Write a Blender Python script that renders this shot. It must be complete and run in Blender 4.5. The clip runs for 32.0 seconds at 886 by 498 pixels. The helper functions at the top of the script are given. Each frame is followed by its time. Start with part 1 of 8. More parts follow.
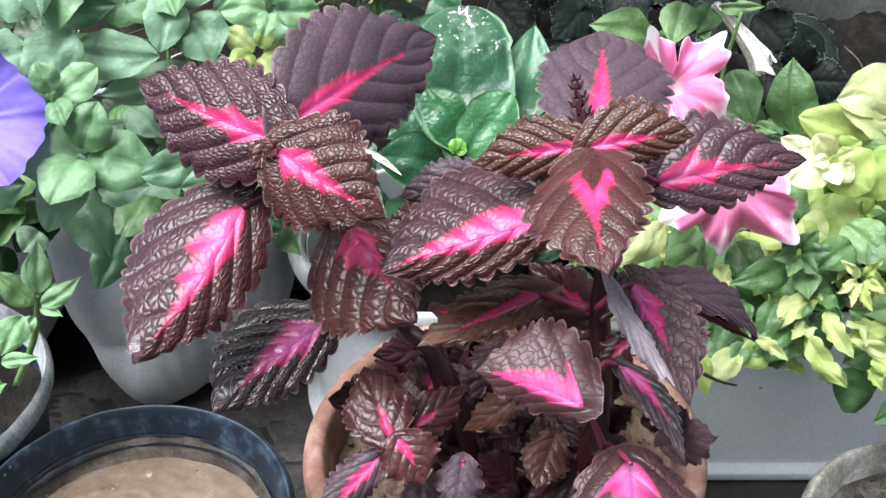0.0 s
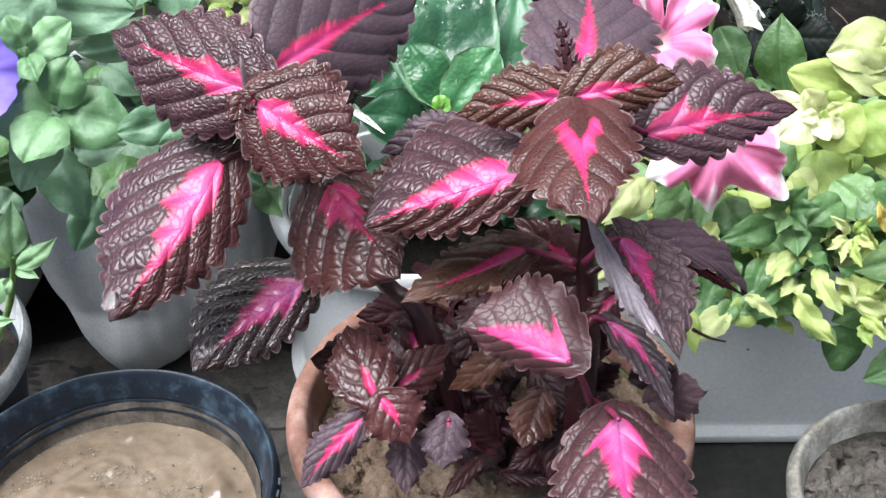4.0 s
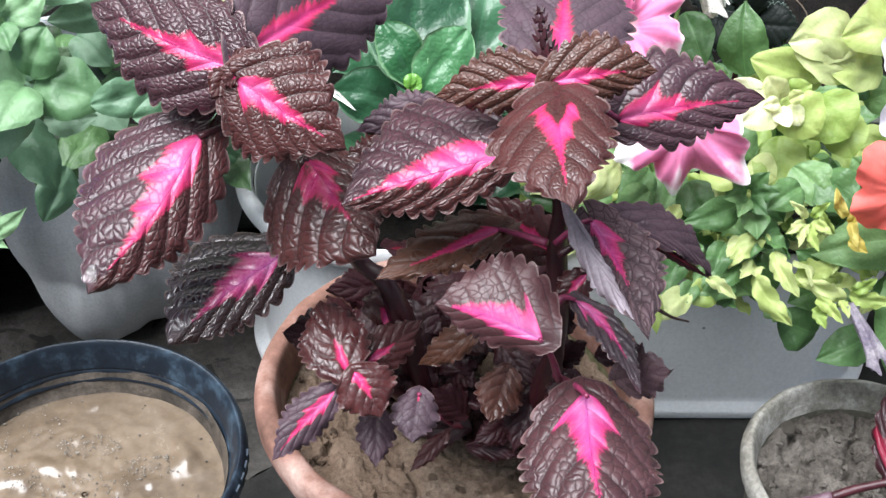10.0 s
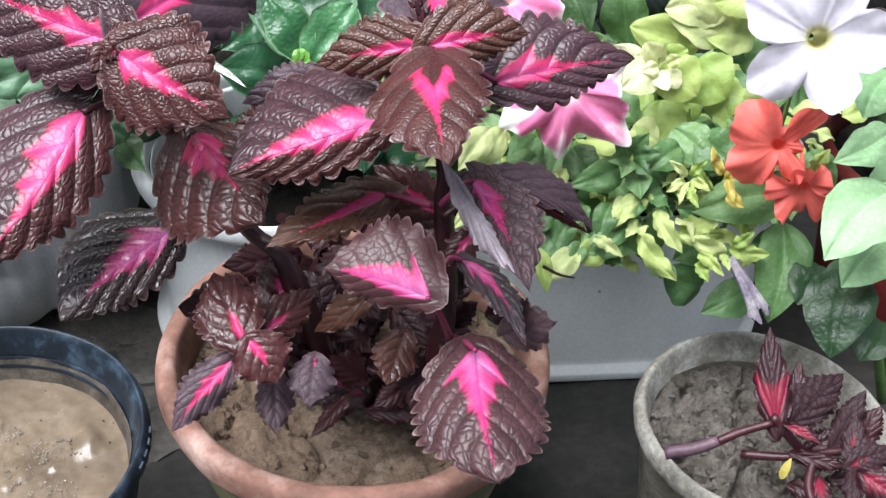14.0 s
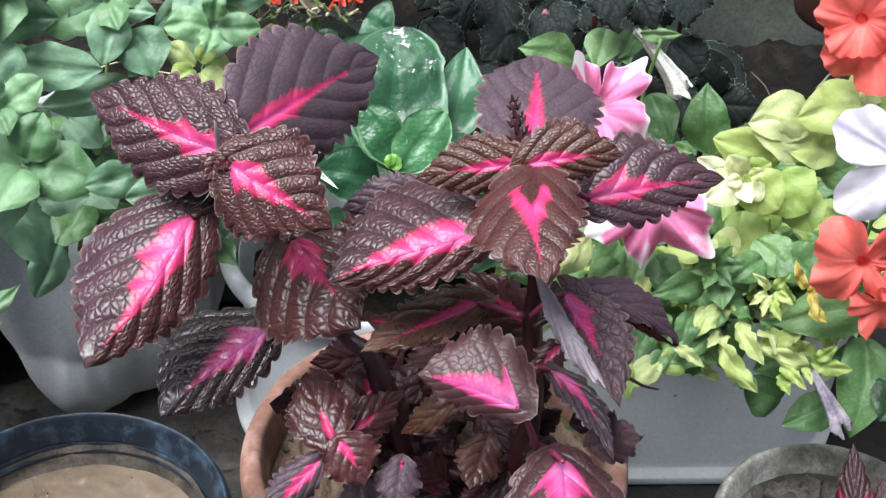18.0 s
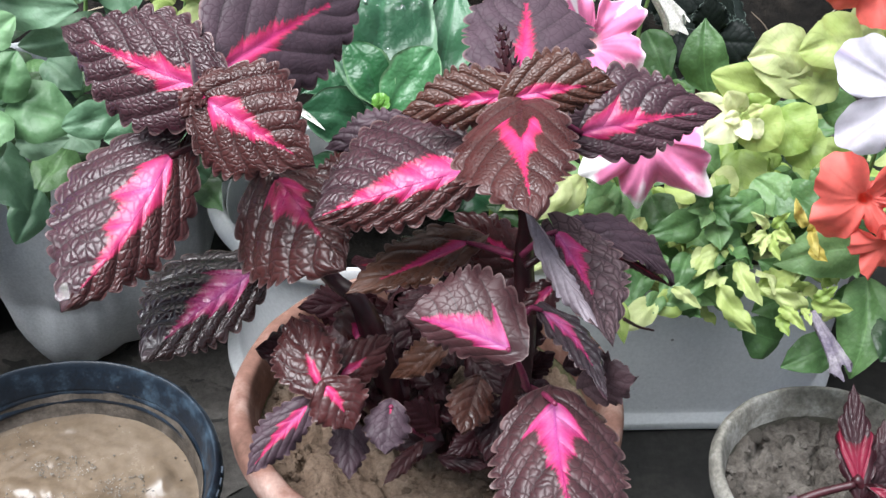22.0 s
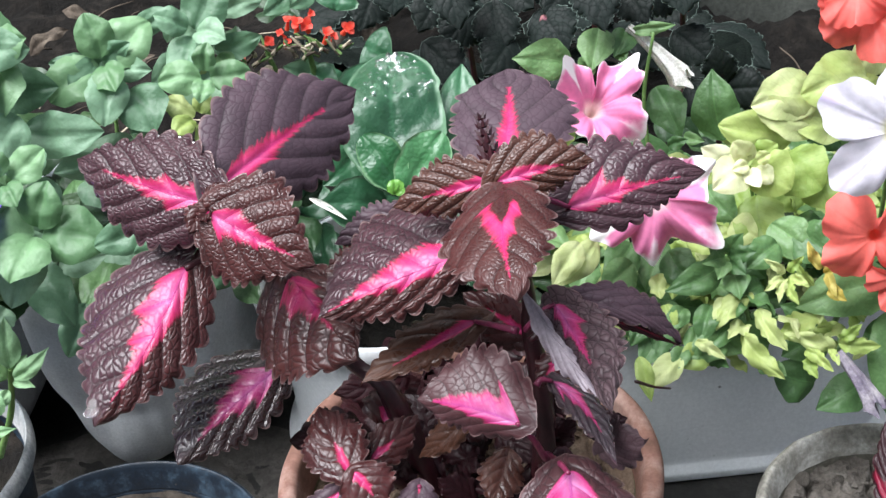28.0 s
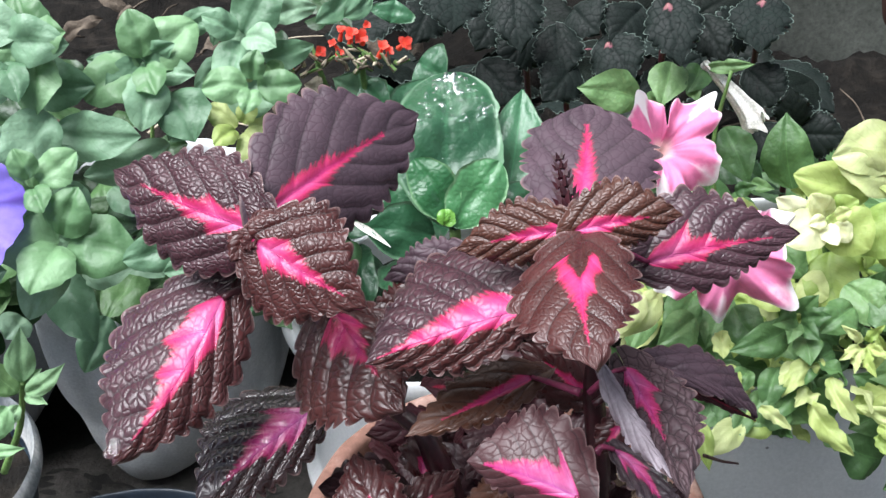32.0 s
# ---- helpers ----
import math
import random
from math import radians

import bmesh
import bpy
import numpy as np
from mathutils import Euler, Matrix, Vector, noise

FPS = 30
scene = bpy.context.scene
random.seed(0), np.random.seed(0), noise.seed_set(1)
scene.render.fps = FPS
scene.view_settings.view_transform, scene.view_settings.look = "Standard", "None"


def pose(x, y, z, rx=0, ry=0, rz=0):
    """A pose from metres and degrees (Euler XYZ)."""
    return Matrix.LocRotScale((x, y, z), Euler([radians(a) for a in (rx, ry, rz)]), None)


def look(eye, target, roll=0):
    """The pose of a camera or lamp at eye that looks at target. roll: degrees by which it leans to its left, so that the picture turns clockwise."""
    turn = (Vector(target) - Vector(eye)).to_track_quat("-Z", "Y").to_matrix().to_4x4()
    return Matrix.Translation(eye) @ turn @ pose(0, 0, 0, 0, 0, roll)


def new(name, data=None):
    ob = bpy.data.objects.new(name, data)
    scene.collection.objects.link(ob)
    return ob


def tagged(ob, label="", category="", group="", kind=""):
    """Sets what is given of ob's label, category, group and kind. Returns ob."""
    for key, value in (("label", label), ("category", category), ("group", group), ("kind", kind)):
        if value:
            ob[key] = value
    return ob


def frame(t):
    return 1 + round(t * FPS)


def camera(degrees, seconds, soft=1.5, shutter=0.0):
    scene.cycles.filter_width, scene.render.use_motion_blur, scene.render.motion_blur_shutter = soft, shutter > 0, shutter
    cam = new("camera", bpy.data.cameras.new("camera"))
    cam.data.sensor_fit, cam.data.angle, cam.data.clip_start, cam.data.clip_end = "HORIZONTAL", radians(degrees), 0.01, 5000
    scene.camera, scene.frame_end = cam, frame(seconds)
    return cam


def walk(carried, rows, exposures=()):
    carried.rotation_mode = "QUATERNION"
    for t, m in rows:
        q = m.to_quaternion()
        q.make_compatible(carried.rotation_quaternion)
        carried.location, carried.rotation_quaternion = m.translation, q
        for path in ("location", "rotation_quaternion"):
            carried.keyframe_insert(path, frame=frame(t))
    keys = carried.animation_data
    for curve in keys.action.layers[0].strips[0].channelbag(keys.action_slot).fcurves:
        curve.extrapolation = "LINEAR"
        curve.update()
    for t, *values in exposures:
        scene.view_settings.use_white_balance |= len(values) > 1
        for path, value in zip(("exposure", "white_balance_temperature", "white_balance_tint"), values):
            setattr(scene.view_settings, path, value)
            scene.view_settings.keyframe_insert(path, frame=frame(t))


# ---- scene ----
cam = camera(43.4, 32.0, soft=1.5)
METRES, EYE, TILT, LEAN, TURN = 0.55, 0.75, -36.0, 0.0, 0.0
ROWS = [
    (0.0, 0.0, 0.0, 0.0, 0.0, 0.0, -0.0),
    (0.5, -0.0025, -0.0006, -0.0077, -0.45, -0.96, 0.27),
    (1.0, -0.0045, -0.0055, -0.0108, -1.2, -0.0, 0.15),
    (1.5, -0.0244, -0.0018, -0.0033, -0.74, -0.35, -0.78),
    (2.0, -0.0198, 0.0026, -0.0098, -1.26, -0.81, -0.26),
    (2.5, -0.005, 0.0108, -0.0153, -0.84, -0.83, 0.2),
    (3.0, 0.003, 0.0254, -0.0145, -0.33, -1.51, 0.32),
    (3.5, 0.002, 0.0258, -0.0166, -0.62, -1.49, 0.39),
    (5.5, -0.0062, 0.0076, -0.0163, -1.52, -0.02, -0.27),
    (6.0, -0.0271, 0.0048, 0.0013, -2.06, 0.49, -1.93),
    (6.5, -0.0347, 0.0005, 0.0049, -2.68, 0.72, -2.53),
    (7.0, -0.036, 0.0026, 0.007, -3.0, 0.26, -2.6),
    (7.5, -0.0253, 0.016, 0.0035, -2.76, -0.15, -2.14),
    (8.0, -0.0275, 0.0086, 0.0024, -2.82, -0.47, -2.2),
    (8.5, -0.0256, -0.0068, -0.0088, -3.64, -1.25, -1.28),
    (9.0, -0.0222, 0.0012, -0.0116, -3.03, -1.81, -0.97),
    (9.5, -0.0199, -0.0077, -0.0149, -3.67, -2.22, -0.58),
    (10.0, -0.0232, 0.0026, -0.0117, -3.34, -2.76, -0.8),
    (10.5, -0.0022, -0.0014, -0.0253, -3.62, -3.03, 0.68),
    (11.0, 0.0054, -0.009, -0.0355, -4.33, -3.3, 1.57),
    (11.5, -0.0083, -0.0165, -0.0311, -5.17, -3.15, 0.95),
    (12.0, 0.0037, -0.0207, -0.0396, -5.69, -3.35, 1.77),
    (12.5, 0.017, 0.0063, -0.0401, -4.63, -4.78, 2.2),
    (13.0, 0.0188, -0.0057, -0.046, -5.46, -3.87, 2.38),
    (13.5, 0.0033, -0.0264, -0.0364, -7.71, -3.24, 1.29),
    (15.5, 0.0006, -0.0253, -0.0324, -7.53, -3.75, 1.11),
    (16.0, -0.019, -0.0188, -0.0225, -6.29, -3.38, 0.04),
    (16.5, -0.0269, -0.0493, -0.0086, -4.49, -0.53, -0.24),
    (17.0, -0.0269, -0.065, 0.0083, -3.42, 1.52, 0.08),
    (17.5, -0.0301, -0.0528, 0.0032, -3.95, 1.1, -0.1),
    (18.0, -0.0332, -0.0531, -0.0053, -4.67, 0.82, -0.42),
    (18.5, -0.0299, -0.0435, -0.0106, -4.97, 0.04, -0.4),
    (19.0, -0.0351, -0.0372, -0.0079, -5.26, -0.23, -0.79),
    (19.5, -0.023, -0.0259, -0.0147, -4.82, -0.89, -0.12),
    (20.0, -0.0259, -0.0271, -0.0149, -4.61, -0.64, -0.22),
    (20.5, -0.0151, -0.0228, -0.022, -4.87, -1.53, 0.43),
    (21.0, -0.0205, -0.0165, -0.0175, -4.86, -1.51, -0.02),
    (21.5, -0.0238, -0.0164, -0.0164, -4.85, -1.5, -0.18),
    (22.0, -0.0185, -0.0187, -0.0198, -4.67, -1.57, 0.1),
    (22.5, -0.0122, -0.0081, -0.0233, -3.68, -1.91, 0.46),
    (23.0, -0.0059, -0.0059, -0.0238, -2.78, -1.5, 1.02),
    (23.5, 0.0272, -0.0671, -0.029, -1.21, 0.62, 4.15),
    (24.0, 0.0391, -0.0735, -0.0208, -1.54, 1.5, 4.86),
    (24.5, 0.0333, -0.0626, -0.0077, -2.19, 2.2, 4.5),
    (25.0, 0.0158, -0.0332, 0.0187, -1.37, 0.83, 3.82),
    (25.5, 0.0385, -0.02, 0.019, -1.1, -0.11, 4.99),
    (27.5, 0.0672, -0.0743, 0.0033, -0.18, 1.8, 6.26),
    (28.0, 0.0669, -0.0648, 0.0054, -0.0, 1.42, 5.82),
    (28.5, 0.0675, -0.0639, 0.0126, 0.14, 1.48, 5.53),
    (29.0, 0.0637, -0.0098, 0.0332, 1.15, 1.23, 4.07),
    (29.5, 0.059, 0.0054, 0.0283, 1.45, 1.02, 4.16),
    (30.0, 0.0637, -0.0076, 0.0315, 1.31, 0.73, 4.43),
    (30.5, 0.0602, 0.0256, 0.0348, 2.1, 0.67, 4.16),
    (31.0, 0.0621, 0.039, 0.0325, 1.76, 0.57, 4.13),
    (31.5, 0.0489, 0.0365, 0.0408, 1.3, 1.23, 3.39),
    (32.0, 0.0208, 0.028, 0.0461, 0.4, 1.8, 1.75),
]
# The camera is held by hand in front of a row of potted plants.
EXPOSURES = [(0.0, 1.62), (9.0, 1.60), (13.0, 1.50), (16.5, 1.385), (24.0, 1.41), (28.0, 1.38), (32.0, 1.45)]
walk(cam, [(t, pose(0, 0, EYE, TILT, LEAN, TURN) @ pose(METRES * x, METRES * y, METRES * z, 90 + pitch, roll, yaw)) for t, x, y, z, yaw, pitch, roll in ROWS], EXPOSURES)

# ---- light: open shade under a bright, hazy sky ----
world = bpy.data.worlds.new("sky")
scene.world = world
world.use_nodes = True
wn = world.node_tree.nodes
sky = wn.new("ShaderNodeTexSky")
sky.sky_type = "NISHITA"
sky.sun_disc = False
sky.sun_elevation = radians(58)
sky.sun_rotation = radians(-28)
sky.air_density, sky.dust_density, sky.ozone_density = 1.0, 4.0, 1.0
haze = wn.new("ShaderNodeMixRGB")
haze.inputs["Fac"].default_value = 0.55
haze.inputs["Color2"].default_value = (7.15, 8.2, 9.6, 1)
world.node_tree.links.new(sky.outputs[0], haze.inputs["Color1"])
world.node_tree.links.new(haze.outputs[0], wn["Background"].inputs["Color"])
wn["Background"].inputs["Strength"].default_value = 0.041

sun_data = bpy.data.lights.new("sun", "SUN")
sun_data.energy, sun_data.angle, sun_data.color = 3.80, radians(48), (0.935, 0.958, 1.0)
sun_ob = new("sun", sun_data)
sun_ob.matrix_world = look((-0.85, 0.22, 2.4), (0.05, 0.5, 0.2))


# ---- materials ----
def nodes_of(name, rough=0.6, spec=0.5):
    m = bpy.data.materials.new(name)
    m.use_nodes = True
    nt = m.node_tree
    b = nt.nodes["Principled BSDF"]
    b.inputs["Roughness"].default_value = rough
    b.inputs["Specular IOR Level"].default_value = spec
    return m, nt, b


def add(nt, kind, **vals):
    n = nt.nodes.new(kind)
    for k, v in vals.items():
        if k in n.inputs:
            n.inputs[k].default_value = v
    return n


def link(nt, a, ao, b, bi):
    nt.links.new(a.outputs[ao], b.inputs[bi])


def noise_node(nt, scale, detail=5, rough=0.6, coord="Object"):
    tc = nt.nodes.new("ShaderNodeTexCoord")
    n = add(nt, "ShaderNodeTexNoise", Scale=scale, Detail=detail, Roughness=rough)
    link(nt, tc, coord, n, "Vector")
    return n


def ramp(nt, src, out, stops):
    r = nt.nodes.new("ShaderNodeValToRGB")
    e = r.color_ramp.elements
    while len(e) > len(stops):
        e.remove(e[-1])
    while len(e) < len(stops):
        e.new(0.5)
    for el, (p, c) in zip(e, stops):
        el.position, el.color = p, (*c, 1) if len(c) == 3 else c
    link(nt, src, out, r, "Fac")
    return r


def mixer(nt, kind="MIX", fac=0.5):
    n = nt.nodes.new("ShaderNodeMixRGB")
    n.blend_type = kind
    n.inputs["Fac"].default_value = fac
    return n


def bump(nt, b, src, out, strength, dist, before=None):
    n = add(nt, "ShaderNodeBump", Strength=strength, Distance=dist)
    link(nt, src, out, n, "Height")
    if before:
        link(nt, before, "Normal", n, "Normal")
    nt.links.new(n.outputs["Normal"], b.inputs["Normal"])
    return n


def two_scale(name, dark, mid, light, scale=18, fine=160, rough=0.8, spec=0.3, relief=0.4, dist=0.003, rough_to=None, grain=0.8):
    """A matt surface with broad stains and fine grain."""
    m, nt, b = nodes_of(name, rough, spec)
    big = noise_node(nt, scale, 6, 0.65)
    small = noise_node(nt, fine, 4, 0.7)
    r = ramp(nt, big, "Fac", [(0.3, dark), (0.5, mid), (0.72, light)])
    g = ramp(nt, small, "Fac", [(0.3, (0.55, 0.55, 0.55)), (0.7, (1.25, 1.25, 1.25))])
    mx = mixer(nt, "MULTIPLY", grain)
    link(nt, r, "Color", mx, "Color1")
    link(nt, g, "Color", mx, "Color2")
    link(nt, mx, "Color", b, "Base Color")
    b1 = bump(nt, b, big, "Fac", relief, dist * 2)
    bump(nt, b, small, "Fac", relief, dist, b1)
    if rough_to is not None:
        rr = ramp(nt, big, "Fac", [(0.35, (rough,) * 3), (0.65, (rough_to,) * 3)])
        link(nt, rr, "Color", b, "Roughness")
    return m


def specks(material, scale, size, colour):
    """Scattered specks of dried mud on a clean surface."""
    nt = material.node_tree
    b = nt.nodes["Principled BSDF"]
    old = b.inputs["Base Color"].links[0].from_socket
    tc = nt.nodes.new("ShaderNodeTexCoord")
    vor = nt.nodes.new("ShaderNodeTexVoronoi")
    vor.inputs["Scale"].default_value = scale
    link(nt, tc, "Object", vor, "Vector")
    dot = ramp(nt, vor, "Distance", [(size * 0.6, (1, 1, 1)), (size, (0, 0, 0))])
    where = noise_node(nt, 22, 3, 0.6)
    few = ramp(nt, where, "Fac", [(0.55, (0, 0, 0)), (0.66, (0.75,) * 3)])
    both = mixer(nt, "MULTIPLY", 1.0)
    link(nt, dot, "Color", both, "Color1")
    link(nt, few, "Color", both, "Color2")
    mx = mixer(nt)
    link(nt, both, "Color", mx, "Fac")
    nt.links.new(old, mx.inputs["Color1"])
    mx.inputs["Color2"].default_value = (*colour, 1)
    link(nt, mx, "Color", b, "Base Color")


def coleus_material(name, browns, rough=0.29, relief=0.9, spec=0.37, edge=(0.17, 0.105, 0.10), heart=((0.36, 0.014, 0.062), (0.44, 0.026, 0.120), (0.50, 0.10, 0.24)), depth=0.00045, line=0.30, sheen=0.02):
    """Dark quilted leaf with a magenta heart; flat pillows parted by thin creases between the veins."""
    m, nt, b = nodes_of(name, rough, spec)
    pink = nt.nodes.new("ShaderNodeAttribute")
    pink.attribute_name = "pink"
    tone = nt.nodes.new("ShaderNodeAttribute")
    tone.attribute_name = "tone"
    amt = nt.nodes.new("ShaderNodeAttribute")
    amt.attribute_name = "relief"
    cell = nt.nodes.new("ShaderNodeUVMap")
    cell.uv_map = "cell"
    wob = add(nt, "ShaderNodeTexNoise", Scale=0.55, Detail=2.0)
    link(nt, cell, "UV", wob, "Vector")
    addv = nt.nodes.new("ShaderNodeVectorMath")
    addv.operation = "MULTIPLY_ADD"
    addv.inputs[1].default_value = (1.5, 1.5, 0)
    link(nt, wob, "Color", addv, 0)
    link(nt, cell, "UV", addv, 2)

    def cells(feature, scale):
        vor = nt.nodes.new("ShaderNodeTexVoronoi")
        vor.voronoi_dimensions = "2D"
        vor.feature = feature
        vor.inputs["Scale"].default_value = scale
        vor.inputs["Randomness"].default_value = 1.0
        link(nt, addv, 0, vor, "Vector")
        return vor

    crease = cells("DISTANCE_TO_EDGE", 1.0)
    small = cells("DISTANCE_TO_EDGE", 2.1)
    pillow = ramp(nt, crease, "Distance", [(0.0, (0, 0, 0)), (0.09, (0.30,) * 3), (0.22, (0.70,) * 3), (0.38, (0.93,) * 3), (0.55, (1, 1, 1))])
    pillow.color_ramp.interpolation = "B_SPLINE"
    bead = ramp(nt, small, "Distance", [(0.0, (0, 0, 0)), (0.12, (0.6,) * 3), (0.4, (1, 1, 1))])
    vuv = nt.nodes.new("ShaderNodeUVMap")
    vuv.uv_map = "vein"
    vs = nt.nodes.new("ShaderNodeSeparateXYZ")
    link(nt, vuv, "UV", vs, "Vector")
    vpp = nt.nodes.new("ShaderNodeMath")
    vpp.operation = "PINGPONG"
    vpp.inputs[1].default_value = 0.5
    link(nt, vs, "X", vpp, 0)
    furrow = ramp(nt, vpp, "Value", [(0.0, (0, 0, 0)), (0.05, (0.6,) * 3), (0.16, (1, 1, 1))])
    fine = noise_node(nt, 700, 3, 0.6)
    luv = nt.nodes.new("ShaderNodeUVMap")
    luv.uv_map = "leaf"
    ls = nt.nodes.new("ShaderNodeSeparateXYZ")
    link(nt, luv, "UV", ls, "Vector")
    la = nt.nodes.new("ShaderNodeMath")
    la.operation = "ABSOLUTE"
    link(nt, ls, "Y", la, 0)
    # colour of the blade; greyer at high tone, which also paints in sky sheen
    base = ramp(nt, tone, "Fac", [(0.0, browns[0]), (0.5, browns[1]), (1.0, browns[2])])
    mott = noise_node(nt, 70, 5, 0.6)
    mr = ramp(nt, mott, "Fac", [(0.3, (0.72, 0.70, 0.70)), (0.7, (1.28, 1.25, 1.22))])
    mx = mixer(nt, "MULTIPLY", 0.9)
    link(nt, base, "Color", mx, "Color1")
    link(nt, mr, "Color", mx, "Color2")
    # Shade in the creases and vein furrows is painted into the blade's colour.
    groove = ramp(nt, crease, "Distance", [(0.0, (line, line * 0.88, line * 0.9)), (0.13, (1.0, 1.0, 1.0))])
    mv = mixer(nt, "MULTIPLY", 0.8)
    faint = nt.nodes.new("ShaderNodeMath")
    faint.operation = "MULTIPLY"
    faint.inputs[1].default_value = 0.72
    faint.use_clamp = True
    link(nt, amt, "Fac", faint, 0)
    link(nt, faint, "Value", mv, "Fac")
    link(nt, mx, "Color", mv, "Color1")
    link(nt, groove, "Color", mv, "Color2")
    vein_shade = ramp(nt, vpp, "Value", [(0.0, (line, line * 0.85, line * 0.88)), (0.06, (1, 1, 1))])
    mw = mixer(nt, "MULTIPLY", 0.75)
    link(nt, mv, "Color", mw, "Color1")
    link(nt, vein_shade, "Color", mw, "Color2")
    # the pink heart, frayed along the side veins
    stretch = nt.nodes.new("ShaderNodeVectorMath")
    stretch.operation = "MULTIPLY"
    stretch.inputs[1].default_value = (9.0, 7.0, 0)
    link(nt, vuv, "UV", stretch, 0)
    fr = add(nt, "ShaderNodeTexNoise", Scale=1.0, Detail=4.0, Roughness=0.65)
    link(nt, stretch, 0, fr, "Vector")
    ma = nt.nodes.new("ShaderNodeMath")
    ma.operation = "MULTIPLY_ADD"
    ma.inputs[1].default_value = 0.20
    link(nt, fr, "Fac", ma, 0)
    link(nt, pink, "Fac", ma, 2)
    pm = ramp(nt, ma, "Value", [(0.572, (0, 0, 0)), (0.618, (1, 1, 1))])
    # Pink from edge to middle; the palest stop holds the heart's glare.
    pc = ramp(nt, ma, "Value", [(0.60, heart[0]), (0.68, heart[1]), (0.92, heart[2])])
    pn = noise_node(nt, 160, 4, 0.6)
    pr = ramp(nt, pn, "Fac", [(0.3, (0.84, 0.70, 0.80)), (0.7, (1.12, 1.25, 1.16))])
    pv = ramp(nt, vpp, "Value", [(0.0, (0.86, 0.55, 0.82)), (0.05, (1, 1, 1))])
    rib = ramp(nt, la, "Value", [(0.0, (0.80, 0.45, 0.85)), (0.03, (0.90, 0.70, 0.92)), (0.05, (1, 1, 1))])
    last = pc
    for extra, fac in ((pr, 0.8), (pv, 0.8), (rib, 0.8)):
        mm = mixer(nt, "MULTIPLY", fac)
        link(nt, last, "Color", mm, "Color1")
        link(nt, extra, "Color", mm, "Color2")
        last = mm
    mp = mixer(nt, "MIX")
    link(nt, pm, "Color", mp, "Fac")
    link(nt, mw, "Color", mp, "Color1")
    link(nt, last, "Color", mp, "Color2")
    # thin paler margin
    er = ramp(nt, la, "Value", [(0.955, (0, 0, 0)), (1.0, (0.75, 0.75, 0.75))])
    me = mixer(nt, "MIX")
    link(nt, er, "Color", me, "Fac")
    link(nt, mp, "Color", me, "Color1")
    me.inputs["Color2"].default_value = (*edge, 1)
    link(nt, me, "Color", b, "Base Color")
    rv = ramp(nt, mott, "Fac", [(0.3, (rough - 0.08,) * 3), (0.75, (rough + 0.12,) * 3)])
    velvet = nt.nodes.new("ShaderNodeMath")
    velvet.operation = "ADD"
    matt = ramp(nt, tone, "Fac", [(0.78, (0, 0, 0)), (1.0, (0.30,) * 3)])
    link(nt, matt, "Color", velvet, 0)
    link(nt, rv, "Color", velvet, 1)
    dull = ramp(nt, crease, "Distance", [(0.0, (0.40,) * 3), (0.12, (0, 0, 0))])
    crease_rough = nt.nodes.new("ShaderNodeMath")
    crease_rough.operation = "ADD"
    link(nt, velvet, "Value", crease_rough, 0)
    link(nt, dull, "Color", crease_rough, 1)
    link(nt, crease_rough, "Value", b, "Roughness")
    # relief: pillows and furrows, weaker on the heart
    beads = nt.nodes.new("ShaderNodeMath")
    beads.operation = "MULTIPLY_ADD"
    beads.inputs[1].default_value = 0.08
    link(nt, bead, "Color", beads, 0)
    link(nt, pillow, "Color", beads, 2)
    soft = mixer(nt, "MIX")
    half_pink = nt.nodes.new("ShaderNodeMath")
    half_pink.operation = "MULTIPLY"
    half_pink.inputs[1].default_value = 0.80
    link(nt, pm, "Color", half_pink, 0)
    link(nt, half_pink, "Value", soft, "Fac")
    link(nt, beads, "Value", soft, "Color1")
    soft.inputs["Color2"].default_value = (0.9, 0.9, 0.9, 1)
    cut = nt.nodes.new("ShaderNodeMath")
    cut.operation = "MULTIPLY"
    link(nt, soft, "Color", cut, 0)
    link(nt, furrow, "Color", cut, 1)
    bf = bump(nt, b, cut, "Value", relief, depth)
    scaled = nt.nodes.new("ShaderNodeMath")
    scaled.operation = "MULTIPLY"
    scaled.use_clamp = True
    scaled.inputs[1].default_value = relief
    link(nt, amt, "Fac", scaled, 0)
    link(nt, scaled, "Value", bf, "Strength")
    bump(nt, b, fine, "Fac", 0.12, 0.0003, bf)
    b.inputs["Sheen Weight"].default_value = sheen
    b.inputs["Sheen Roughness"].default_value = 0.5
    b.inputs["Sheen Tint"].default_value = (0.9, 0.85, 1.0, 1)
    return m


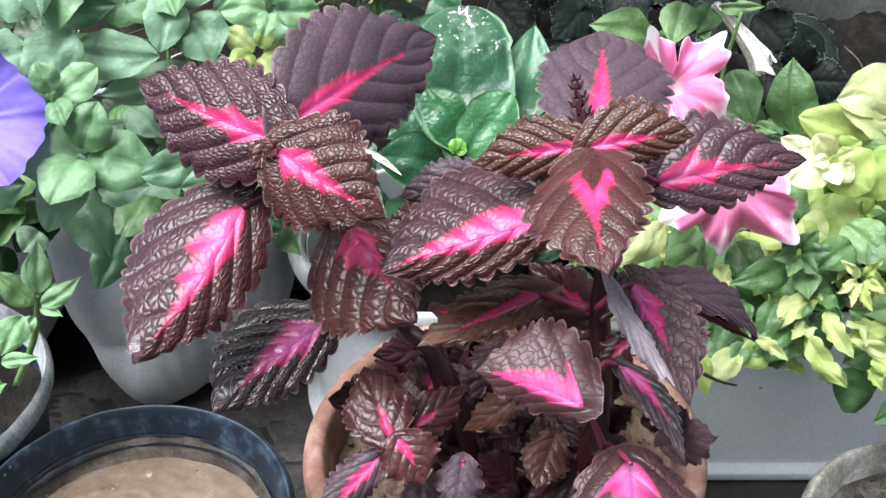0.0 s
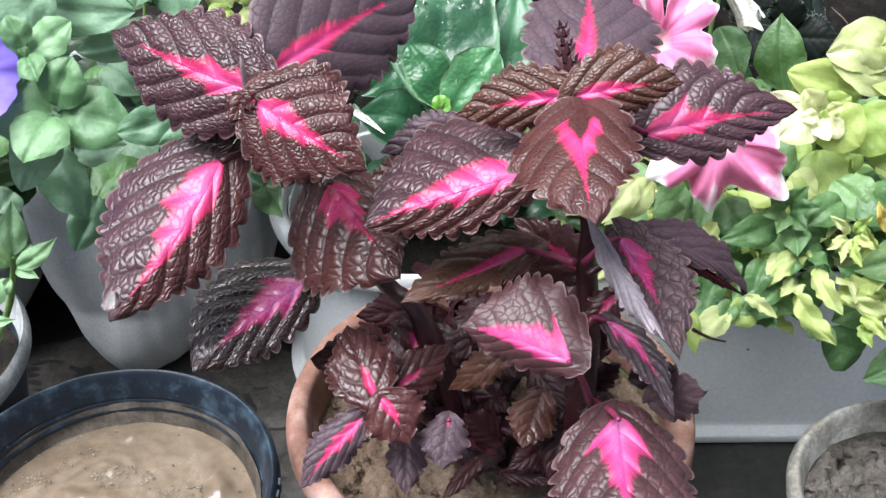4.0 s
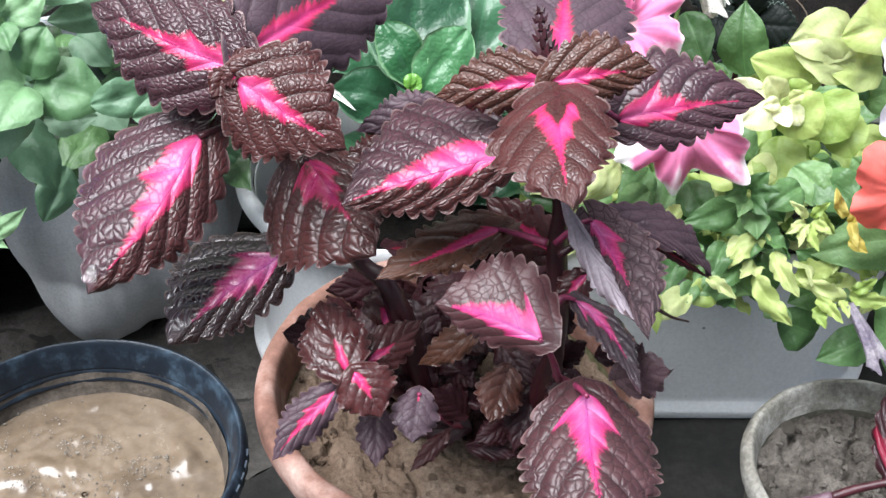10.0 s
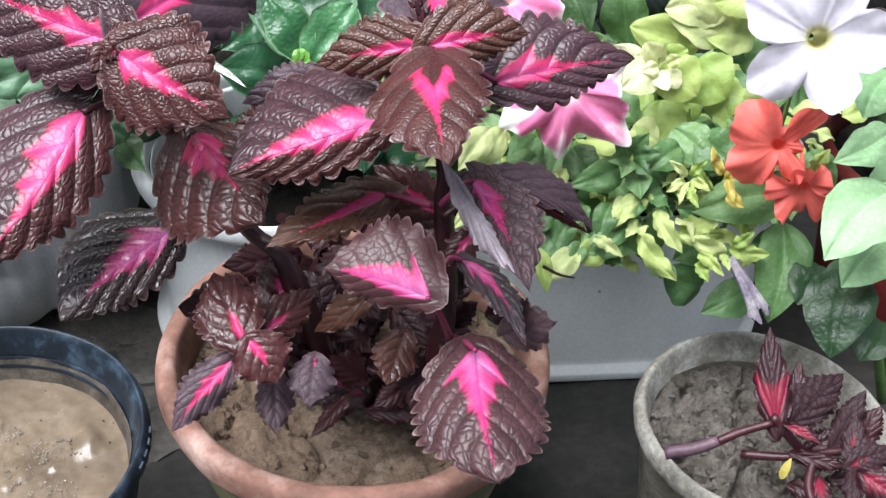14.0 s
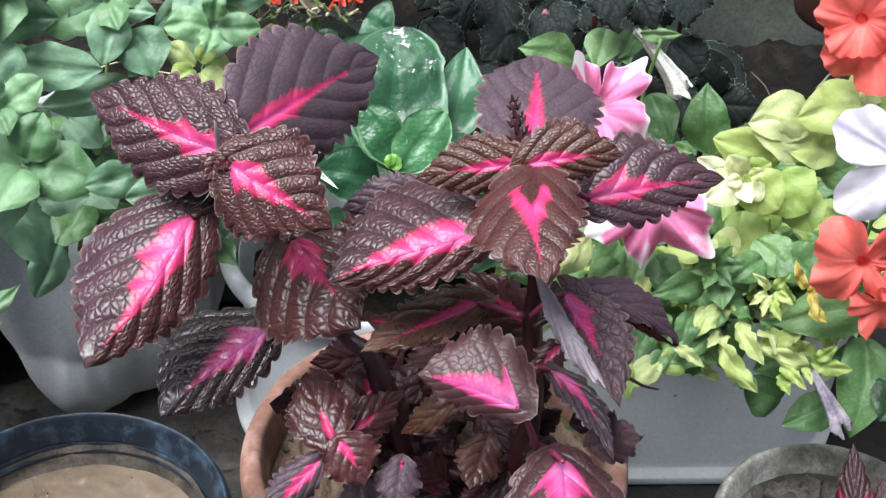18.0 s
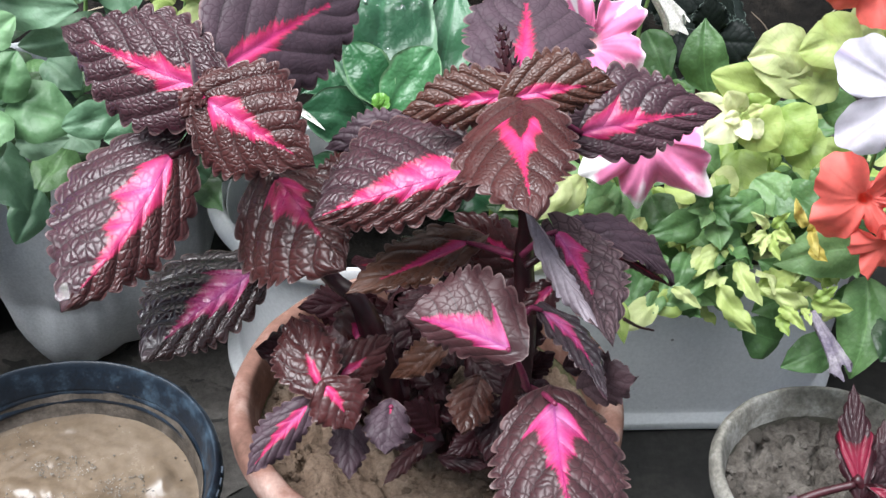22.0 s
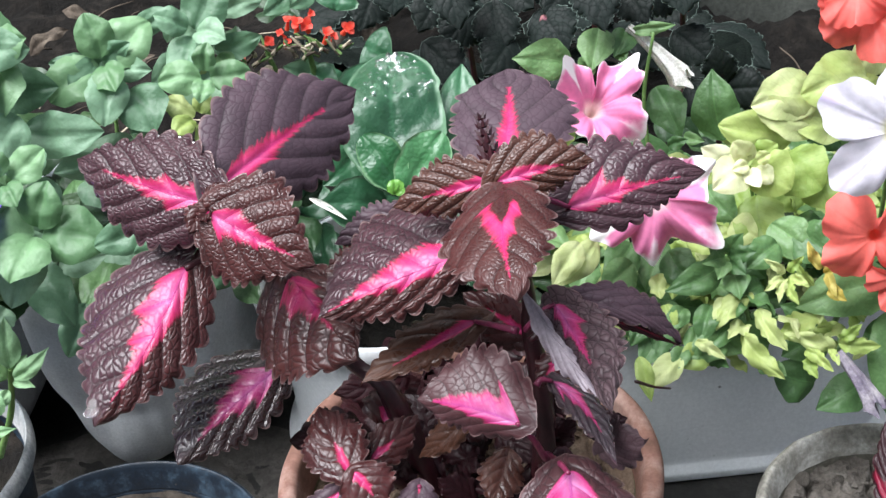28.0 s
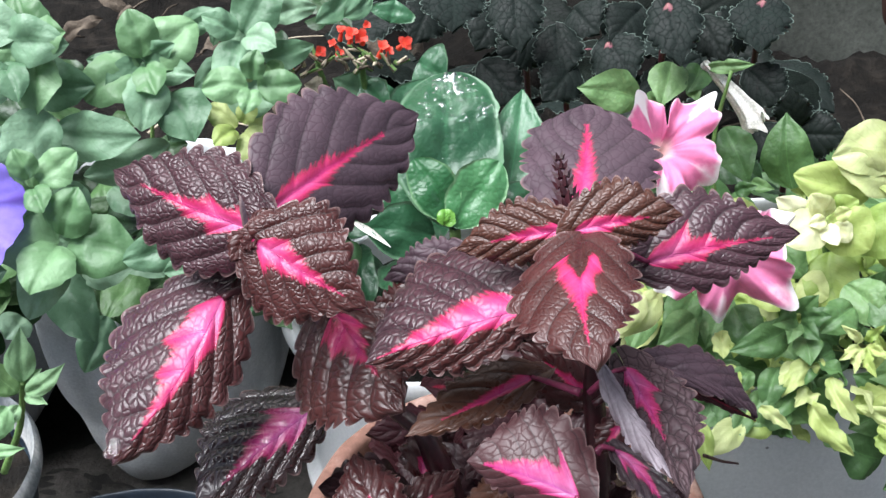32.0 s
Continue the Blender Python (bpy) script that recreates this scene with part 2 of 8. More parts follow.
def green_material(name, dark, mid, light, rough=0.45, through_light=0.25, vein=1.25, pale_edge=None, mesh=0.6):
    m, nt, b = nodes_of(name, rough, 0.45)
    uv = nt.nodes.new("ShaderNodeUVMap")
    uv.uv_map = "leaf"
    info = nt.nodes.new("ShaderNodeObjectInfo")
    n1 = noise_node(nt, 55, 5, 0.6)
    n2 = noise_node(nt, 420, 3, 0.6)
    a = nt.nodes.new("ShaderNodeMath")
    a.operation = "MULTIPLY_ADD"
    a.inputs[1].default_value = 0.55
    link(nt, info, "Random", a, 0)
    sh = nt.nodes.new("ShaderNodeMath")
    sh.operation = "MULTIPLY"
    sh.inputs[1].default_value = 0.5
    link(nt, n1, "Fac", sh, 0)
    link(nt, sh, "Value", a, 2)
    col = ramp(nt, a, "Value", [(0.18, dark), (0.5, mid), (0.85, light)])
    # midrib and side veins from the leaf's own map
    sep = nt.nodes.new("ShaderNodeSeparateXYZ")
    link(nt, uv, "UV", sep, "Vector")
    ab = nt.nodes.new("ShaderNodeMath")
    ab.operation = "ABSOLUTE"
    link(nt, sep, "Y", ab, 0)
    ph = nt.nodes.new("ShaderNodeMath")
    ph.operation = "MULTIPLY_ADD"
    ph.inputs[1].default_value = -0.32
    link(nt, ab, "Value", ph, 0)
    link(nt, sep, "X", ph, 2)
    pp = nt.nodes.new("ShaderNodeMath")
    pp.operation = "PINGPONG"
    pp.inputs[1].default_value = 0.075
    link(nt, ph, "Value", pp, 0)
    vr = ramp(nt, pp, "Value", [(0.0, (vein, vein, vein * 0.95)), (0.010, (1, 1, 1))])
    mr = ramp(nt, ab, "Value", [(0.0, (vein * 1.12,) * 3), (0.05, (1, 1, 1))])
    m1 = mixer(nt, "MULTIPLY", 0.55)
    link(nt, col, "Color", m1, "Color1")
    link(nt, vr, "Color", m1, "Color2")
    m2 = mixer(nt, "MULTIPLY", 0.9)
    link(nt, m1, "Color", m2, "Color1")
    link(nt, mr, "Color", m2, "Color2")
    # fine net of small veins
    tc = nt.nodes.new("ShaderNodeTexCoord")
    net = nt.nodes.new("ShaderNodeTexVoronoi")
    net.feature = "DISTANCE_TO_EDGE"
    net.inputs["Scale"].default_value = 210
    link(nt, tc, "Object", net, "Vector")
    nr = ramp(nt, net, "Distance", [(0.0, (0.84, 0.84, 0.80)), (0.22, (1.04, 1.04, 1.03))])
    mn = mixer(nt, "MULTIPLY", mesh)
    link(nt, m2, "Color", mn, "Color1")
    link(nt, nr, "Color", mn, "Color2")
    last = mn
    if pale_edge:
        er = ramp(nt, ab, "Value", [(0.86, (0, 0, 0)), (0.97, (1, 1, 1))])
        m3 = mixer(nt, "MIX")
        link(nt, er, "Color", m3, "Fac")
        link(nt, last, "Color", m3, "Color1")
        m3.inputs["Color2"].default_value = (*pale_edge, 1)
        last = m3
    link(nt, last, "Color", b, "Base Color")
    rr = ramp(nt, n1, "Fac", [(0.3, (rough - 0.08,) * 3), (0.7, (rough + 0.12,) * 3)])
    link(nt, rr, "Color", b, "Roughness")
    b1 = bump(nt, b, vr, "Color", -0.35 if vein > 1 else 0.5, 0.0007)
    b2 = bump(nt, b, n1, "Fac", 0.6, 0.0026, b1)
    b3 = bump(nt, b, net, "Distance", 0.75 * mesh, 0.0011, b2)
    bump(nt, b, n2, "Fac", 0.25, 0.0005, b3)
    if through_light:
        tr = nt.nodes.new("ShaderNodeBsdfTranslucent")
        link(nt, last, "Color", tr, "Color")
        ms = nt.nodes.new("ShaderNodeMixShader")
        ms.inputs["Fac"].default_value = through_light
        out = nt.nodes["Material Output"]
        nt.links.new(b.outputs[0], ms.inputs[1])
        nt.links.new(tr.outputs[0], ms.inputs[2])
        nt.links.new(ms.outputs[0], out.inputs["Surface"])
    return m


def petal_material(name, body, pale, throat, rough=0.5):
    """Petal colour, with pale rays and margin from the flower's own pattern."""
    m, nt, b = nodes_of(name, rough, 0.3)
    p = nt.nodes.new("ShaderNodeAttribute")
    p.attribute_name = "pale"
    q = nt.nodes.new("ShaderNodeAttribute")
    q.attribute_name = "throat"
    n = noise_node(nt, 90, 5, 0.6)
    n2 = noise_node(nt, 500, 3, 0.6)
    tint = ramp(nt, n, "Fac", [(0.3, tuple(c * 0.82 for c in body)), (0.7, tuple(min(1, c * 1.12) for c in body))])
    jag = nt.nodes.new("ShaderNodeMath")
    jag.operation = "MULTIPLY_ADD"
    jag.inputs[1].default_value = 0.35
    link(nt, n, "Fac", jag, 0)
    link(nt, p, "Fac", jag, 2)
    f = ramp(nt, jag, "Value", [(0.62, (0, 0, 0)), (0.85, (1, 1, 1))])
    mx = mixer(nt)
    link(nt, f, "Color", mx, "Fac")
    link(nt, tint, "Color", mx, "Color1")
    mx.inputs["Color2"].default_value = (*pale, 1)
    mt = mixer(nt)
    link(nt, q, "Fac", mt, "Fac")
    link(nt, mx, "Color", mt, "Color1")
    mt.inputs["Color2"].default_value = (*throat, 1)
    link(nt, mt, "Color", b, "Base Color")
    b1 = bump(nt, b, n, "Fac", 0.3, 0.002)
    bump(nt, b, n2, "Fac", 0.2, 0.0004, b1)
    tr = nt.nodes.new("ShaderNodeBsdfTranslucent")
    link(nt, mt, "Color", tr, "Color")
    ms = nt.nodes.new("ShaderNodeMixShader")
    ms.inputs["Fac"].default_value = 0.3
    nt.links.new(b.outputs[0], ms.inputs[1])
    nt.links.new(tr.outputs[0], ms.inputs[2])
    nt.links.new(ms.outputs[0], nt.nodes["Material Output"].inputs["Surface"])
    return m


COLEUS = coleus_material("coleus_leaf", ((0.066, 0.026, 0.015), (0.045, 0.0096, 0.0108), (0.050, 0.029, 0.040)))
# Wine-red of the cutting; also carries gap shade on inner coleus leaves.
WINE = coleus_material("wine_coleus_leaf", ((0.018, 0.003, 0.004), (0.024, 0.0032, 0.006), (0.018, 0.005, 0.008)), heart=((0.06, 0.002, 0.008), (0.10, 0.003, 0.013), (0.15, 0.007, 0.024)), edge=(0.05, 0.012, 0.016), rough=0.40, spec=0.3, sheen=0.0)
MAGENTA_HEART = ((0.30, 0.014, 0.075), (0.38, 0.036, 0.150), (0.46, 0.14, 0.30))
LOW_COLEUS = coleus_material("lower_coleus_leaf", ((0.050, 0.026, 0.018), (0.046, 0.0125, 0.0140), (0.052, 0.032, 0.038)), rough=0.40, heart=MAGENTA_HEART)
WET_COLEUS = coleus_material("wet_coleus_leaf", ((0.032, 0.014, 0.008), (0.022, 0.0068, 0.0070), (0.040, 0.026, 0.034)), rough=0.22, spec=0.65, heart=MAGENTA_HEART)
LEAF_BACK = two_scale("coleus_leaf_underside", (0.15, 0.118, 0.135), (0.21, 0.172, 0.195), (0.28, 0.235, 0.26), 60, 400, 0.5, 0.4, 0.3, 0.0012, grain=0.5)
COLEUS_STEM = two_scale("coleus_stem", (0.020, 0.004, 0.006), (0.040, 0.007, 0.011), (0.070, 0.015, 0.020), 60, 400, 0.42, 0.45, 0.25, 0.0006)
MAUVE_STEM = two_scale("mauve_stem", (0.055, 0.028, 0.042), (0.095, 0.050, 0.070), (0.16, 0.095, 0.12), 40, 300, 0.5, 0.4, 0.25, 0.0005)
PETIOLE = two_scale("coleus_petiole", (0.10, 0.012, 0.035), (0.19, 0.022, 0.065), (0.30, 0.045, 0.11), 60, 400, 0.42, 0.45, 0.25, 0.0005)
BLACK_COLEUS = coleus_material("dark_coleus_leaf", ((0.003, 0.006, 0.004), (0.0045, 0.0075, 0.006), (0.010, 0.016, 0.014)), 0.55, 0.5, 0.14, (0.16, 0.21, 0.18), ((0.10, 0.045, 0.05), (0.22, 0.10, 0.10), (0.35, 0.22, 0.18)), sheen=0.0)
GREY_GREEN = green_material("petunia_leaf_grey_green", (0.072, 0.158, 0.082), (0.144, 0.272, 0.158), (0.255, 0.40, 0.260), 0.46, 0.22, 0.84, mesh=0.3)
SHOOT_GREEN = green_material("petunia_shoot_leaf", (0.080, 0.178, 0.075), (0.140, 0.268, 0.125), (0.21, 0.37, 0.185), 0.45, 0.25, 0.88, mesh=0.25)
# Dark green of older leaves, deepened with the shade of the gaps.
DEEP_GREEN = green_material("older_leaf_gap_shade", (0.010, 0.030, 0.011), (0.022, 0.058, 0.020), (0.048, 0.100, 0.035), 0.42, 0.15, 0.85)
MID_GREEN = green_material("petunia_leaf_green", (0.042, 0.105, 0.036), (0.098, 0.20, 0.070), (0.175, 0.30, 0.120), 0.45, 0.28, 1.25)
LIME = green_material("petunia_leaf_lime", (0.22, 0.335, 0.070), (0.40, 0.49, 0.155), (0.60, 0.65, 0.33), 0.48, 0.3, 0.80, mesh=0.25)
CREAM_LEAF = green_material("petunia_young_leaf_cream", (0.40, 0.47, 0.17), (0.60, 0.63, 0.34), (0.76, 0.76, 0.54), 0.45, 0.3, 0.84, mesh=0.25)
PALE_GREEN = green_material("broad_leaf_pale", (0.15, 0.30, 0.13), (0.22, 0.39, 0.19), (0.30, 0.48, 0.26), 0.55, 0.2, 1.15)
KALANCHOE = green_material("kalanchoe_leaf", (0.018, 0.066, 0.031), (0.031, 0.106, 0.048), (0.050, 0.150, 0.072), 0.32, 0.08, 1.25, (0.10, 0.19, 0.11), mesh=0.35)
BUD_GREEN = green_material("kalanchoe_bud", (0.09, 0.25, 0.035), (0.13, 0.32, 0.05), (0.18, 0.40, 0.08), 0.35, 0.2, 1.1)
KALANCHOE_YOUNG = green_material("kalanchoe_young_leaf", (0.026, 0.105, 0.040), (0.042, 0.150, 0.058), (0.065, 0.195, 0.078), 0.28, 0.15, 1.1, (0.16, 0.30, 0.15))
STEM_GREEN = two_scale("green_stem", (0.08, 0.16, 0.04), (0.13, 0.24, 0.07), (0.2, 0.32, 0.1), 80, 500, 0.55, 0.4, 0.2, 0.0005)
PINK_PETAL = petal_material("pink_petunia_petal", (0.80, 0.23, 0.43), (0.95, 0.90, 0.91), (0.90, 0.66, 0.64))
RED_PETAL = petal_material("red_petunia_petal", (0.88, 0.165, 0.140), (0.90, 0.29, 0.26), (0.86, 0.17, 0.14))
WHITE_PETAL = petal_material("white_petunia_petal", (0.67, 0.64, 0.72), (0.50, 0.41, 0.64), (0.58, 0.56, 0.24))
PURPLE_PETAL = petal_material("purple_petunia_petal", (0.25, 0.18, 0.70), (0.16, 0.07, 0.50), (0.05, 0.02, 0.2))
ORANGE_PETAL = petal_material("kalanchoe_petal", (0.80, 0.060, 0.040), (0.86, 0.20, 0.14), (0.80, 0.16, 0.08))
WILTED_WHITE = two_scale("wilted_white_petal", (0.60, 0.60, 0.52), (0.78, 0.77, 0.70), (0.88, 0.87, 0.84), 120, 600, 0.6, 0.3, 0.5, 0.001)
WILTED_VIOLET = two_scale("wilted_violet_petal", (0.10, 0.08, 0.13), (0.25, 0.22, 0.26), (0.44, 0.41, 0.42), 70, 500, 0.6, 0.3, 0.5, 0.001)
YELLOW_LEAF = green_material("yellowing_leaf", (0.28, 0.20, 0.03), (0.42, 0.33, 0.06), (0.52, 0.44, 0.12), 0.5, 0.25, 1.1)
DRY_LEAF = two_scale("dry_leaf", (0.30, 0.24, 0.16), (0.48, 0.41, 0.30), (0.62, 0.56, 0.44), 90, 500, 0.7, 0.3, 0.4, 0.0008)

BROWN_LITTER = two_scale("dead_leaf_brown", (0.035, 0.025, 0.018), (0.085, 0.065, 0.048), (0.18, 0.145, 0.11), 60, 400, 0.8, 0.25, 0.4, 0.0008)
TERRACOTTA = two_scale("terracotta", (0.125, 0.068, 0.050), (0.245, 0.126, 0.096), (0.49, 0.335, 0.285), 24, 240, 0.82, 0.25, 0.25, 0.0012, grain=0.35)
MOSSY_CLAY = two_scale("mossy_clay", (0.075, 0.090, 0.045), (0.16, 0.155, 0.085), (0.27, 0.22, 0.15), 20, 260, 0.88, 0.2, 0.5, 0.0018)
OLD_CLAY = two_scale("weathered_clay", (0.060, 0.056, 0.043), (0.14, 0.130, 0.102), (0.27, 0.25, 0.215), 24, 230, 0.86, 0.25, 0.5, 0.0018)
BLUE_PLASTIC = two_scale("worn_blue_black_plastic", (0.005, 0.010, 0.017), (0.0065, 0.014, 0.025), (0.045, 0.078, 0.112), 52, 380, 0.40, 0.42, 0.25, 0.0007, 0.55)
PALE_RIM = two_scale("worn_clay_rim", (0.11, 0.10, 0.085), (0.28, 0.265, 0.23), (0.56, 0.54, 0.50), 34, 260, 0.85, 0.25, 0.6, 0.0018)
FOAM = two_scale("mud_froth", (0.06, 0.055, 0.045), (0.18, 0.16, 0.135), (0.40, 0.38, 0.34), 120, 700, 0.12, 0.6, 0.1, 0.0003)
WORN_RIM = two_scale("scuffed_plastic_rim", (0.06, 0.075, 0.09), (0.27, 0.285, 0.29), (0.58, 0.57, 0.55), 24, 300, 0.55, 0.4, 0.4, 0.001)
GREY_TUB = two_scale("pale_grey_plastic", (0.72, 0.74, 0.745), (0.81, 0.825, 0.83), (0.86, 0.87, 0.875), 7, 300, 0.62, 0.3, 0.08, 0.0004, grain=0.22)
specks(BLUE_PLASTIC, 170, 0.24, (0.17, 0.155, 0.135))
specks(GREY_TUB, 85, 0.16, (0.10, 0.10, 0.09))
BAG_CLOTH = two_scale("grey_bag_cloth", (0.54, 0.555, 0.565), (0.66, 0.675, 0.685), (0.74, 0.75, 0.755), 12, 400, 0.9, 0.12, 0.25, 0.0008, grain=0.4)
BROWN_POT = two_scale("red_brown_plastic", (0.022, 0.009, 0.007), (0.042, 0.016, 0.012), (0.07, 0.028, 0.022), 14, 300, 0.55, 0.35, 0.15, 0.0006)
MAROON = two_scale("maroon_plastic", (0.07, 0.010, 0.010), (0.15, 0.018, 0.016), (0.22, 0.03, 0.026), 14, 300, 0.5, 0.4, 0.15, 0.0006)
SAND_SOIL = two_scale("sandy_soil", (0.115, 0.076, 0.052), (0.205, 0.146, 0.106), (0.32, 0.245, 0.185), 34, 420, 0.95, 0.15, 0.8, 0.003)
GREY_SOIL = two_scale("grey_soil", (0.062, 0.053, 0.045), (0.145, 0.127, 0.110), (0.25, 0.225, 0.20), 40, 420, 0.95, 0.15, 0.9, 0.003)
BLACK_SOIL = two_scale("dark_soil", (0.003, 0.0025, 0.002), (0.0085, 0.007, 0.0055), (0.030, 0.024, 0.019), 26, 260, 0.92, 0.2, 0.9, 0.005)
MUD = two_scale("wet_mud", (0.082, 0.059, 0.040), (0.145, 0.107, 0.073), (0.205, 0.160, 0.118), 20, 150, 0.16, 0.5, 0.12, 0.0014, 0.30, grain=0.25)
WET_EDGE = two_scale("mud_stain", (0.012, 0.012, 0.012), (0.095, 0.080, 0.066), (0.26, 0.22, 0.185), 30, 300, 0.4, 0.5, 0.5, 0.002)
CONCRETE = two_scale("damp_concrete", (0.011, 0.0105, 0.0095), (0.021, 0.020, 0.018), (0.050, 0.046, 0.041), 9, 150, 0.75, 0.35, 0.4, 0.002, 0.5)
LEDGE = two_scale("mossy_concrete_ledge", (0.048, 0.054, 0.044), (0.095, 0.102, 0.088), (0.155, 0.162, 0.142), 7, 160, 0.85, 0.3, 0.4, 0.002)
DRIED_MUD = two_scale("dried_mud", (0.030, 0.027, 0.024), (0.062, 0.056, 0.050), (0.115, 0.105, 0.095), 16, 180, 0.8, 0.3, 0.5, 0.003, 0.55)
BOUNCE_PLASTER = two_scale("bounce_wall_plaster", (0.34, 0.33, 0.31), (0.44, 0.43, 0.41), (0.52, 0.51, 0.49), 5, 90, 0.9, 0.2, 0.4, 0.002)
PAINT_MARK = two_scale("raised_mark", (0.02, 0.03, 0.045), (0.035, 0.05, 0.07), (0.07, 0.09, 0.12), 30, 300, 0.5, 0.4, 0.1, 0.0004)
WATER_DROP, _nt, _b = nodes_of("water_drop", 0.03, 0.5)
_b.inputs["Transmission Weight"].default_value = 1.0
_b.inputs["IOR"].default_value = 1.33
_b.inputs["Base Color"].default_value = (0.97, 1.0, 0.98, 1)


# ---- building helpers ----
def link_mesh(name, verts, faces, material, parent=None, label="", smooth=True, uvs=None, floats=None):
    """One mesh object; uvs and floats are given per vertex."""
    me = bpy.data.meshes.new(name)
    me.from_pydata([tuple(v) for v in verts], [], faces)
    if smooth:
        me.polygons.foreach_set("use_smooth", [True] * len(me.polygons))
    if uvs or floats:
        loops = np.empty(len(me.loops), dtype=np.int32)
        me.loops.foreach_get("vertex_index", loops)
        for key, val in (uvs or {}).items():
            layer = me.uv_layers.new(name=key)
            layer.data.foreach_set("uv", np.asarray(val, dtype=np.float32)[loops].ravel())
        for key, val in (floats or {}).items():
            at = me.attributes.new(key, "FLOAT", "POINT")
            at.data.foreach_set("value", np.asarray(val, dtype=np.float32))
    mats = material if isinstance(material, (list, tuple)) else [material]
    for mt in mats:
        me.materials.append(mt)
    me.update()
    ob = new(name, me)
    if parent is not None:
        ob.parent = parent
        ob.matrix_parent_inverse = Matrix.Translation(-ORIGIN[parent.name])
    ORIGIN[ob.name] = ORIGIN[parent.name] if parent is not None else Vector((0, 0, 0))
    if label:
        tagged(ob, label)
    return ob


ORIGIN = {}


def thing(name, base, label, category, group="", kind=""):
    ob = new(name)
    ob.empty_display_size = 0.05
    ob.location = base
    ORIGIN[ob.name] = Vector(base)
    return tagged(ob, label, category, group, kind)


def grid_faces(nu, nv, closed=False):
    f = []
    for i in range(nu - 1):
        for j in range(nv - 1 if not closed else nv):
            k = (j + 1) % nv
            f.append((i * nv + j, i * nv + k, (i + 1) * nv + k, (i + 1) * nv + j))
    return f


def rnd(*key):
    """A steady random stream of its own for each thing."""
    return random.Random("-".join(str(k) for k in key))


def lathe(name, profile, centre, material, parent=None, label="", n=96, wobble=0.0, squash=(1, 1), cap=False, power=2.0, fold=None, seed=0):
    """Turn a profile of (radius, height) round an upright axis. squash and power make ovals and rounded boxes."""
    verts = []
    for r, z in profile:
        for k in range(n):
            a = 2 * math.pi * k / n
            c, s = math.cos(a), math.sin(a)
            q = (abs(c) ** power + abs(s) ** power) ** (-1 / power)
            w = 1 + wobble * noise.noise((c * 2.3 + seed, s * 2.3, z * 9))
            if fold:
                w += fold(a, z)
            zz = z + wobble * 0.12 * noise.noise((c * 5, s * 5 + seed, 1.7)) * (r > 0)
            verts.append((centre[0] + r * q * c * squash[0] * w, centre[1] + r * q * s * squash[1] * w, centre[2] + zz))
    faces = grid_faces(len(profile), n, True)
    if cap:
        faces.append(tuple(range(n))[::-1])
    return link_mesh(name, verts, faces, material, parent, label)


def smooth_profile(pts, steps=4):
    """A rounded profile through the given corners."""
    out = [pts[0]]
    for a, b, c in zip(pts, pts[1:], pts[2:]):
        for k in range(steps):
            t = k / steps
            p = [(1 - t) ** 2 * (a[i] + b[i]) / 2 + 2 * t * (1 - t) * b[i] + t * t * (b[i] + c[i]) / 2 for i in (0, 1)]
            out.append(tuple(p))
    out.append(tuple((pts[-2][i] + pts[-1][i]) / 2 for i in (0, 1)))
    out.append(pts[-1])
    return out


def bent(points, steps=6):
    """A smooth line through the points (Catmull-Rom)."""
    p = [Vector(q) for q in points]
    p = [p[0] * 2 - p[1]] + p + [p[-1] * 2 - p[-2]]
    out = []
    for i in range(1, len(p) - 2):
        for k in range(steps):
            t = k / steps
            a, b, c, d = p[i - 1], p[i], p[i + 1], p[i + 2]
            out.append(0.5 * ((2 * b) + (c - a) * t + (2 * a - 5 * b + 4 * c - d) * t * t + (3 * b - a - 3 * c + d) * t ** 3))
    out.append(p[-2])
    return out


def tube(name, points, r0, r1, material, parent, label="", n=8, square=0.0, knots=0.0):
    """A tapered stem along a smooth line."""
    line = bent(points)
    verts = []
    up = Vector((0.31, 0.2, 0.93))
    for i, p in enumerate(line):
        t = i / (len(line) - 1)
        d = (line[min(i + 1, len(line) - 1)] - line[max(i - 1, 0)]).normalized()
        s = d.cross(up).normalized() if abs(d.dot(up)) < 0.98 else d.cross(Vector((1, 0, 0))).normalized()
        u = s.cross(d)
        r = r0 + (r1 - r0) * t
        r *= 1 + knots * max(0, math.sin(t * 9.4)) ** 8
        for k in range(n):
            a = 2 * math.pi * k / n
            q = r * (1 + square * math.cos(4 * a))
            verts.append(p + s * (q * math.cos(a)) + u * (q * math.sin(a)))
    faces = grid_faces(len(line), n, True)
    faces.append(tuple(range(n))[::-1])
    faces.append(tuple((len(line) - 1) * n + k for k in range(n)))
    return link_mesh(name, verts, faces, material, parent, label)


def leaf_frame(base, tip, normal):
    b, t, n = Vector(base), Vector(tip), Vector(normal)
    a = t - b
    length = a.length
    a /= length
    n = (n - a * n.dot(a)).normalized()
    return b, a, n.cross(a), n, length


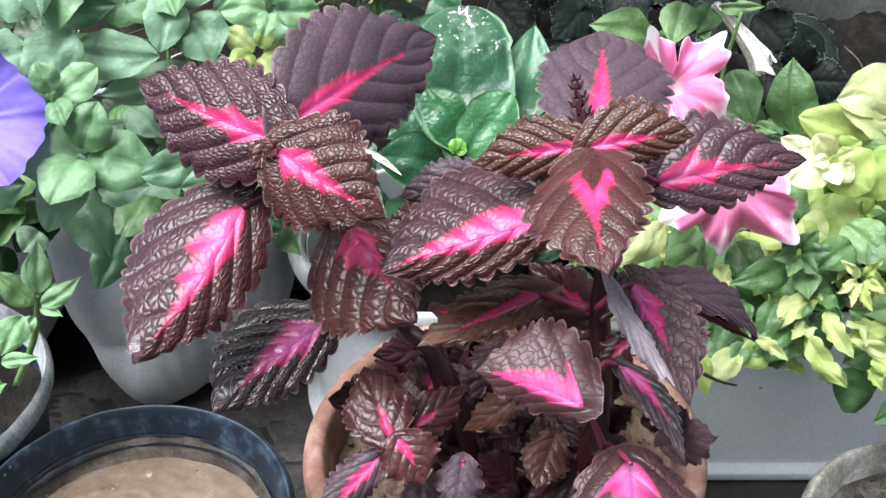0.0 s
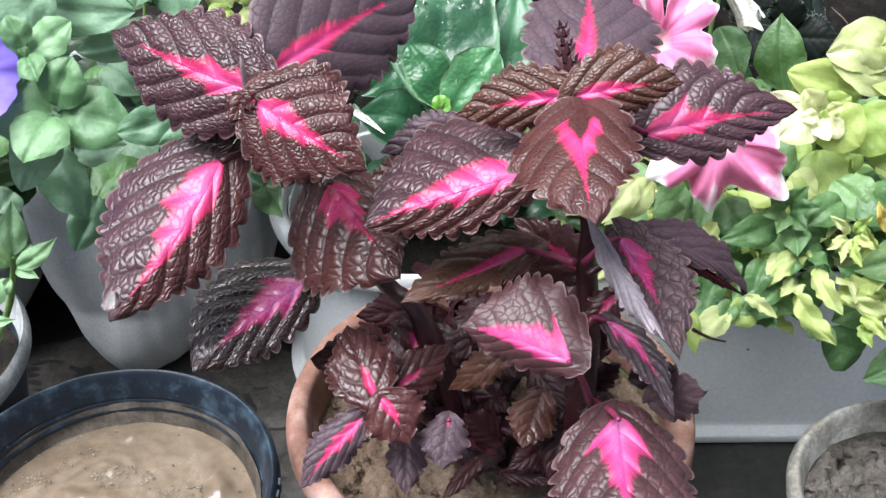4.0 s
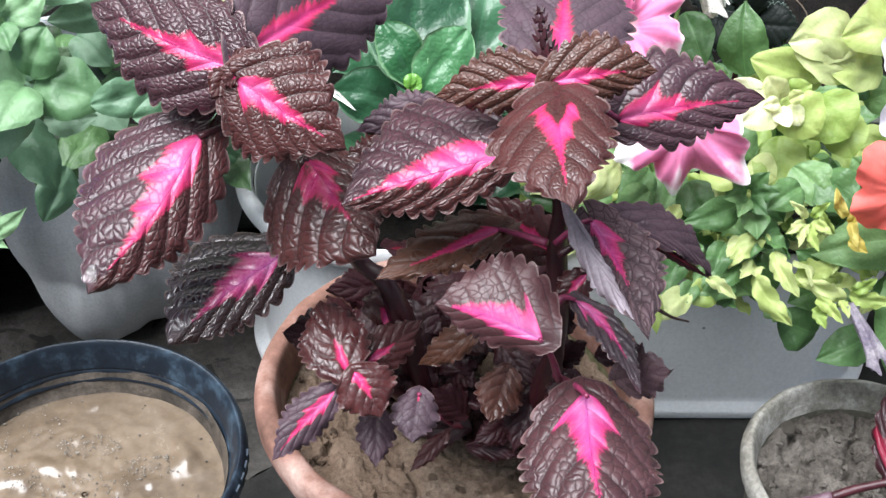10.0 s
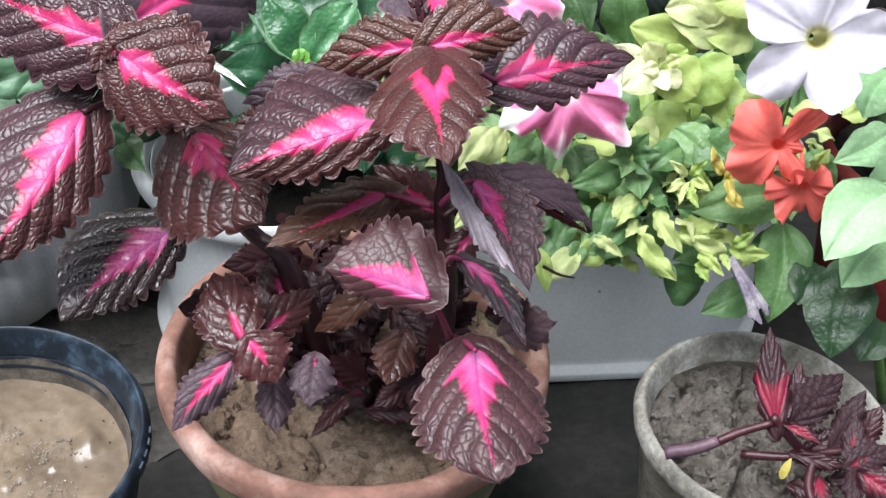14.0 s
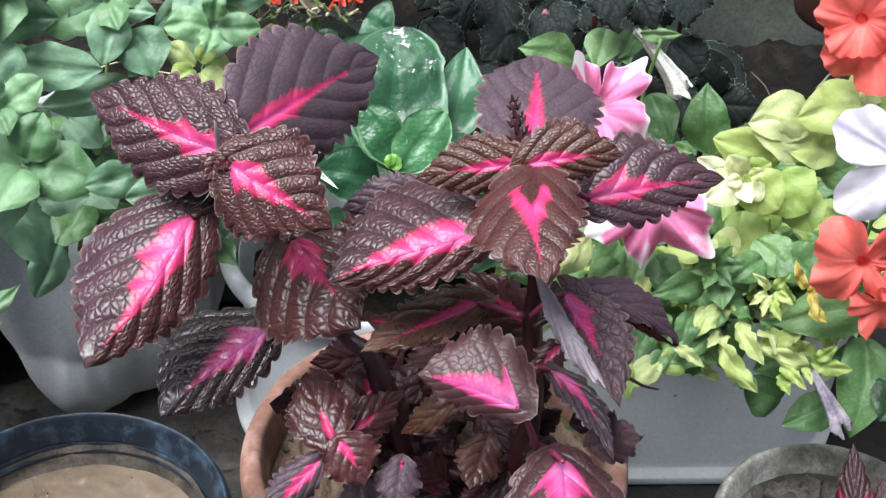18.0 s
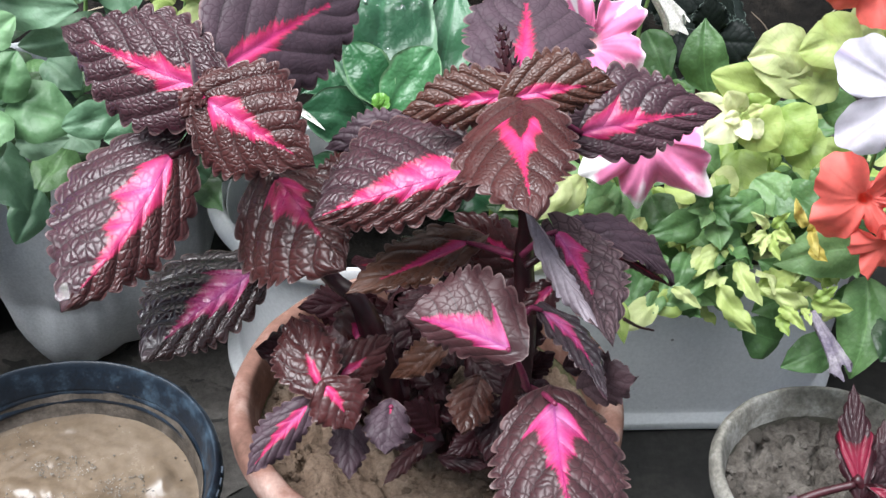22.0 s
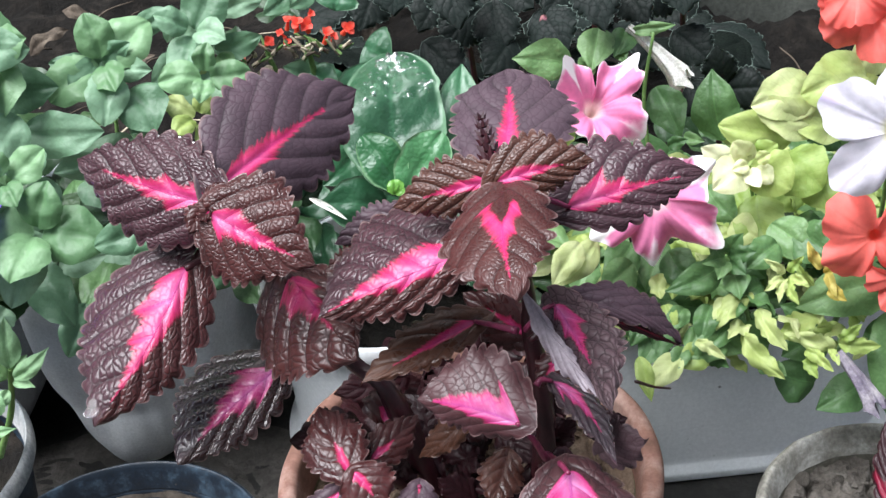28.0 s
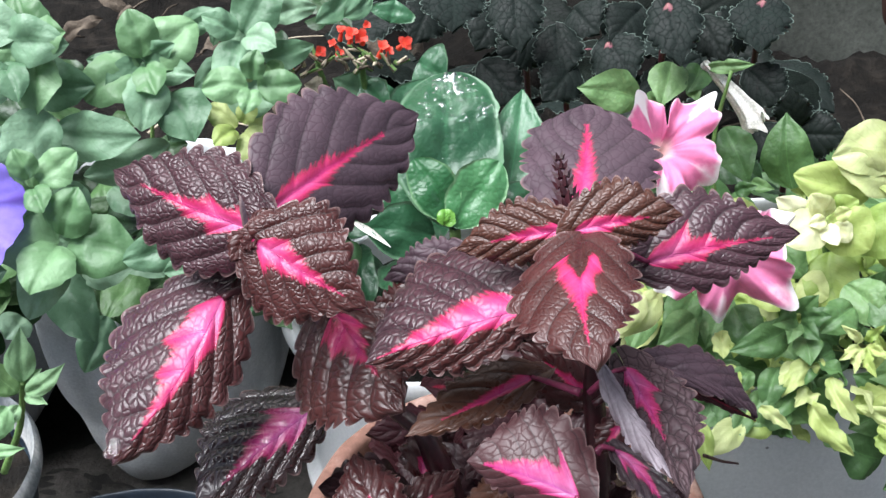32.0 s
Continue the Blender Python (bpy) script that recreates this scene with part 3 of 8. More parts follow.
def coleus_leaf(parent, base, tip, normal, wl, wr, fold=8, arch=0.06, heart=(0.8, 0.34), tone=0.5, relief=1.0, wide=0.38, teeth=11, name="leaf", material=None, label="", fine=1.0, cell=1.0, taper=1.1, notch=0.0, side_sky_tone=0.0, ridge=1.0, rise=0.52, fall=1.6):
    """A scalloped, quilted coleus leaf. wl and wr: half widths; heart: how far and how wide the pink runs along the side veins."""
    b, a, s, n, length = leaf_frame(base, tip, normal)
    r = rnd("coleus", *[round(v, 3) for v in base])
    big = length > 0.048
    nu, half = int((130 if big else 74) * fine), int((30 if big else 17) * fine)
    nv = 2 * half + 1
    veins = 4.7 if big else 4.3
    ph0, ph1 = r.random() * 6, r.random() * 6
    relief *= min(1.0, length / 0.080) ** 0.9
    across = max(1.3, length * 27 * cell)
    run = 220.0 * cell
    lump = r.random() * 20
    fo = math.tan(radians(fold))
    bend = r.uniform(-0.05, 0.05)
    lobes = np.array([r.choice((0.1, 0.35, 0.6, 0.8, 1.0)) for _ in range(48)])
    wide *= 0.88
    wob = [(r.uniform(3, 7), r.uniform(2, 5), r.random() * 6) for _ in range(3)]

    u = ((np.arange(nu) / (nu - 1)) ** 0.92)[:, None] * np.ones((1, nv))
    v = ((np.arange(nv) - half) / half)[None, :] * np.ones((nu, 1))
    av = np.abs(v)
    left = v > 0
    s2 = np.clip((u - wide) / (1 - wide), 0, 1)
    sh = np.sin(np.pi / 2 * np.clip(u / wide, 0, 1)) ** rise * (1 - s2 ** fall)
    w = np.where(left, wl, wr)
    edge = av ** 6
    pt = np.where(left, ph0, ph1)
    tooth = np.abs(np.sin(np.pi * (teeth * u + pt + 0.22 * np.sin(u * 9 + ph0)))) ** 0.7
    bite = np.minimum(0.24, min(0.0056, 0.0010 + length * 0.058) / np.maximum(w * sh, 1e-4)) * np.minimum(1, sh * 2.6)
    x = v * w * sh * (1 + edge * bite * (tooth - 0.75))
    along = u + 0.11 * av ** 1.4 * sh * (0.75 - u) * 1.1 - 0.19 * av ** 1.8 * np.clip(1 - u * 2.3, 0, None)
    along = along + edge * 0.010 * (tooth - 0.5)
    wig = sum(0.07 * np.sin(p * u + q * v + c) for p, q, c in wob)
    swing = (0.36 * av + 0.16 * av ** 2) * (0.4 + 0.6 * sh)
    side = np.where(left, 0.5, 0.0)
    phase = veins * (u - swing) + 3 + wig + side
    groove = np.abs(np.sin(np.pi * phase))
    fade = np.minimum(1, av * 7) * np.minimum(1, (1 - av) * 6 + 0.3) * np.minimum(1, sh * 2.2)
    h = relief * ridge * 0.0019 * (groove ** 0.6 - 0.7) * fade
    h -= 0.0011 * np.exp(-(x / 0.0018) ** 2) * (1 - u)
    h += np.abs(x) * fo - 0.28 * (x * x) / max(wl, wr)
    h += edge * 0.0020 * np.sin(u * 19 + lump + 2 * v) - edge * 0.0012
    h += length * arch * 4 * u * (1 - u) - length * 0.02 * av * sh
    dx = bend * length * np.sin(np.pi * u)
    A, S, N, B = (np.array(q) for q in (a, s, n, b))
    co = B + (along * length)[..., None] * A + (x + dx)[..., None] * S + h[..., None] * N
    verts = co.reshape(-1, 3)

    end, wide_pink = heart
    u0 = u - swing
    k = (np.floor(np.maximum(0, phase + 0.5)).astype(int) % 24) + np.where(left, 24, 0)
    reach = np.clip(1 - u0 / max(end, 1e-3), 0, None) ** taper * np.clip(1 + u0 / 0.11, 0, 1)
    wp = wide_pink * 1.35 * reach * (0.72 + 0.50 * (1 - groove ** 1.4) * lobes[k])
    wp = np.maximum(wp, 0.022 * (u < end))
    pink = 0.5 + (wp - av) * 0.9 - 1.2 * np.clip(u - end, 0, 0.2) if end > 0 else np.zeros_like(u)
    pink = pink - notch * np.clip(1 - u / 0.36, 0, None) ** 0.6 * np.exp(-(av / (0.03 + 0.9 * np.clip(0.34 - u, 0, None))) ** 2)
    cells = np.stack((phase * across + lump, run * (0.74 * np.abs(x) + 0.67 * u * length) + np.where(left, 40, 0)), -1).reshape(-1, 2)
    veinuv = np.stack((phase, av), -1).reshape(-1, 2)
    leafuv = np.stack((u, v), -1).reshape(-1, 2)
    # The half towards the sky stays greyer, its sheen put into the tone.
    tones = np.clip(tone + np.where(left, side_sky_tone, 0) * np.minimum(1, av * 8), 0, 1).ravel()
    return link_mesh(name, verts, [f[::-1] for f in grid_faces(nu, nv)], material or COLEUS, parent, label,
                     uvs={"cell": cells, "leaf": leafuv, "vein": veinuv}, floats={"pink": pink.ravel(), "tone": tones, "relief": np.full(len(verts), relief)})


def plain_leaf(parent, base, tip, normal, wl, wr, material, fold=10, arch=0.08, wide=0.40, blunt=0.68, wave=0.0, thick=0.0, name="leaf", teeth=0, label="", nu=22, half=6, lobed=0.10):
    """A smooth-edged leaf with a midrib groove, bowed along its length."""
    b, a, s, n, length = leaf_frame(base, tip, normal)
    r = rnd("plain", *[round(v, 3) for v in base])
    nv = 2 * half + 1
    p = blunt
    q = p * (1 - wide) / wide
    top = (wide ** p) * ((1 - wide) ** q)
    ph = r.random() * 6
    fo = math.tan(radians(fold))
    bend = r.uniform(-0.07, 0.07)
    verts, uv = [], []
    for i in range(nu):
        u = i / (nu - 1)
        uu = 0.5 - 0.5 * math.cos(math.pi * u)
        sh = ((uu ** p) * ((1 - uu) ** q) / top) if 0 < i < nu - 1 else 0.0
        sh = max(sh, 0.05)
        for j in range(nv):
            v = (j - half) / half
            w = wl if v > 0 else wr
            t = 1 + (abs(v) ** (6 if lobed < 0.2 else 3)) * lobed * (abs(math.sin(math.pi * teeth * uu + ph + (1.1 if v > 0 else 0))) - 0.5) if teeth else 1
            x = v * w * sh * t * (1 + 0.10 * noise.noise((uu * 5 + ph, 3 if v > 0 else 8, ph)) + 0.05 * noise.noise((uu * 14 + ph, 2 if v > 0 else 9, ph)))
            h = abs(x) * fo * 1.4 - 1.7 * fo * x * x / max(wl, wr)
            h += length * arch * 4 * uu * (1 - uu)
            h += wave * length * abs(v) * math.sin(uu * 9 + ph + (1.6 if v > 0 else 0)) * sh
            h += 0.075 * length * noise.noise((uu * 3 + ph, v * 1.6, ph)) * sh
            h += 0.022 * length * abs(math.sin(math.pi * (6 * (uu - 0.28 * abs(v)) + (0.5 if v > 0 else 0)))) * sh * min(1, abs(v) * 4) * (1 - 0.6 * abs(v))
            h -= 0.0010 * math.exp(-((x) / 0.0016) ** 2)
            h += 0.020 * length * noise.noise((uu * 8 + ph, v * 4, ph)) * sh
            verts.append(b + a * (uu * length) + s * (x + bend * length * math.sin(math.pi * uu)) + n * h)
            uv.append((uu, v))
    faces = [f[::-1] for f in grid_faces(nu, nv)]
    if thick:
        k = len(verts)
        low = []
        for i in range(nu):
            for j in range(nv):
                v = (j - half) / half
                low.append(verts[i * nv + j] - n * (thick * (1 - 0.75 * v * v)))
        verts += low
        uv += uv[:k]
        faces += [tuple(k + c for c in f) for f in grid_faces(nu, nv)]
        rim = [i * nv for i in range(nu)] + [(nu - 1) * nv + j for j in range(1, nv)] + [i * nv + nv - 1 for i in range(nu - 2, -1, -1)] + [j for j in range(nv - 2, 0, -1)]
        for c, d in zip(rim, rim[1:] + rim[:1]):
            faces.append((d, k + d, k + c, c))
    return link_mesh(name, verts, faces, material, parent, label, uvs={"leaf": uv})


def petunia(parent, centre, facing, up, radius, material, pattern="star", cup=0.25, ruffle=0.10, droop=0.0, tube_len=1.3, cut=0.16, name="flower", label="", seed=0, spread=(1, 1), lobes=None, curl=0.25):
    """A trumpet flower of five fused petals with soft folds, its tube and calyx. lobes: angle, length, half width and bend of each petal."""
    c, n, u = Vector(centre), Vector(facing).normalized(), Vector(up)
    u = (u - n * u.dot(n)).normalized()
    s = u.cross(n)
    r = rnd("petunia", seed, *[round(x, 3) for x in centre])
    lobes = lobes or [(90 + 72 * k + r.uniform(-6, 6), r.uniform(0.92, 1.08), 44, r.uniform(-0.5, 0.5)) for k in range(5)]
    na, nr = 180, 30
    a = (2 * np.pi * np.arange(na) / na)[None, :]
    t = (np.arange(nr) / (nr - 1))[:, None]
    rim, near, bend = np.full((1, na), 0.42), np.zeros((1, na)), np.zeros((1, na))
    tint = np.zeros((1, na))
    for k, (ang, size, half, tilt) in enumerate(lobes):
        d = np.abs((a - radians(ang) + np.pi) % (2 * np.pi) - np.pi) / radians(half)
        bell = np.clip(1 - d ** 2, 0, 1) ** 0.6
        mine = size * (1 - cut + cut * bell) * (d < 1)
        top = mine > rim
        rim = np.where(top, mine, rim)
        near = np.where(top, 1 - np.clip(d, 0, 1), near)
        bend = bend + tilt * np.clip(1 - d, 0, 1)
        tint = np.where(top, 0.5 + 0.5 * np.sin(k * 2.4 + 1), tint)
    ph = [r.random() * 6.28 for _ in range(6)]
    if pattern == "star":
        rim = rim * (1 + 0.22 * np.exp(-((1 - near) / 0.17) ** 2))
    rim = rim * (1 + 0.025 * np.sin(11 * a + ph[4]) + 0.015 * np.sin(23 * a + ph[5]))
    q = np.clip((t - 0.22) / 0.78, 0, 1)
    q0 = np.clip(t / 0.22, 0, 1)
    tube = t < 0.22
    rr = np.where(tube, 0.055 + 0.085 * q0 ** 2, 0.14 + (rim - 0.14) * q)
    z = cup * (q - q * q * 0.55) - droop * q ** 2.2 - 0.12 * (1 - q) ** 3 + bend * 0.55 * q ** 2
    z = z + ruffle * q ** 2 * (0.8 * np.sin(3 * a + ph[0]) + 0.55 * np.sin(7 * a + ph[1] + 1.2 * q) + 0.22 * np.sin(15 * a + ph[2] + 2 * q) * q)
    z = z - 0.09 * q * np.exp(-(near / 0.22) ** 2) * (1 - 0.4 * q) + 0.05 * q * np.exp(-((1 - near) / 0.10) ** 2)
    z = z - curl * 0.35 * np.clip(q - 0.7, 0, 1) ** 1.6 * (1 + np.sin(5 * a + ph[3]))
    z = np.where(tube, -tube_len * (1 - q0) - 0.12, z)
    rr, z = rr * radius, z * radius
    C, S, U, N = (np.array(v) for v in (c, s, u, n))
    co = C + (rr * np.cos(a) * spread[0])[..., None] * S + (rr * np.sin(a) * spread[1])[..., None] * U + z[..., None] * N
    fan = np.abs(np.sin(24 * a + 1.5 * np.sin(3 * a))) ** 6
    if pattern == "star":
        ray = np.exp(-((1 - near) / (0.06 + 0.17 * q ** 2)) ** 2) * np.clip(q * 2 - 0.2, 0, 1)
        pale = 0.33 + (0.06 + 0.54 * tint) * ray + 0.22 * np.clip((q - 0.86) / 0.14, 0, 1) + 0.05 * fan
    elif pattern == "veins":
        pale = 0.30 + 0.16 * fan * q * (1 - q) * 1.6 + 0.45 * np.exp(-((1 - near) / 0.16) ** 2) * np.clip(q - 0.3, 0, 1)
    else:
        pale = 0.30 + 0.10 * fan * (1 - q) * np.minimum(1, q * 6) + 0.25 * np.clip(q - 0.55, 0, 1) * near
    throat = np.clip(1 - q * 7, 0, 1) * 0.9 + 0 * a
    pale = pale + 0 * q
    ob = link_mesh(name, co.reshape(-1, 3), grid_faces(nr, na, True), material, parent, label, floats={"pale": pale.ravel(), "throat": throat.ravel()})
    back = c - n * radius * (tube_len + 0.10)
    for k in range(5):
        an = 2 * math.pi * k / 5 + 0.4
        d = s * math.cos(an) + u * math.sin(an)
        plain_leaf(ob, back - n * radius * 0.05, back + d * radius * 0.22 + n * radius * 0.42, d, radius * 0.055, radius * 0.055, STEM_GREEN, name="sepal", nu=7, half=2)
    return ob, back


def soil_disc(name, centre, radius, material, label, height=0.006, coarse=18, seed=0, dome=0.0, squash=(1, 1), power=2.0, kind="", rings=44, clods=0.0, n=120):
    """A lumpy bed of soil that fills a pot; clods: how deep it has cracked apart."""
    verts = [Vector(centre) + Vector((0, 0, height * noise.noise((seed, 3, 3)) + dome))]
    for i in range(1, rings + 1):
        t = i / rings
        for k in range(n):
            a = 2 * math.pi * k / n
            c, s = math.cos(a), math.sin(a)
            q = (abs(c) ** power + abs(s) ** power) ** (-1 / power)
            x, y = radius * t * q * c * squash[0], radius * t * q * s * squash[1]
            h = height * (noise.noise((x * coarse * 2.2 + seed, y * coarse * 2.2, 0)) + 0.7 * abs(noise.noise((x * coarse * 6 + seed, y * coarse * 6, 4))) + 0.35 * noise.noise((x * coarse * 16, y * coarse * 16, seed)))
            crack = noise.noise((x * 22 + seed, y * 22, 9))
            h -= height * 1.3 * math.exp(-(crack / 0.05) ** 2)
            if clods:
                wx, wy = x + 0.006 * noise.noise((x * 70, y * 70, seed)), y + 0.006 * noise.noise((x * 70, y * 70, seed + 7))
                for scale, part in ((62, 1.0), (150, 0.45)):
                    d = noise.voronoi((wx * scale, wy * scale, seed + scale))[0]
                    h += clods * part * (min(1.0, (d[1] - d[0]) * 2.6) * (0.5 + noise.cell((wx * scale * 0.5, wy * scale * 0.5, seed)) * 0.3) - 0.5) * max(0.0, min(1.0, 0.5 + 2.2 * noise.noise((x * 17 + seed, y * 17, 3))))
            verts.append(Vector(centre) + Vector((x, y, h + dome * (1 - t * t))))
    faces = [(0, 1 + k, 1 + (k + 1) % n) for k in range(n)]
    faces += [tuple(1 + v for v in f) for f in grid_faces(rings, n, True)]
    ob = link_mesh(name, verts, faces, material)
    return tagged(ob, label, "soil", kind=kind)


def pebbles(parent, name, centre, radius, count, size, material, seed, squash=(1, 1), lift=0.0):
    """Small clods strewn on the soil."""
    r = rnd("clods", seed)
    verts, faces = [], []
    for _ in range(count):
        a, d = r.uniform(0, 6.283), radius * math.sqrt(r.random())
        q = size * r.uniform(0.35, 1.0) ** 1.6
        c = Vector((centre[0] + d * math.cos(a) * squash[0], centre[1] + d * math.sin(a) * squash[1], centre[2] + lift + q * 0.25))
        k = len(verts)
        rot = Euler((r.random() * 6, r.random() * 6, r.random() * 6)).to_matrix()
        for v in ((1, 0, 0), (-1, 0, 0), (0, 1, 0), (0, -1, 0), (0, 0, 1), (0, 0, -1)):
            verts.append(c + rot @ (Vector(v) * q * r.uniform(0.6, 1.1)))
        faces += [(k + i, k + j, k + m) for i, j, m in ((0, 2, 4), (2, 1, 4), (1, 3, 4), (3, 0, 4), (2, 0, 5), (1, 2, 5), (3, 1, 5), (0, 3, 5))]
    return tagged(link_mesh(name, verts, faces, material, parent, smooth=False), kind="stuff")


def clods(soil, centre, radius, count, size, seed, material):
    """Single lumps of dry earth lying on a bed of soil, of a few shapes."""
    r = rnd("lumps", seed)
    shapes = []
    for k in range(4):
        bm = bmesh.new()
        bmesh.ops.create_icosphere(bm, subdivisions=2, radius=1)
        for v in bm.verts:
            p = v.co.copy()
            v.co *= 0.85 + 0.34 * noise.noise(p * 1.3 + Vector((k * 5, seed, 0))) + 0.18 * noise.noise(p * 3.1 + Vector((0, k * 7, seed)))
            v.co.z *= 0.7
        me = bpy.data.meshes.new("clod")
        bm.to_mesh(me)
        bm.free()
        me.materials.append(material)
        shapes.append(me)
    top = [v.co for v in soil.data.vertices]
    for _ in range(count):
        a, d = r.uniform(0, 6.283), radius * math.sqrt(r.random())
        x, y = centre[0] + d * math.cos(a), centre[1] + d * math.sin(a)
        q = size * r.uniform(0.3, 1.0) ** 1.5
        ground = min(top, key=lambda v: (v.x - x) ** 2 + (v.y - y) ** 2)
        ob = new("clod", shapes[r.randrange(4)])
        ob.parent = soil
        ob.matrix_basis = Matrix.LocRotScale(Vector((x, y, ground.z + q * 0.2)), Euler((r.uniform(-0.4, 0.4), r.uniform(-0.4, 0.4), r.random() * 6)), Vector((q, q * r.uniform(0.7, 1.2), q * r.uniform(0.7, 1.0))))


def leaf_fill(parent, count, seed, x, y, z, size, material, tilt=0.7, maker=None, blunt=0.68, wide=0.40, slim=1.0, wave=0.05):
    """Inner leaves of a bushy plant, strewn through the volume that its foliage takes up. z may depend on y."""
    r = rnd("fill", seed)
    for _ in range(count):
        px, py = r.uniform(*x), r.uniform(*y)
        lo, hi = z(py) if callable(z) else z
        p = Vector((px, py, r.uniform(lo, hi)))
        a = r.uniform(0, 6.283)
        d = Vector((math.cos(a), math.sin(a) - 0.35, r.uniform(-0.55, 0.45))).normalized()
        n = Vector((r.uniform(-tilt, tilt), r.uniform(-1.1, 0.1), 1.0))
        ln = r.uniform(*size)
        w = ln * r.uniform(0.28, 0.38) * slim
        mat = material[r.randrange(len(material))] if isinstance(material, list) else material
        if maker:
            maker(parent, p, p + d * ln, n, w, w, mat, r)
        else:
            plain_leaf(parent, p, p + d * ln, n, w, w, mat, r.uniform(6, 14), r.uniform(0.05, 0.14), wide, blunt, wave)


def shoot(parent, centre, axis, size, seed, material, pairs=2):
    """The tip of a young stem: crossed pairs of cupped leaves, the smallest in the middle."""
    c, d = Vector(centre), Vector(axis).normalized()
    s = d.cross(Vector((0.2, 0.1, 1))).normalized()
    w = d.cross(s)
    r = rnd("shoot", seed)
    turn = r.random() * 3
    for k in range(pairs * 2):
        p = k // 2
        an = turn + math.pi * (k % 2) + p * 1.45 + r.uniform(-0.25, 0.25)
        o = s * math.cos(an) + w * math.sin(an)
        ln = size * (1.0 - 0.27 * p) * r.uniform(0.88, 1.12)
        lift = 0.06 + 0.34 * p
        b = c + d * (0.006 * p) + o * 0.003
        t = b + (o * (1 - 0.3 * lift) + d * lift).normalized() * ln
        wd = ln * r.uniform(0.40, 0.48)
        plain_leaf(parent, b, t, d - o * (lift - 0.25), wd, wd, material, r.uniform(10, 20), r.uniform(0.08, 0.16), 0.44, 0.50, 0.05, nu=26, half=7)


def dark_leaf(parent, p, q, n, wl, wr, mat, r):
    coleus_leaf(parent, p, q, n, wl * 1.15, wr * 1.15, 8, 0.08, (0.2, 0.12) if r.random() < 0.3 else (0.0, 0.0), r.random(), 0.22, 0.42, 9, material=mat, fine=0.5)


def lobed_leaf(parent, p, q, n, wl, wr, mat, r):
    plain_leaf(parent, p, q, n, wl, wr, mat, 10, 0.12, 0.42, 0.56, 0.13, teeth=4, lobed=0.3, nu=30, half=5)


def low_leaf(parent, p, q, n, wl, wr, mat, r):
    coleus_leaf(parent, p, q, n, wl * 1.2, wr * 1.2, 8, 0.06, (0.35, 0.2) if r.random() < 0.25 else (0.0, 0.0), r.uniform(0.2, 0.7), 0.7, 0.45, 8, material=mat, fine=0.6)


# ---- ground, bed and walls ----
def rough_sheet(name, x0, x1, y0, y1, z, nx, ny, amp, scale, material, label, category, seed=0):
    verts = []
    for j in range(ny):
        for i in range(nx):
            x, y = x0 + (x1 - x0) * i / (nx - 1), y0 + (y1 - y0) * j / (ny - 1)
            h = amp * (noise.noise((x * scale + seed, y * scale, 0)) + 0.6 * abs(noise.noise((x * scale * 3.1, y * scale * 3.1, seed))) + 0.3 * noise.noise((x * scale * 9, y * scale * 9, seed)))
            verts.append((x, y, z + h))
    return tagged(link_mesh(name, verts, grid_faces(ny, nx), material), label, category, kind="structure")


rough_sheet("ground", -40, 40, -40, 60, -0.002, 60, 60, 0.0, 1, CONCRETE, "dark damp concrete ground", "ground")
rough_sheet("paving", -1.6, 1.6, -0.6, 1.02, 0.002, 120, 70, 0.0022, 11, CONCRETE, "dark damp concrete paving under the pots", "ground", 3)
rough_sheet("bed_soil", -2.2, 1.8, 0.98, 2.2, 0.14, 260, 130, 0.030, 11, BLACK_SOIL, "dark crumbly soil of the garden bed", "soil", 5)

soil_disc("dried_mud", (-0.27, 0.70, 0.0035), 0.21, DRIED_MUD, "pale dried mud spread on the dark paving", 0.0022, 9, 41, squash=(1.0, 0.62), kind="structure")


def box_mesh(name, x0, x1, y0, y1, z0, z1, material, bevel, parent=None, rot=0, amp=0.0):
    bm = bmesh.new()
    bmesh.ops.create_cube(bm, size=1)
    bmesh.ops.scale(bm, verts=bm.verts, vec=(x1 - x0, y1 - y0, z1 - z0))
    bmesh.ops.bevel(bm, geom=bm.edges[:], offset=bevel, segments=3, affect="EDGES")
    bmesh.ops.subdivide_edges(bm, edges=[e for e in bm.edges if e.calc_length() > 0.2], cuts=10, use_grid_fill=True)
    m = Matrix.Translation(((x0 + x1) / 2, (y0 + y1) / 2, (z0 + z1) / 2)) @ Matrix.Rotation(radians(rot), 4, "Z")
    for v in bm.verts:
        p = m @ v.co
        v.co = p + Vector((noise.noise(p * 9), noise.noise(p * 9 + Vector((5, 0, 0))), noise.noise(p * 9 + Vector((0, 7, 0))))) * amp
    verts = [v.co.copy() for v in bm.verts]
    bm.verts.index_update()
    faces = [tuple(v.index for v in f.verts) for f in bm.faces]
    bm.free()
    return link_mesh(name, verts, faces, material, parent, smooth=False)


tagged(box_mesh("bed_kerb", -2.2, 1.8, 0.945, 0.985, 0.0, 0.15, LEDGE, 0.008, amp=0.003), "low mossy concrete kerb of the bed", "kerb", kind="structure")
tagged(box_mesh("ledge", 0.30, 1.9, 1.27, 1.75, 0.10, 0.27, LEDGE, 0.02, rot=-9, amp=0.006), "worn grey concrete ledge behind the bed", "ledge", kind="structure")
# Unseen wall, added to cut low sky and bounce light onto front faces.
tagged(box_mesh("bounce_wall", -6, 6, -3.2, -3.0, 0.0, 1.9, BOUNCE_PLASTER, 0.01), "unseen pale plastered wall added behind the camera to bounce light", "wall", kind="structure")
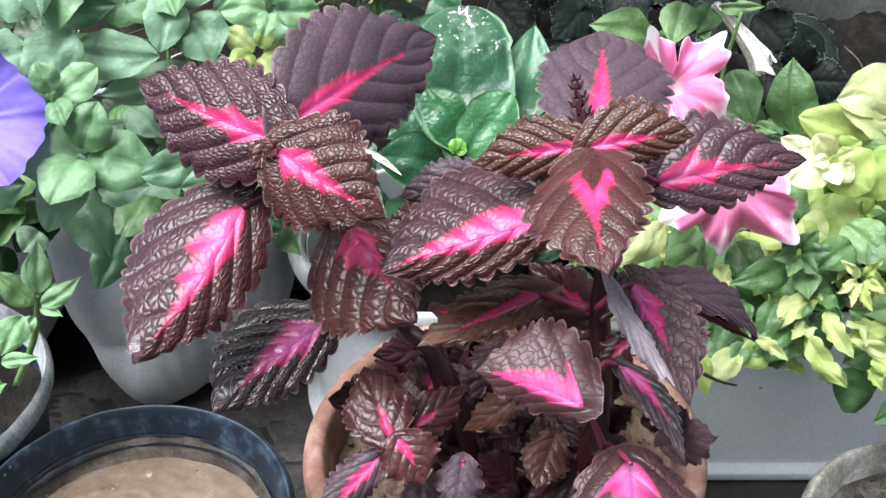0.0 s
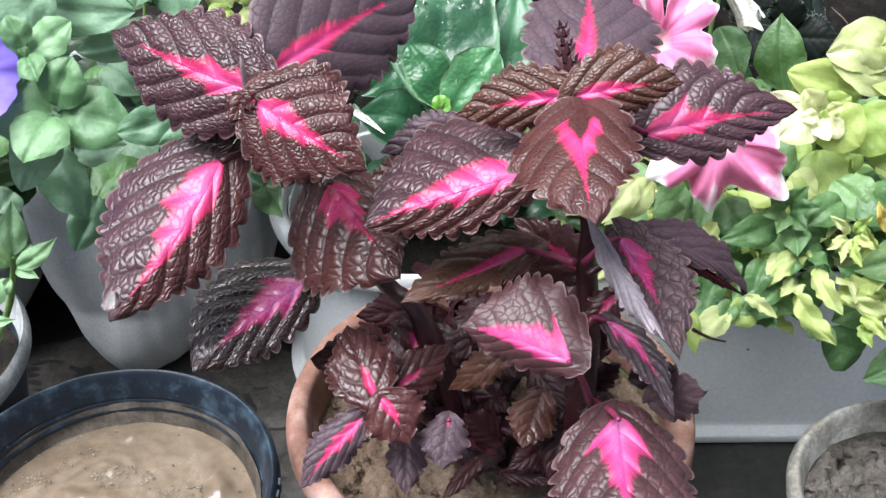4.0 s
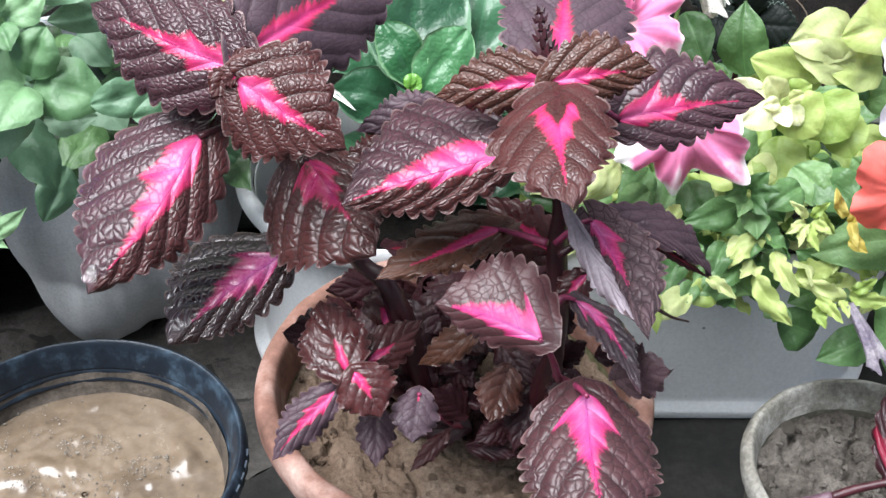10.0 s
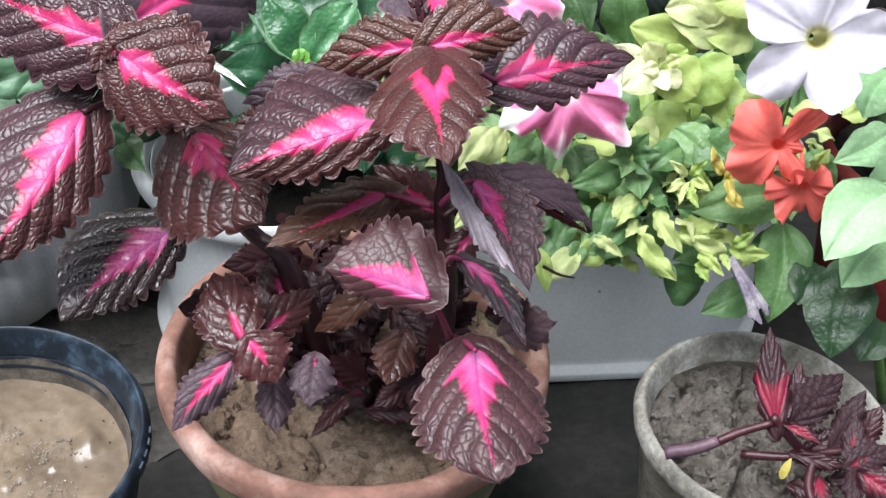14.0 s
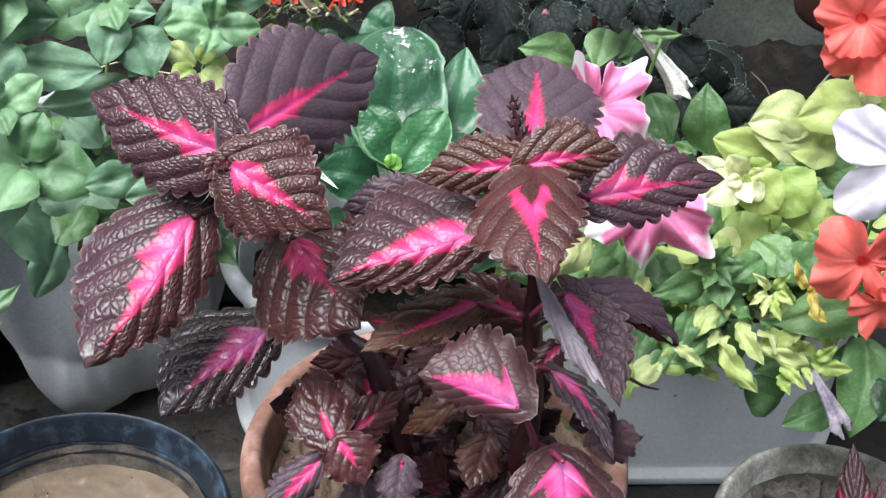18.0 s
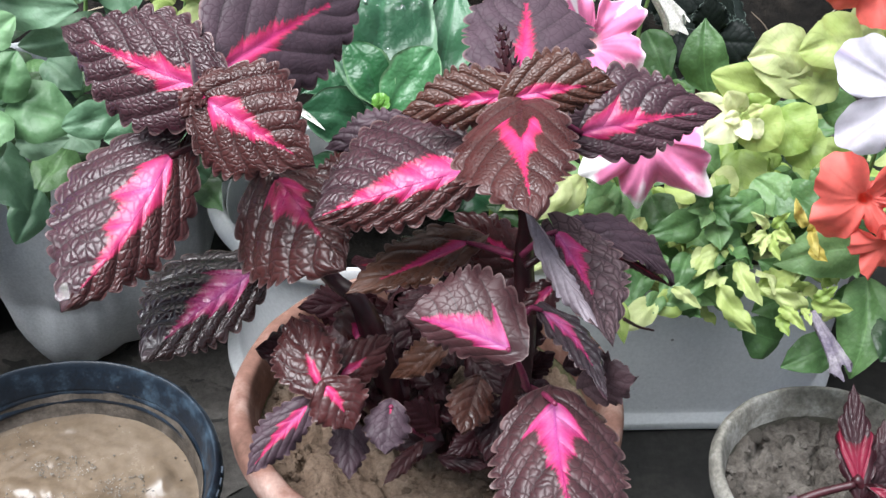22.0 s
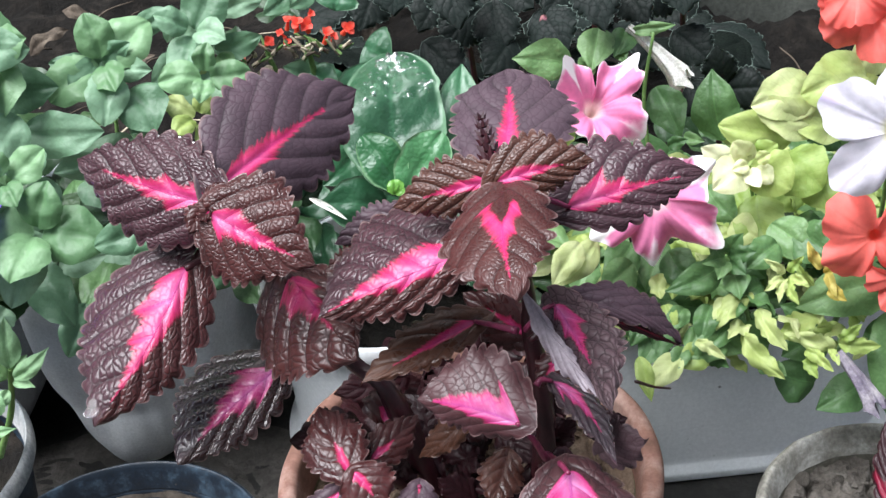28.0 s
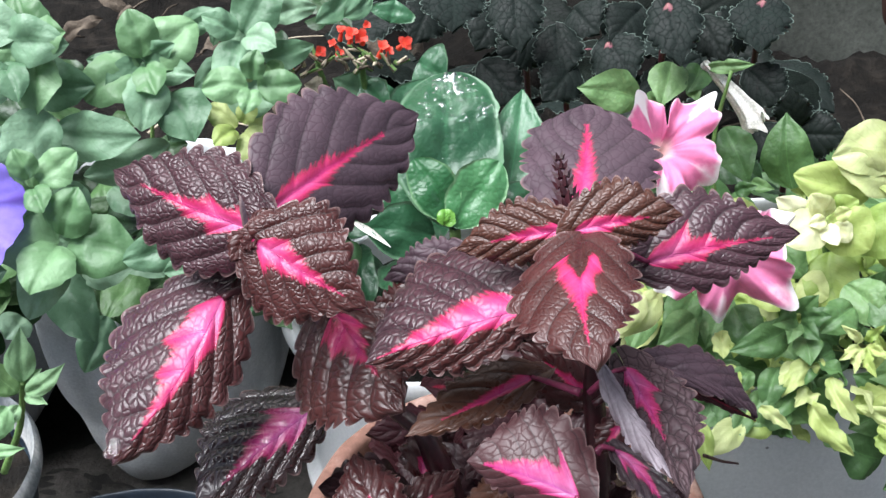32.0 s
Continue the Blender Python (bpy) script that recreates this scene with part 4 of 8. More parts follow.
# Unseen too: added to darken the bed and cut glare on the leaves.
tagged(box_mesh("sky_block_wall", -4, 4, 2.15, 2.35, 0.0, 1.7, LEDGE, 0.01), "unseen plain wall added behind the bed to block sky light", "wall", kind="structure")


litter = thing("leaf_litter", (-0.3, 1.15, 0.15), "dry twigs and curled dead leaves on dark soil", "litter")
r = rnd("litter")
for k in range(108):
    x, y = (r.uniform(-0.75, -0.02), r.uniform(1.0, 1.6)) if k < 100 else (r.uniform(0.34, 0.72), r.uniform(0.99, 1.24))
    a, ln = r.uniform(0, 6.28), r.uniform(0.03, 0.11)
    p, q = Vector((x, y, 0.168)), Vector((x + ln * math.cos(a), y + ln * math.sin(a), 0.168 + r.uniform(0, 0.02)))
    if k % 3 or k >= 100:
        tube("twig", [p, p.lerp(q, 0.4) + Vector((0, 0, 0.006)), q], r.uniform(0.0010, 0.0022), 0.0007, DRY_LEAF if k % 4 == 1 else BROWN_LITTER, litter, n=5)
    else:
        plain_leaf(litter, p, p.lerp(q, 0.6) + Vector((0, 0, 0.012)), (r.uniform(-0.6, 0.6), -0.5, 1), 0.012, 0.012, BROWN_LITTER, 20, 0.2, wave=0.12, name="dead_leaf")

# ---- pots ----
def pot(name, centre, rim_r, rim_z, foot_r, wall, material, rim_mat, label, category, group, lip=0.02, seed=0, wobble=0.012, deep=0.05, rim_out=0.004):
    """Round pot: body, rolled rim, open inside with thickness."""
    p = thing(name, (centre[0], centre[1], 0), label, category, group)
    c = (centre[0], centre[1], 0)
    mid = rim_r - rim_out
    body = [(0.0, 0.006), (foot_r * 0.9, 0.004), (foot_r, 0.006), (foot_r + (mid - foot_r) * 0.42, rim_z * 0.42), (foot_r + (mid - foot_r) * 0.80, rim_z * 0.78), (mid - 0.002, rim_z - lip), (mid - wall, rim_z - lip + 0.001), (mid - wall - 0.004, rim_z - deep), (mid - wall - 0.014, rim_z * 0.35), (0.0, rim_z * 0.33)]
    lathe("body", smooth_profile(body), c, material, p, seed=seed, wobble=wobble)
    rim = [(mid - 0.004, rim_z - lip), (rim_r, rim_z - lip + 0.001), (rim_r + 0.001, rim_z - 0.006), (rim_r - 0.003, rim_z), (rim_r - wall + 0.002, rim_z), (rim_r - wall - 0.001, rim_z - 0.006), (mid - wall - 0.001, rim_z - lip - 0.004)]
    lathe("rim", smooth_profile(rim), c, rim_mat, p, seed=seed, wobble=wobble, n=128)
    return p


pot("clay_pot", (0.042, 0.531), 0.135, 0.206, 0.085, 0.014, MOSSY_CLAY, TERRACOTTA, "terracotta pot with a chipped rim and green moss on its side", "pot", "pots on the ground", lip=0.026, seed=2, wobble=0.016)
sandy = soil_disc("sandy_soil", (0.042, 0.531, 0.172), 0.119, SAND_SOIL, "dry sandy soil in the terracotta pot", 0.0060, 16, 2, 0.004, clods=0.0014, rings=80, n=220)
pebbles(None, "soil_clods", (0.042, 0.531, 0.174), 0.112, 420, 0.0040, SAND_SOIL, 11)["label"] = "small sandy clods on the soil"
clods(sandy, (0.042, 0.531), 0.110, 26, 0.0055, 3, SAND_SOIL)

blue = pot("plastic_pot", (-0.205, 0.480), 0.109, 0.186, 0.075, 0.007, BLUE_PLASTIC, BLUE_PLASTIC, "dark blue plastic pot with a scuffed rim holding muddy water", "pot", "pots on the ground", lip=0.016, seed=5, wobble=0.006, deep=0.05)
for k, zz in enumerate((0.162, 0.156)):
    rr = 0.1015 - 0.002 * k
    lathe("ridge", [(rr - 0.004, zz - 0.003), (rr - 0.0055, zz - 0.001), (rr - 0.0055, zz + 0.001), (rr - 0.003, zz + 0.003)], (-0.205, 0.480, 0), BLUE_PLASTIC, blue, n=96)
stain = [(0.0962, 0.163), (0.0945, 0.157), (0.0938, 0.150), (0.0915, 0.143)]
lathe("mud_ring", stain, (-0.205, 0.480, 0), WET_EDGE, blue, "dried mud ring inside the rim", n=120, wobble=0.02)
for k in range(4):
    a = radians(2 - k * 5.2)
    x, y = -0.205 + 0.1085 * math.cos(a), 0.480 + 0.1085 * math.sin(a)
    m = Matrix.Translation((x, y, 0.178)) @ Matrix.Rotation(a, 4, "Z")
    vs = [m @ Vector(v) for v in ((0.0014, -0.0028, -0.004), (0.0014, 0.0028, -0.004), (0.0014, 0.0028, 0.004), (0.0014, -0.0028, 0.004), (-0.002, -0.0028, -0.004), (-0.002, 0.0028, -0.004), (-0.002, 0.0028, 0.004), (-0.002, -0.0028, 0.004))]
    link_mesh("raised_mark", vs, [(0, 1, 2, 3), (4, 7, 6, 5), (0, 4, 5, 1), (1, 5, 6, 2), (2, 6, 7, 3), (3, 7, 4, 0)], PAINT_MARK, blue, smooth=False)


def muddy_water(centre, radius):
    n, rings = 110, 46
    verts = [Vector(centre)]
    for i in range(1, rings + 1):
        t = i / rings
        for k in range(n):
            a = 2 * math.pi * k / n
            x, y = radius * t * math.cos(a), radius * t * math.sin(a)
            lump = noise.noise((x * 26 + 3, y * 26, 2)) + 0.5 * noise.noise((x * 70, y * 70, 5))
            h = 0.0075 * max(0, lump - 0.16) + 0.0009 * noise.noise((x * 160, y * 160, 1))
            h = h * min(1, (1 - t) * 6) + 0.0012 * max(0, t - 0.9) / 0.1
            verts.append(Vector(centre) + Vector((x, y, h)))
    faces = [(0, 1 + k, 1 + (k + 1) % n) for k in range(n)] + [tuple(1 + v for v in f) for f in grid_faces(rings, n, True)]
    return tagged(link_mesh("muddy_water", verts, faces, MUD), "wet brown mud with shallow water in the blue pot", "mud")


muddy_water((-0.205, 0.480, 0.144), 0.0965)
pebbles(None, "mud_grit", (-0.205, 0.480, 0.1445), 0.09, 60, 0.0014, WET_EDGE, 21)["label"] = "grit on the wet mud"


def froth(centre, patches, seed):
    """Small bubbles in patches on the mud."""
    r = rnd("froth", seed)
    verts, faces = [], []
    for px, py, wide, count in patches:
        for _ in range(count):
            a, d = r.uniform(0, 6.283), wide * math.sqrt(r.random())
            q = 0.0008 * r.uniform(0.25, 1.0) ** 1.7
            c = Vector((centre[0] + px + d * math.cos(a), centre[1] + py + 0.55 * d * math.sin(a), centre[2] + 0.0016))
            k = len(verts)
            for i in range(3):
                t = i / 3 * math.pi / 2
                verts += [c + Vector((q * math.cos(t) * math.cos(j * 1.0472), q * math.cos(t) * math.sin(j * 1.0472), q * 0.8 * math.sin(t))) for j in range(6)]
            verts.append(c + Vector((0, 0, q * 0.8)))
            faces += [tuple(k + v for v in f) for f in grid_faces(3, 6, True)]
            faces += [(k + 12 + j, k + 12 + (j + 1) % 6, k + 18) for j in range(6)]
    return tagged(link_mesh("froth", verts, faces, FOAM), "pale froth of small bubbles on the mud", "froth", kind="stuff")


froth((-0.205, 0.480, 0.1445), ((-0.005, 0.040, 0.022, 170), (0.040, 0.022, 0.022, 170), (-0.045, 0.012, 0.020, 120), (0.0, 0.002, 0.030, 190), (0.045, -0.015, 0.020, 90), (-0.070, 0.035, 0.018, 90), (-0.03, -0.03, 0.025, 80), (-0.055, 0.060, 0.030, 70)), 2)
pot("weathered_pot", (0.322, 0.466), 0.090, 0.182, 0.062, 0.008, OLD_CLAY, PALE_RIM, "weathered grey clay pot with a pale worn rim", "pot", "pots on the ground", lip=0.018, seed=9, wobble=0.014)
grey = soil_disc("grey_soil", (0.322, 0.466, 0.154), 0.081, GREY_SOIL, "cracked dry grey soil in the weathered pot", 0.0085, 22, 7, 0.003, clods=0.0085, rings=70, n=190)
pebbles(None, "soil_clods", (0.322, 0.466, 0.155), 0.076, 200, 0.005, GREY_SOIL, 31)["label"] = "grey clods of dry soil"
clods(grey, (0.322, 0.466), 0.072, 60, 0.0080, 4, GREY_SOIL)

pot("plastic_pot", (-0.395, 0.590), 0.108, 0.200, 0.075, 0.005, BLUE_PLASTIC, WORN_RIM, "dark plastic pot with a badly scuffed pale rim", "pot", "pots on the ground", lip=0.020, seed=14, wobble=0.008)
soil_disc("potting_soil", (-0.395, 0.590, 0.165), 0.099, BLACK_SOIL, "dark soil in the scuffed pot", 0.005, 20, 12)
pot("maroon_pot", (0.614, 0.755), 0.125, 0.200, 0.090, 0.005, MAROON, MAROON, "dark maroon plastic pot on the ground", "pot", "pots on the ground", lip=0.02, seed=15, wobble=0.004)
soil_disc("potting_soil", (0.614, 0.755, 0.172), 0.113, BLACK_SOIL, "dark soil in the maroon pot", 0.005, 20, 16)

brown = pot("brown_pot", (0.560, 1.129), 0.105, 0.16, 0.080, 0.006, BROWN_POT, BROWN_POT, "dark red-brown plastic pot standing on the concrete ledge", "pot", "pots on the ground", lip=0.02, seed=17, wobble=0.004)
brown.location.z = 0.272
soil_disc("potting_soil", (0.560, 1.129, 0.40), 0.093, BLACK_SOIL, "dark soil in the red-brown pot", 0.005, 20, 18)

# the long pale tub behind the terracotta pot
tub = thing("planter_tub", (0.16, 0.80, 0), "long pale grey plastic planter tub with a flanged foot", "planter")
TUB_C, TUB_S = (0.168, 0.803, 0), (0.90, 0.38)


def stadium(a, z):
    """Straight sides and half-round ends."""
    c, s = math.cos(a), TUB_S[1] * math.sin(a)
    if abs(s) > 1e-6 and abs(c) * TUB_S[1] / abs(s) <= 1 - TUB_S[1]:
        return TUB_S[1] / abs(s) - 1
    m = (1 - TUB_S[1]) * abs(c)
    d = c * c + s * s
    return (m + math.sqrt(max(0, m * m - d * ((1 - TUB_S[1]) ** 2 - TUB_S[1] ** 2)))) / d - 1


tub_body = [(0.0, 0.004), (0.316, 0.004), (0.328, 0.003), (0.332, 0.006), (0.332, 0.0125), (0.330, 0.0140), (0.3195, 0.0215), (0.3178, 0.0235), (0.3176, 0.110), (0.3180, 0.182), (0.322, 0.182), (0.314, 0.110), (0.300, 0.06), (0.0, 0.058)]
lathe("body", smooth_profile(tub_body, 3), TUB_C, GREY_TUB, tub, n=240, squash=TUB_S, fold=stadium)
lathe("rim", smooth_profile([(0.322, 0.176), (0.336, 0.176), (0.340, 0.186), (0.336, 0.195), (0.328, 0.197), (0.322, 0.192), (0.322, 0.178)], 3), TUB_C, GREY_TUB, tub, "rolled pale rim", n=240, squash=TUB_S, fold=stadium)
soil_disc("potting_soil", (0.168, 0.803, 0.160), 0.306, BLACK_SOIL, "black soil in the grey tub", 0.008, 14, 23, squash=TUB_S, power=2.6)


# grey cloth grow bags with folded corners
def grow_bag(centre, rx, ry, height, seed, label, corner=4.37):
    r = rnd("bag", seed)
    ph = [r.random() * 6 for _ in range(6)]

    def fold(a, z):
        f = 0.030 * math.sin(5 * a + ph[0] + z * 6) + 0.018 * math.sin(9 * a + ph[1] - z * 14) + 0.012 * math.sin(14 * a + ph[2] + z * 9)
        low = max(0, 1 - z / 0.09)
        f -= 0.03 * (1 - abs(math.sin(2.5 * a + ph[4] + z * 2))) ** 5
        return f * (0.5 + 0.9 * z / height) + 0.055 * noise.noise((math.cos(a) * 2.6 + seed, math.sin(a) * 2.6, z * 4)) + 0.034 * noise.noise((math.cos(a) * 7 + seed, math.sin(a) * 7, z * 14)) + 0.46 * low * max(0, 1 - (abs((a - corner + math.pi) % (2 * math.pi) - math.pi) / 0.62) ** 1.6) - 0.05 * low * math.sin(4 * a + ph[5])
    prof = [(0.0, 0.003), (0.44, 0.003), (0.60, 0.012), (0.83, 0.060), (0.98, 0.11), (1.04, 0.17), (1.04, 0.22), (0.95, height - 0.01), (0.95, height), (0.91, height), (0.90, height - 0.03), (0.88, height * 0.7), (0.0, height * 0.68)]
    bag = thing("grow_bag", (centre[0], centre[1], 0), label, "grow bag", "grow bags")
    lathe("cloth", smooth_profile(prof, 9), (*centre, 0), BAG_CLOTH, bag, n=160, squash=(rx, ry), power=2.6, fold=fold)
    lathe("hem", smooth_profile([(0.945, height - 0.016), (0.975, height - 0.014), (0.982, height - 0.004), (0.962, height + 0.004), (0.94, height)], 3), (*centre, 0), BAG_CLOTH, bag, n=160, squash=(rx, ry), power=2.6, fold=fold)
    soil_disc("bag_soil", (centre[0], centre[1], height - 0.05), 0.93, BLACK_SOIL, "black soil in the grow bag", 0.008, 14, seed, squash=(rx, ry))
    return bag


grow_bag((-0.245, 0.862), 0.108, 0.120, 0.25, 1, "slack grey cloth grow bag with a rounded foot")
grow_bag((-0.470, 0.860), 0.118, 0.125, 0.26, 2, "slack grey cloth grow bag full of soil")

# ---- the plants ----
plant = coleus = thing("coleus_plant", (0.042, 0.531, 0.17), "dark burgundy coleus with magenta leaf hearts in the terracotta pot", "coleus plant")
# Inner leaves in dark wine, so the gaps' shade lies in their colour.
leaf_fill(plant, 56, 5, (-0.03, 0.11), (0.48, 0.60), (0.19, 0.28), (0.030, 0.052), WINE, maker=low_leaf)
coleus_leaf(plant, (-0.0848, 0.4832, 0.4668), (-0.1614, 0.5286, 0.4768), (-0.3328, -0.7009, 0.6309), 0.0327, 0.0327, 6, 0.06, (0.74, 0.22), 0.72, taper=1.1, cell=1.5, fall=1.45)
coleus_leaf(plant, (-0.0747, 0.4972, 0.4706), (-0.0031, 0.5756, 0.4788), (0.5404, -0.5592, 0.6288), 0.0425, 0.0335, 5, 0.04, (0.72, 0.24), 1.0, relief=0.26, ridge=2.3, wide=0.46, taper=1.6, cell=1.1, fall=1.9)
coleus_leaf(plant, (-0.0811, 0.4732, 0.4653), (-0.0282, 0.447, 0.4443), (-0.1305, -0.7666, 0.6287), 0.0350, 0.0290, 5, 0.05, (0.80, 0.28), 0.40, wide=0.38, taper=1.2, cell=1.8, fall=1.35)
coleus_leaf(plant, (-0.1045, 0.4814, 0.4272), (-0.1530, 0.4117, 0.3808), (0.0964, -0.5956, 0.7975), 0.0245, 0.0480, -12, 0.06, (0.84, 0.32), 0.74, side_sky_tone=-0.3, wide=0.38, cell=1.15, rise=0.46, fall=1.9)
coleus_leaf(plant, (-0.0518, 0.5001, 0.4021), (-0.0143, 0.4394, 0.385), (-0.2769, -0.4154, 0.8665), 0.0235, 0.0450, -6, 0.06, (0.68, 0.38), 0.4, wide=0.42, taper=1.5, notch=0.3, rise=0.46, fall=2.2)
coleus_leaf(plant, (0.0461, 0.4441, 0.4437), (-0.0308, 0.4372, 0.4178), (-0.2223, -0.5488, 0.8059), 0.0190, 0.0520, -10, 0.05, (0.92, 0.33), 0.76, side_sky_tone=-0.35, cell=1.2, relief=1.2, wide=0.42, rise=0.46, fall=1.9)
coleus_leaf(plant, (-0.0670, 0.48, 0.3500), (-0.1225, 0.4279, 0.3315), (0.1242, -0.4522, 0.8832), 0.0205, 0.0405, -12, 0.05, (0.78, 0.36), 0.74, side_sky_tone=-0.3, wide=0.40, material=WET_COLEUS, rise=0.46, fall=1.9)
coleus_leaf(plant, (0.052, 0.4629, 0.3842), (-0.014, 0.4341, 0.3723), (-0.0026, -0.3762, 0.9265), 0.0121, 0.0212, 10, 0.04, (0.72, 0.24), 0.0, relief=0.3)
coleus_leaf(plant, (0.0671, 0.3913, 0.3718), (0.0164, 0.4162, 0.3721), (-0.3552, -0.73, 0.5838), 0.0140, 0.0325, -8, 0.05, (0.84, 0.34), 0.60, relief=0.34, wide=0.46, cell=1.2, taper=0.7, material=LOW_COLEUS, rise=0.42, fall=2.3)
coleus_leaf(plant, (0.0715, 0.4745, 0.4678), (0.0857, 0.5617, 0.489), (-0.0573, -0.227, 0.9722), 0.0335, 0.0372, 10, 0.03, (0.80, 0.24), 1.0, relief=0.26, ridge=2.6, wide=0.64, rise=0.42, fall=2.7)
coleus_leaf(plant, (0.0653, 0.4559, 0.4788), (0.0142, 0.4647, 0.4632), (-0.2874, -0.8355, 0.4684), 0.0140, 0.0178, 4, 0.05, (0.66, 0.26), 0.15, wide=0.42, cell=1.8)
coleus_leaf(plant, (0.0694, 0.4527, 0.4801), (0.1185, 0.4544, 0.486), (-0.0335, -0.8511, 0.5239), 0.0205, 0.0135, 4, 0.05, (0.68, 0.28), 0.15, wide=0.42, cell=1.8)
coleus_leaf(plant, (0.071, 0.4418, 0.4789), (0.0685, 0.3677, 0.4691), (-0.2133, -0.1201, 0.9696), 0.0255, 0.0328, 8, 0.05, (0.82, 0.40), 0.4, relief=0.5, wide=0.40, cell=1.7, taper=1.5, notch=0.55, rise=0.42, fall=1.8)
coleus_leaf(plant, (0.107, 0.4659, 0.452), (0.1819, 0.4757, 0.4591), (0.0264, -0.7103, 0.7034), 0.0339, 0.0195, 6, 0.05, (0.80, 0.34), 0.80, relief=0.8, wide=0.38, cell=1.4, taper=1.9, fall=1.3)
coleus_leaf(plant, (0.0947, 0.4393, 0.409), (0.1108, 0.3622, 0.4012), (-0.14, -0.1285, 0.9818), 0.0225, 0.0167, 22, 0.04, (0.62, 0.30), 0.9, relief=1.2, wide=0.48, cell=1.0, material=LOW_COLEUS)
coleus_leaf(plant, (0.1102, 0.4447, 0.4049), (0.1651, 0.4444, 0.3687), (0.4793, -0.4849, 0.7316), 0.0175, 0.0070, 10, 0.13, (0.0, 0.0), 0.95, relief=0.5, wide=0.42)
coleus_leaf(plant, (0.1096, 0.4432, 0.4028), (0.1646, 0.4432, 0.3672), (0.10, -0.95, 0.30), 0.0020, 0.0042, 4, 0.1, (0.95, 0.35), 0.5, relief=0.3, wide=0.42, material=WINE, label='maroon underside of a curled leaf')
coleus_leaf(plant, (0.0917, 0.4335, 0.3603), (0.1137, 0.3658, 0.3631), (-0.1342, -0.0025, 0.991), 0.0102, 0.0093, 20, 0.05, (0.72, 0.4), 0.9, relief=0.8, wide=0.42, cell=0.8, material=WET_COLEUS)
coleus_leaf(plant, (0.1115, 0.3973, 0.3378), (0.1317, 0.3811, 0.3612), (-0.35, -0.75, 0.56), 0.0150, 0.0130, 5, 0.05, (0.0, 0.0), 0.9, relief=0.4, wide=0.5, teeth=9, material=LOW_COLEUS)
coleus_leaf(plant, (0.0926, 0.3833, 0.341), (0.0941, 0.3065, 0.3292), (-0.0566, -0.1522, 0.9867), 0.0355, 0.0330, -6, 0.06, (0.90, 0.40), 0.65, wide=0.44, cell=1.0, relief=0.9, taper=1.9, material=LOW_COLEUS, rise=0.40, fall=2.5)
coleus_leaf(plant, (-0.0283, 0.4308, 0.31), (-0.0449, 0.4717, 0.3252), (-0.1029, -0.3829, 0.9181), 0.0210, 0.0185, 10, 0.05, (0.42, 0.22), 0.45, relief=0.8, wide=0.45)
coleus_leaf(plant, (-0.0242, 0.4242, 0.3152), (-0.0099, 0.4079, 0.2977), (0.0436, -0.7118, 0.7011), 0.0178, 0.0172, 8, 0.05, (0.60, 0.24), 0.45, relief=0.8, wide=0.45, teeth=8)
coleus_leaf(plant, (-0.0358, 0.4251, 0.2989), (-0.0681, 0.3979, 0.2743), (0.0718, -0.7154, 0.6951), 0.0117, 0.0130, 5, 0.03, (0.85, 0.32), 0.95, relief=0.4, wide=0.48)
coleus_leaf(plant, (-0.0168, 0.4505, 0.2976), (0.0131, 0.4757, 0.307), (0.2511, -0.5865, 0.77), 0.0131, 0.0125, 8, 0.05, (0.45, 0.26), 0.45, relief=0.8, wide=0.42, teeth=8)
coleus_leaf(plant, (-0.0082, 0.4811, 0.2994), (-0.0014, 0.509, 0.3072), (0.1756, -0.3044, 0.9362), 0.0163, 0.0149, 6, 0.05, (0.50, 0.32), 0.45, relief=0.8, wide=0.45, teeth=8)
coleus_leaf(plant, (0.0111, 0.423, 0.3), (0.0074, 0.4014, 0.2846), (0.023, -0.5837, 0.8117), 0.0136, 0.0136, 5, 0.05, (0.15, 0.12), 1.0, relief=0.5, wide=0.5, teeth=7)
coleus_leaf(plant, (-0.0127, 0.4399, 0.2698), (-0.0123, 0.4122, 0.2524), (0.0334, -0.5321, 0.846), 0.0117, 0.0117, 5, 0.05, (0.0, 0.0), 0.9, relief=0.5, wide=0.45, teeth=7)
coleus_leaf(plant, (0.0288, 0.4433, 0.2439), (0.0076, 0.424, 0.2334), (0.116, -0.5699, 0.8135), 0.0054, 0.0054, 8, 0.05, (0.0, 0.0), 0.5, relief=0.5, wide=0.45, teeth=7)
coleus_leaf(plant, (0.0425, 0.4532, 0.3203), (0.0112, 0.4531, 0.2923), (-0.47, -0.709, 0.5257), 0.0081, 0.0116, 8, 0.05, (0.0, 0.0), 0.0, relief=0.5, wide=0.45, teeth=8)
coleus_leaf(plant, (0.0653, 0.4629, 0.2773), (0.0527, 0.4328, 0.2661), (0.086, -0.3794, 0.9212), 0.0141, 0.0147, 8, 0.05, (0.0, 0.0), 0.2, relief=0.9, wide=0.48, teeth=8)
coleus_leaf(plant, (0.0831, 0.4693, 0.3649), (0.047, 0.4949, 0.3815), (-0.1773, -0.7003, 0.6915), 0.0176, 0.0152, 6, 0.05, (0.62, 0.22), 0.45, relief=0.6, wide=0.45, teeth=8)
coleus_leaf(plant, (0.0982, 0.4462, 0.3671), (0.0826, 0.4378, 0.3528), (-0.1783, -0.7473, 0.6402), 0.0095, 0.0095, 6, 0.05, (0.7, 0.3), 0.5, relief=0.6, wide=0.45, teeth=7)
coleus_leaf(plant, (0.0176, 0.5169, 0.4246), (-0.0255, 0.5211, 0.4069), (-0.2689, -0.8474, 0.4578), 0.0099, 0.0151, 5, 0.05, (0.0, 0.0), 0.95, relief=0.8, wide=0.42)
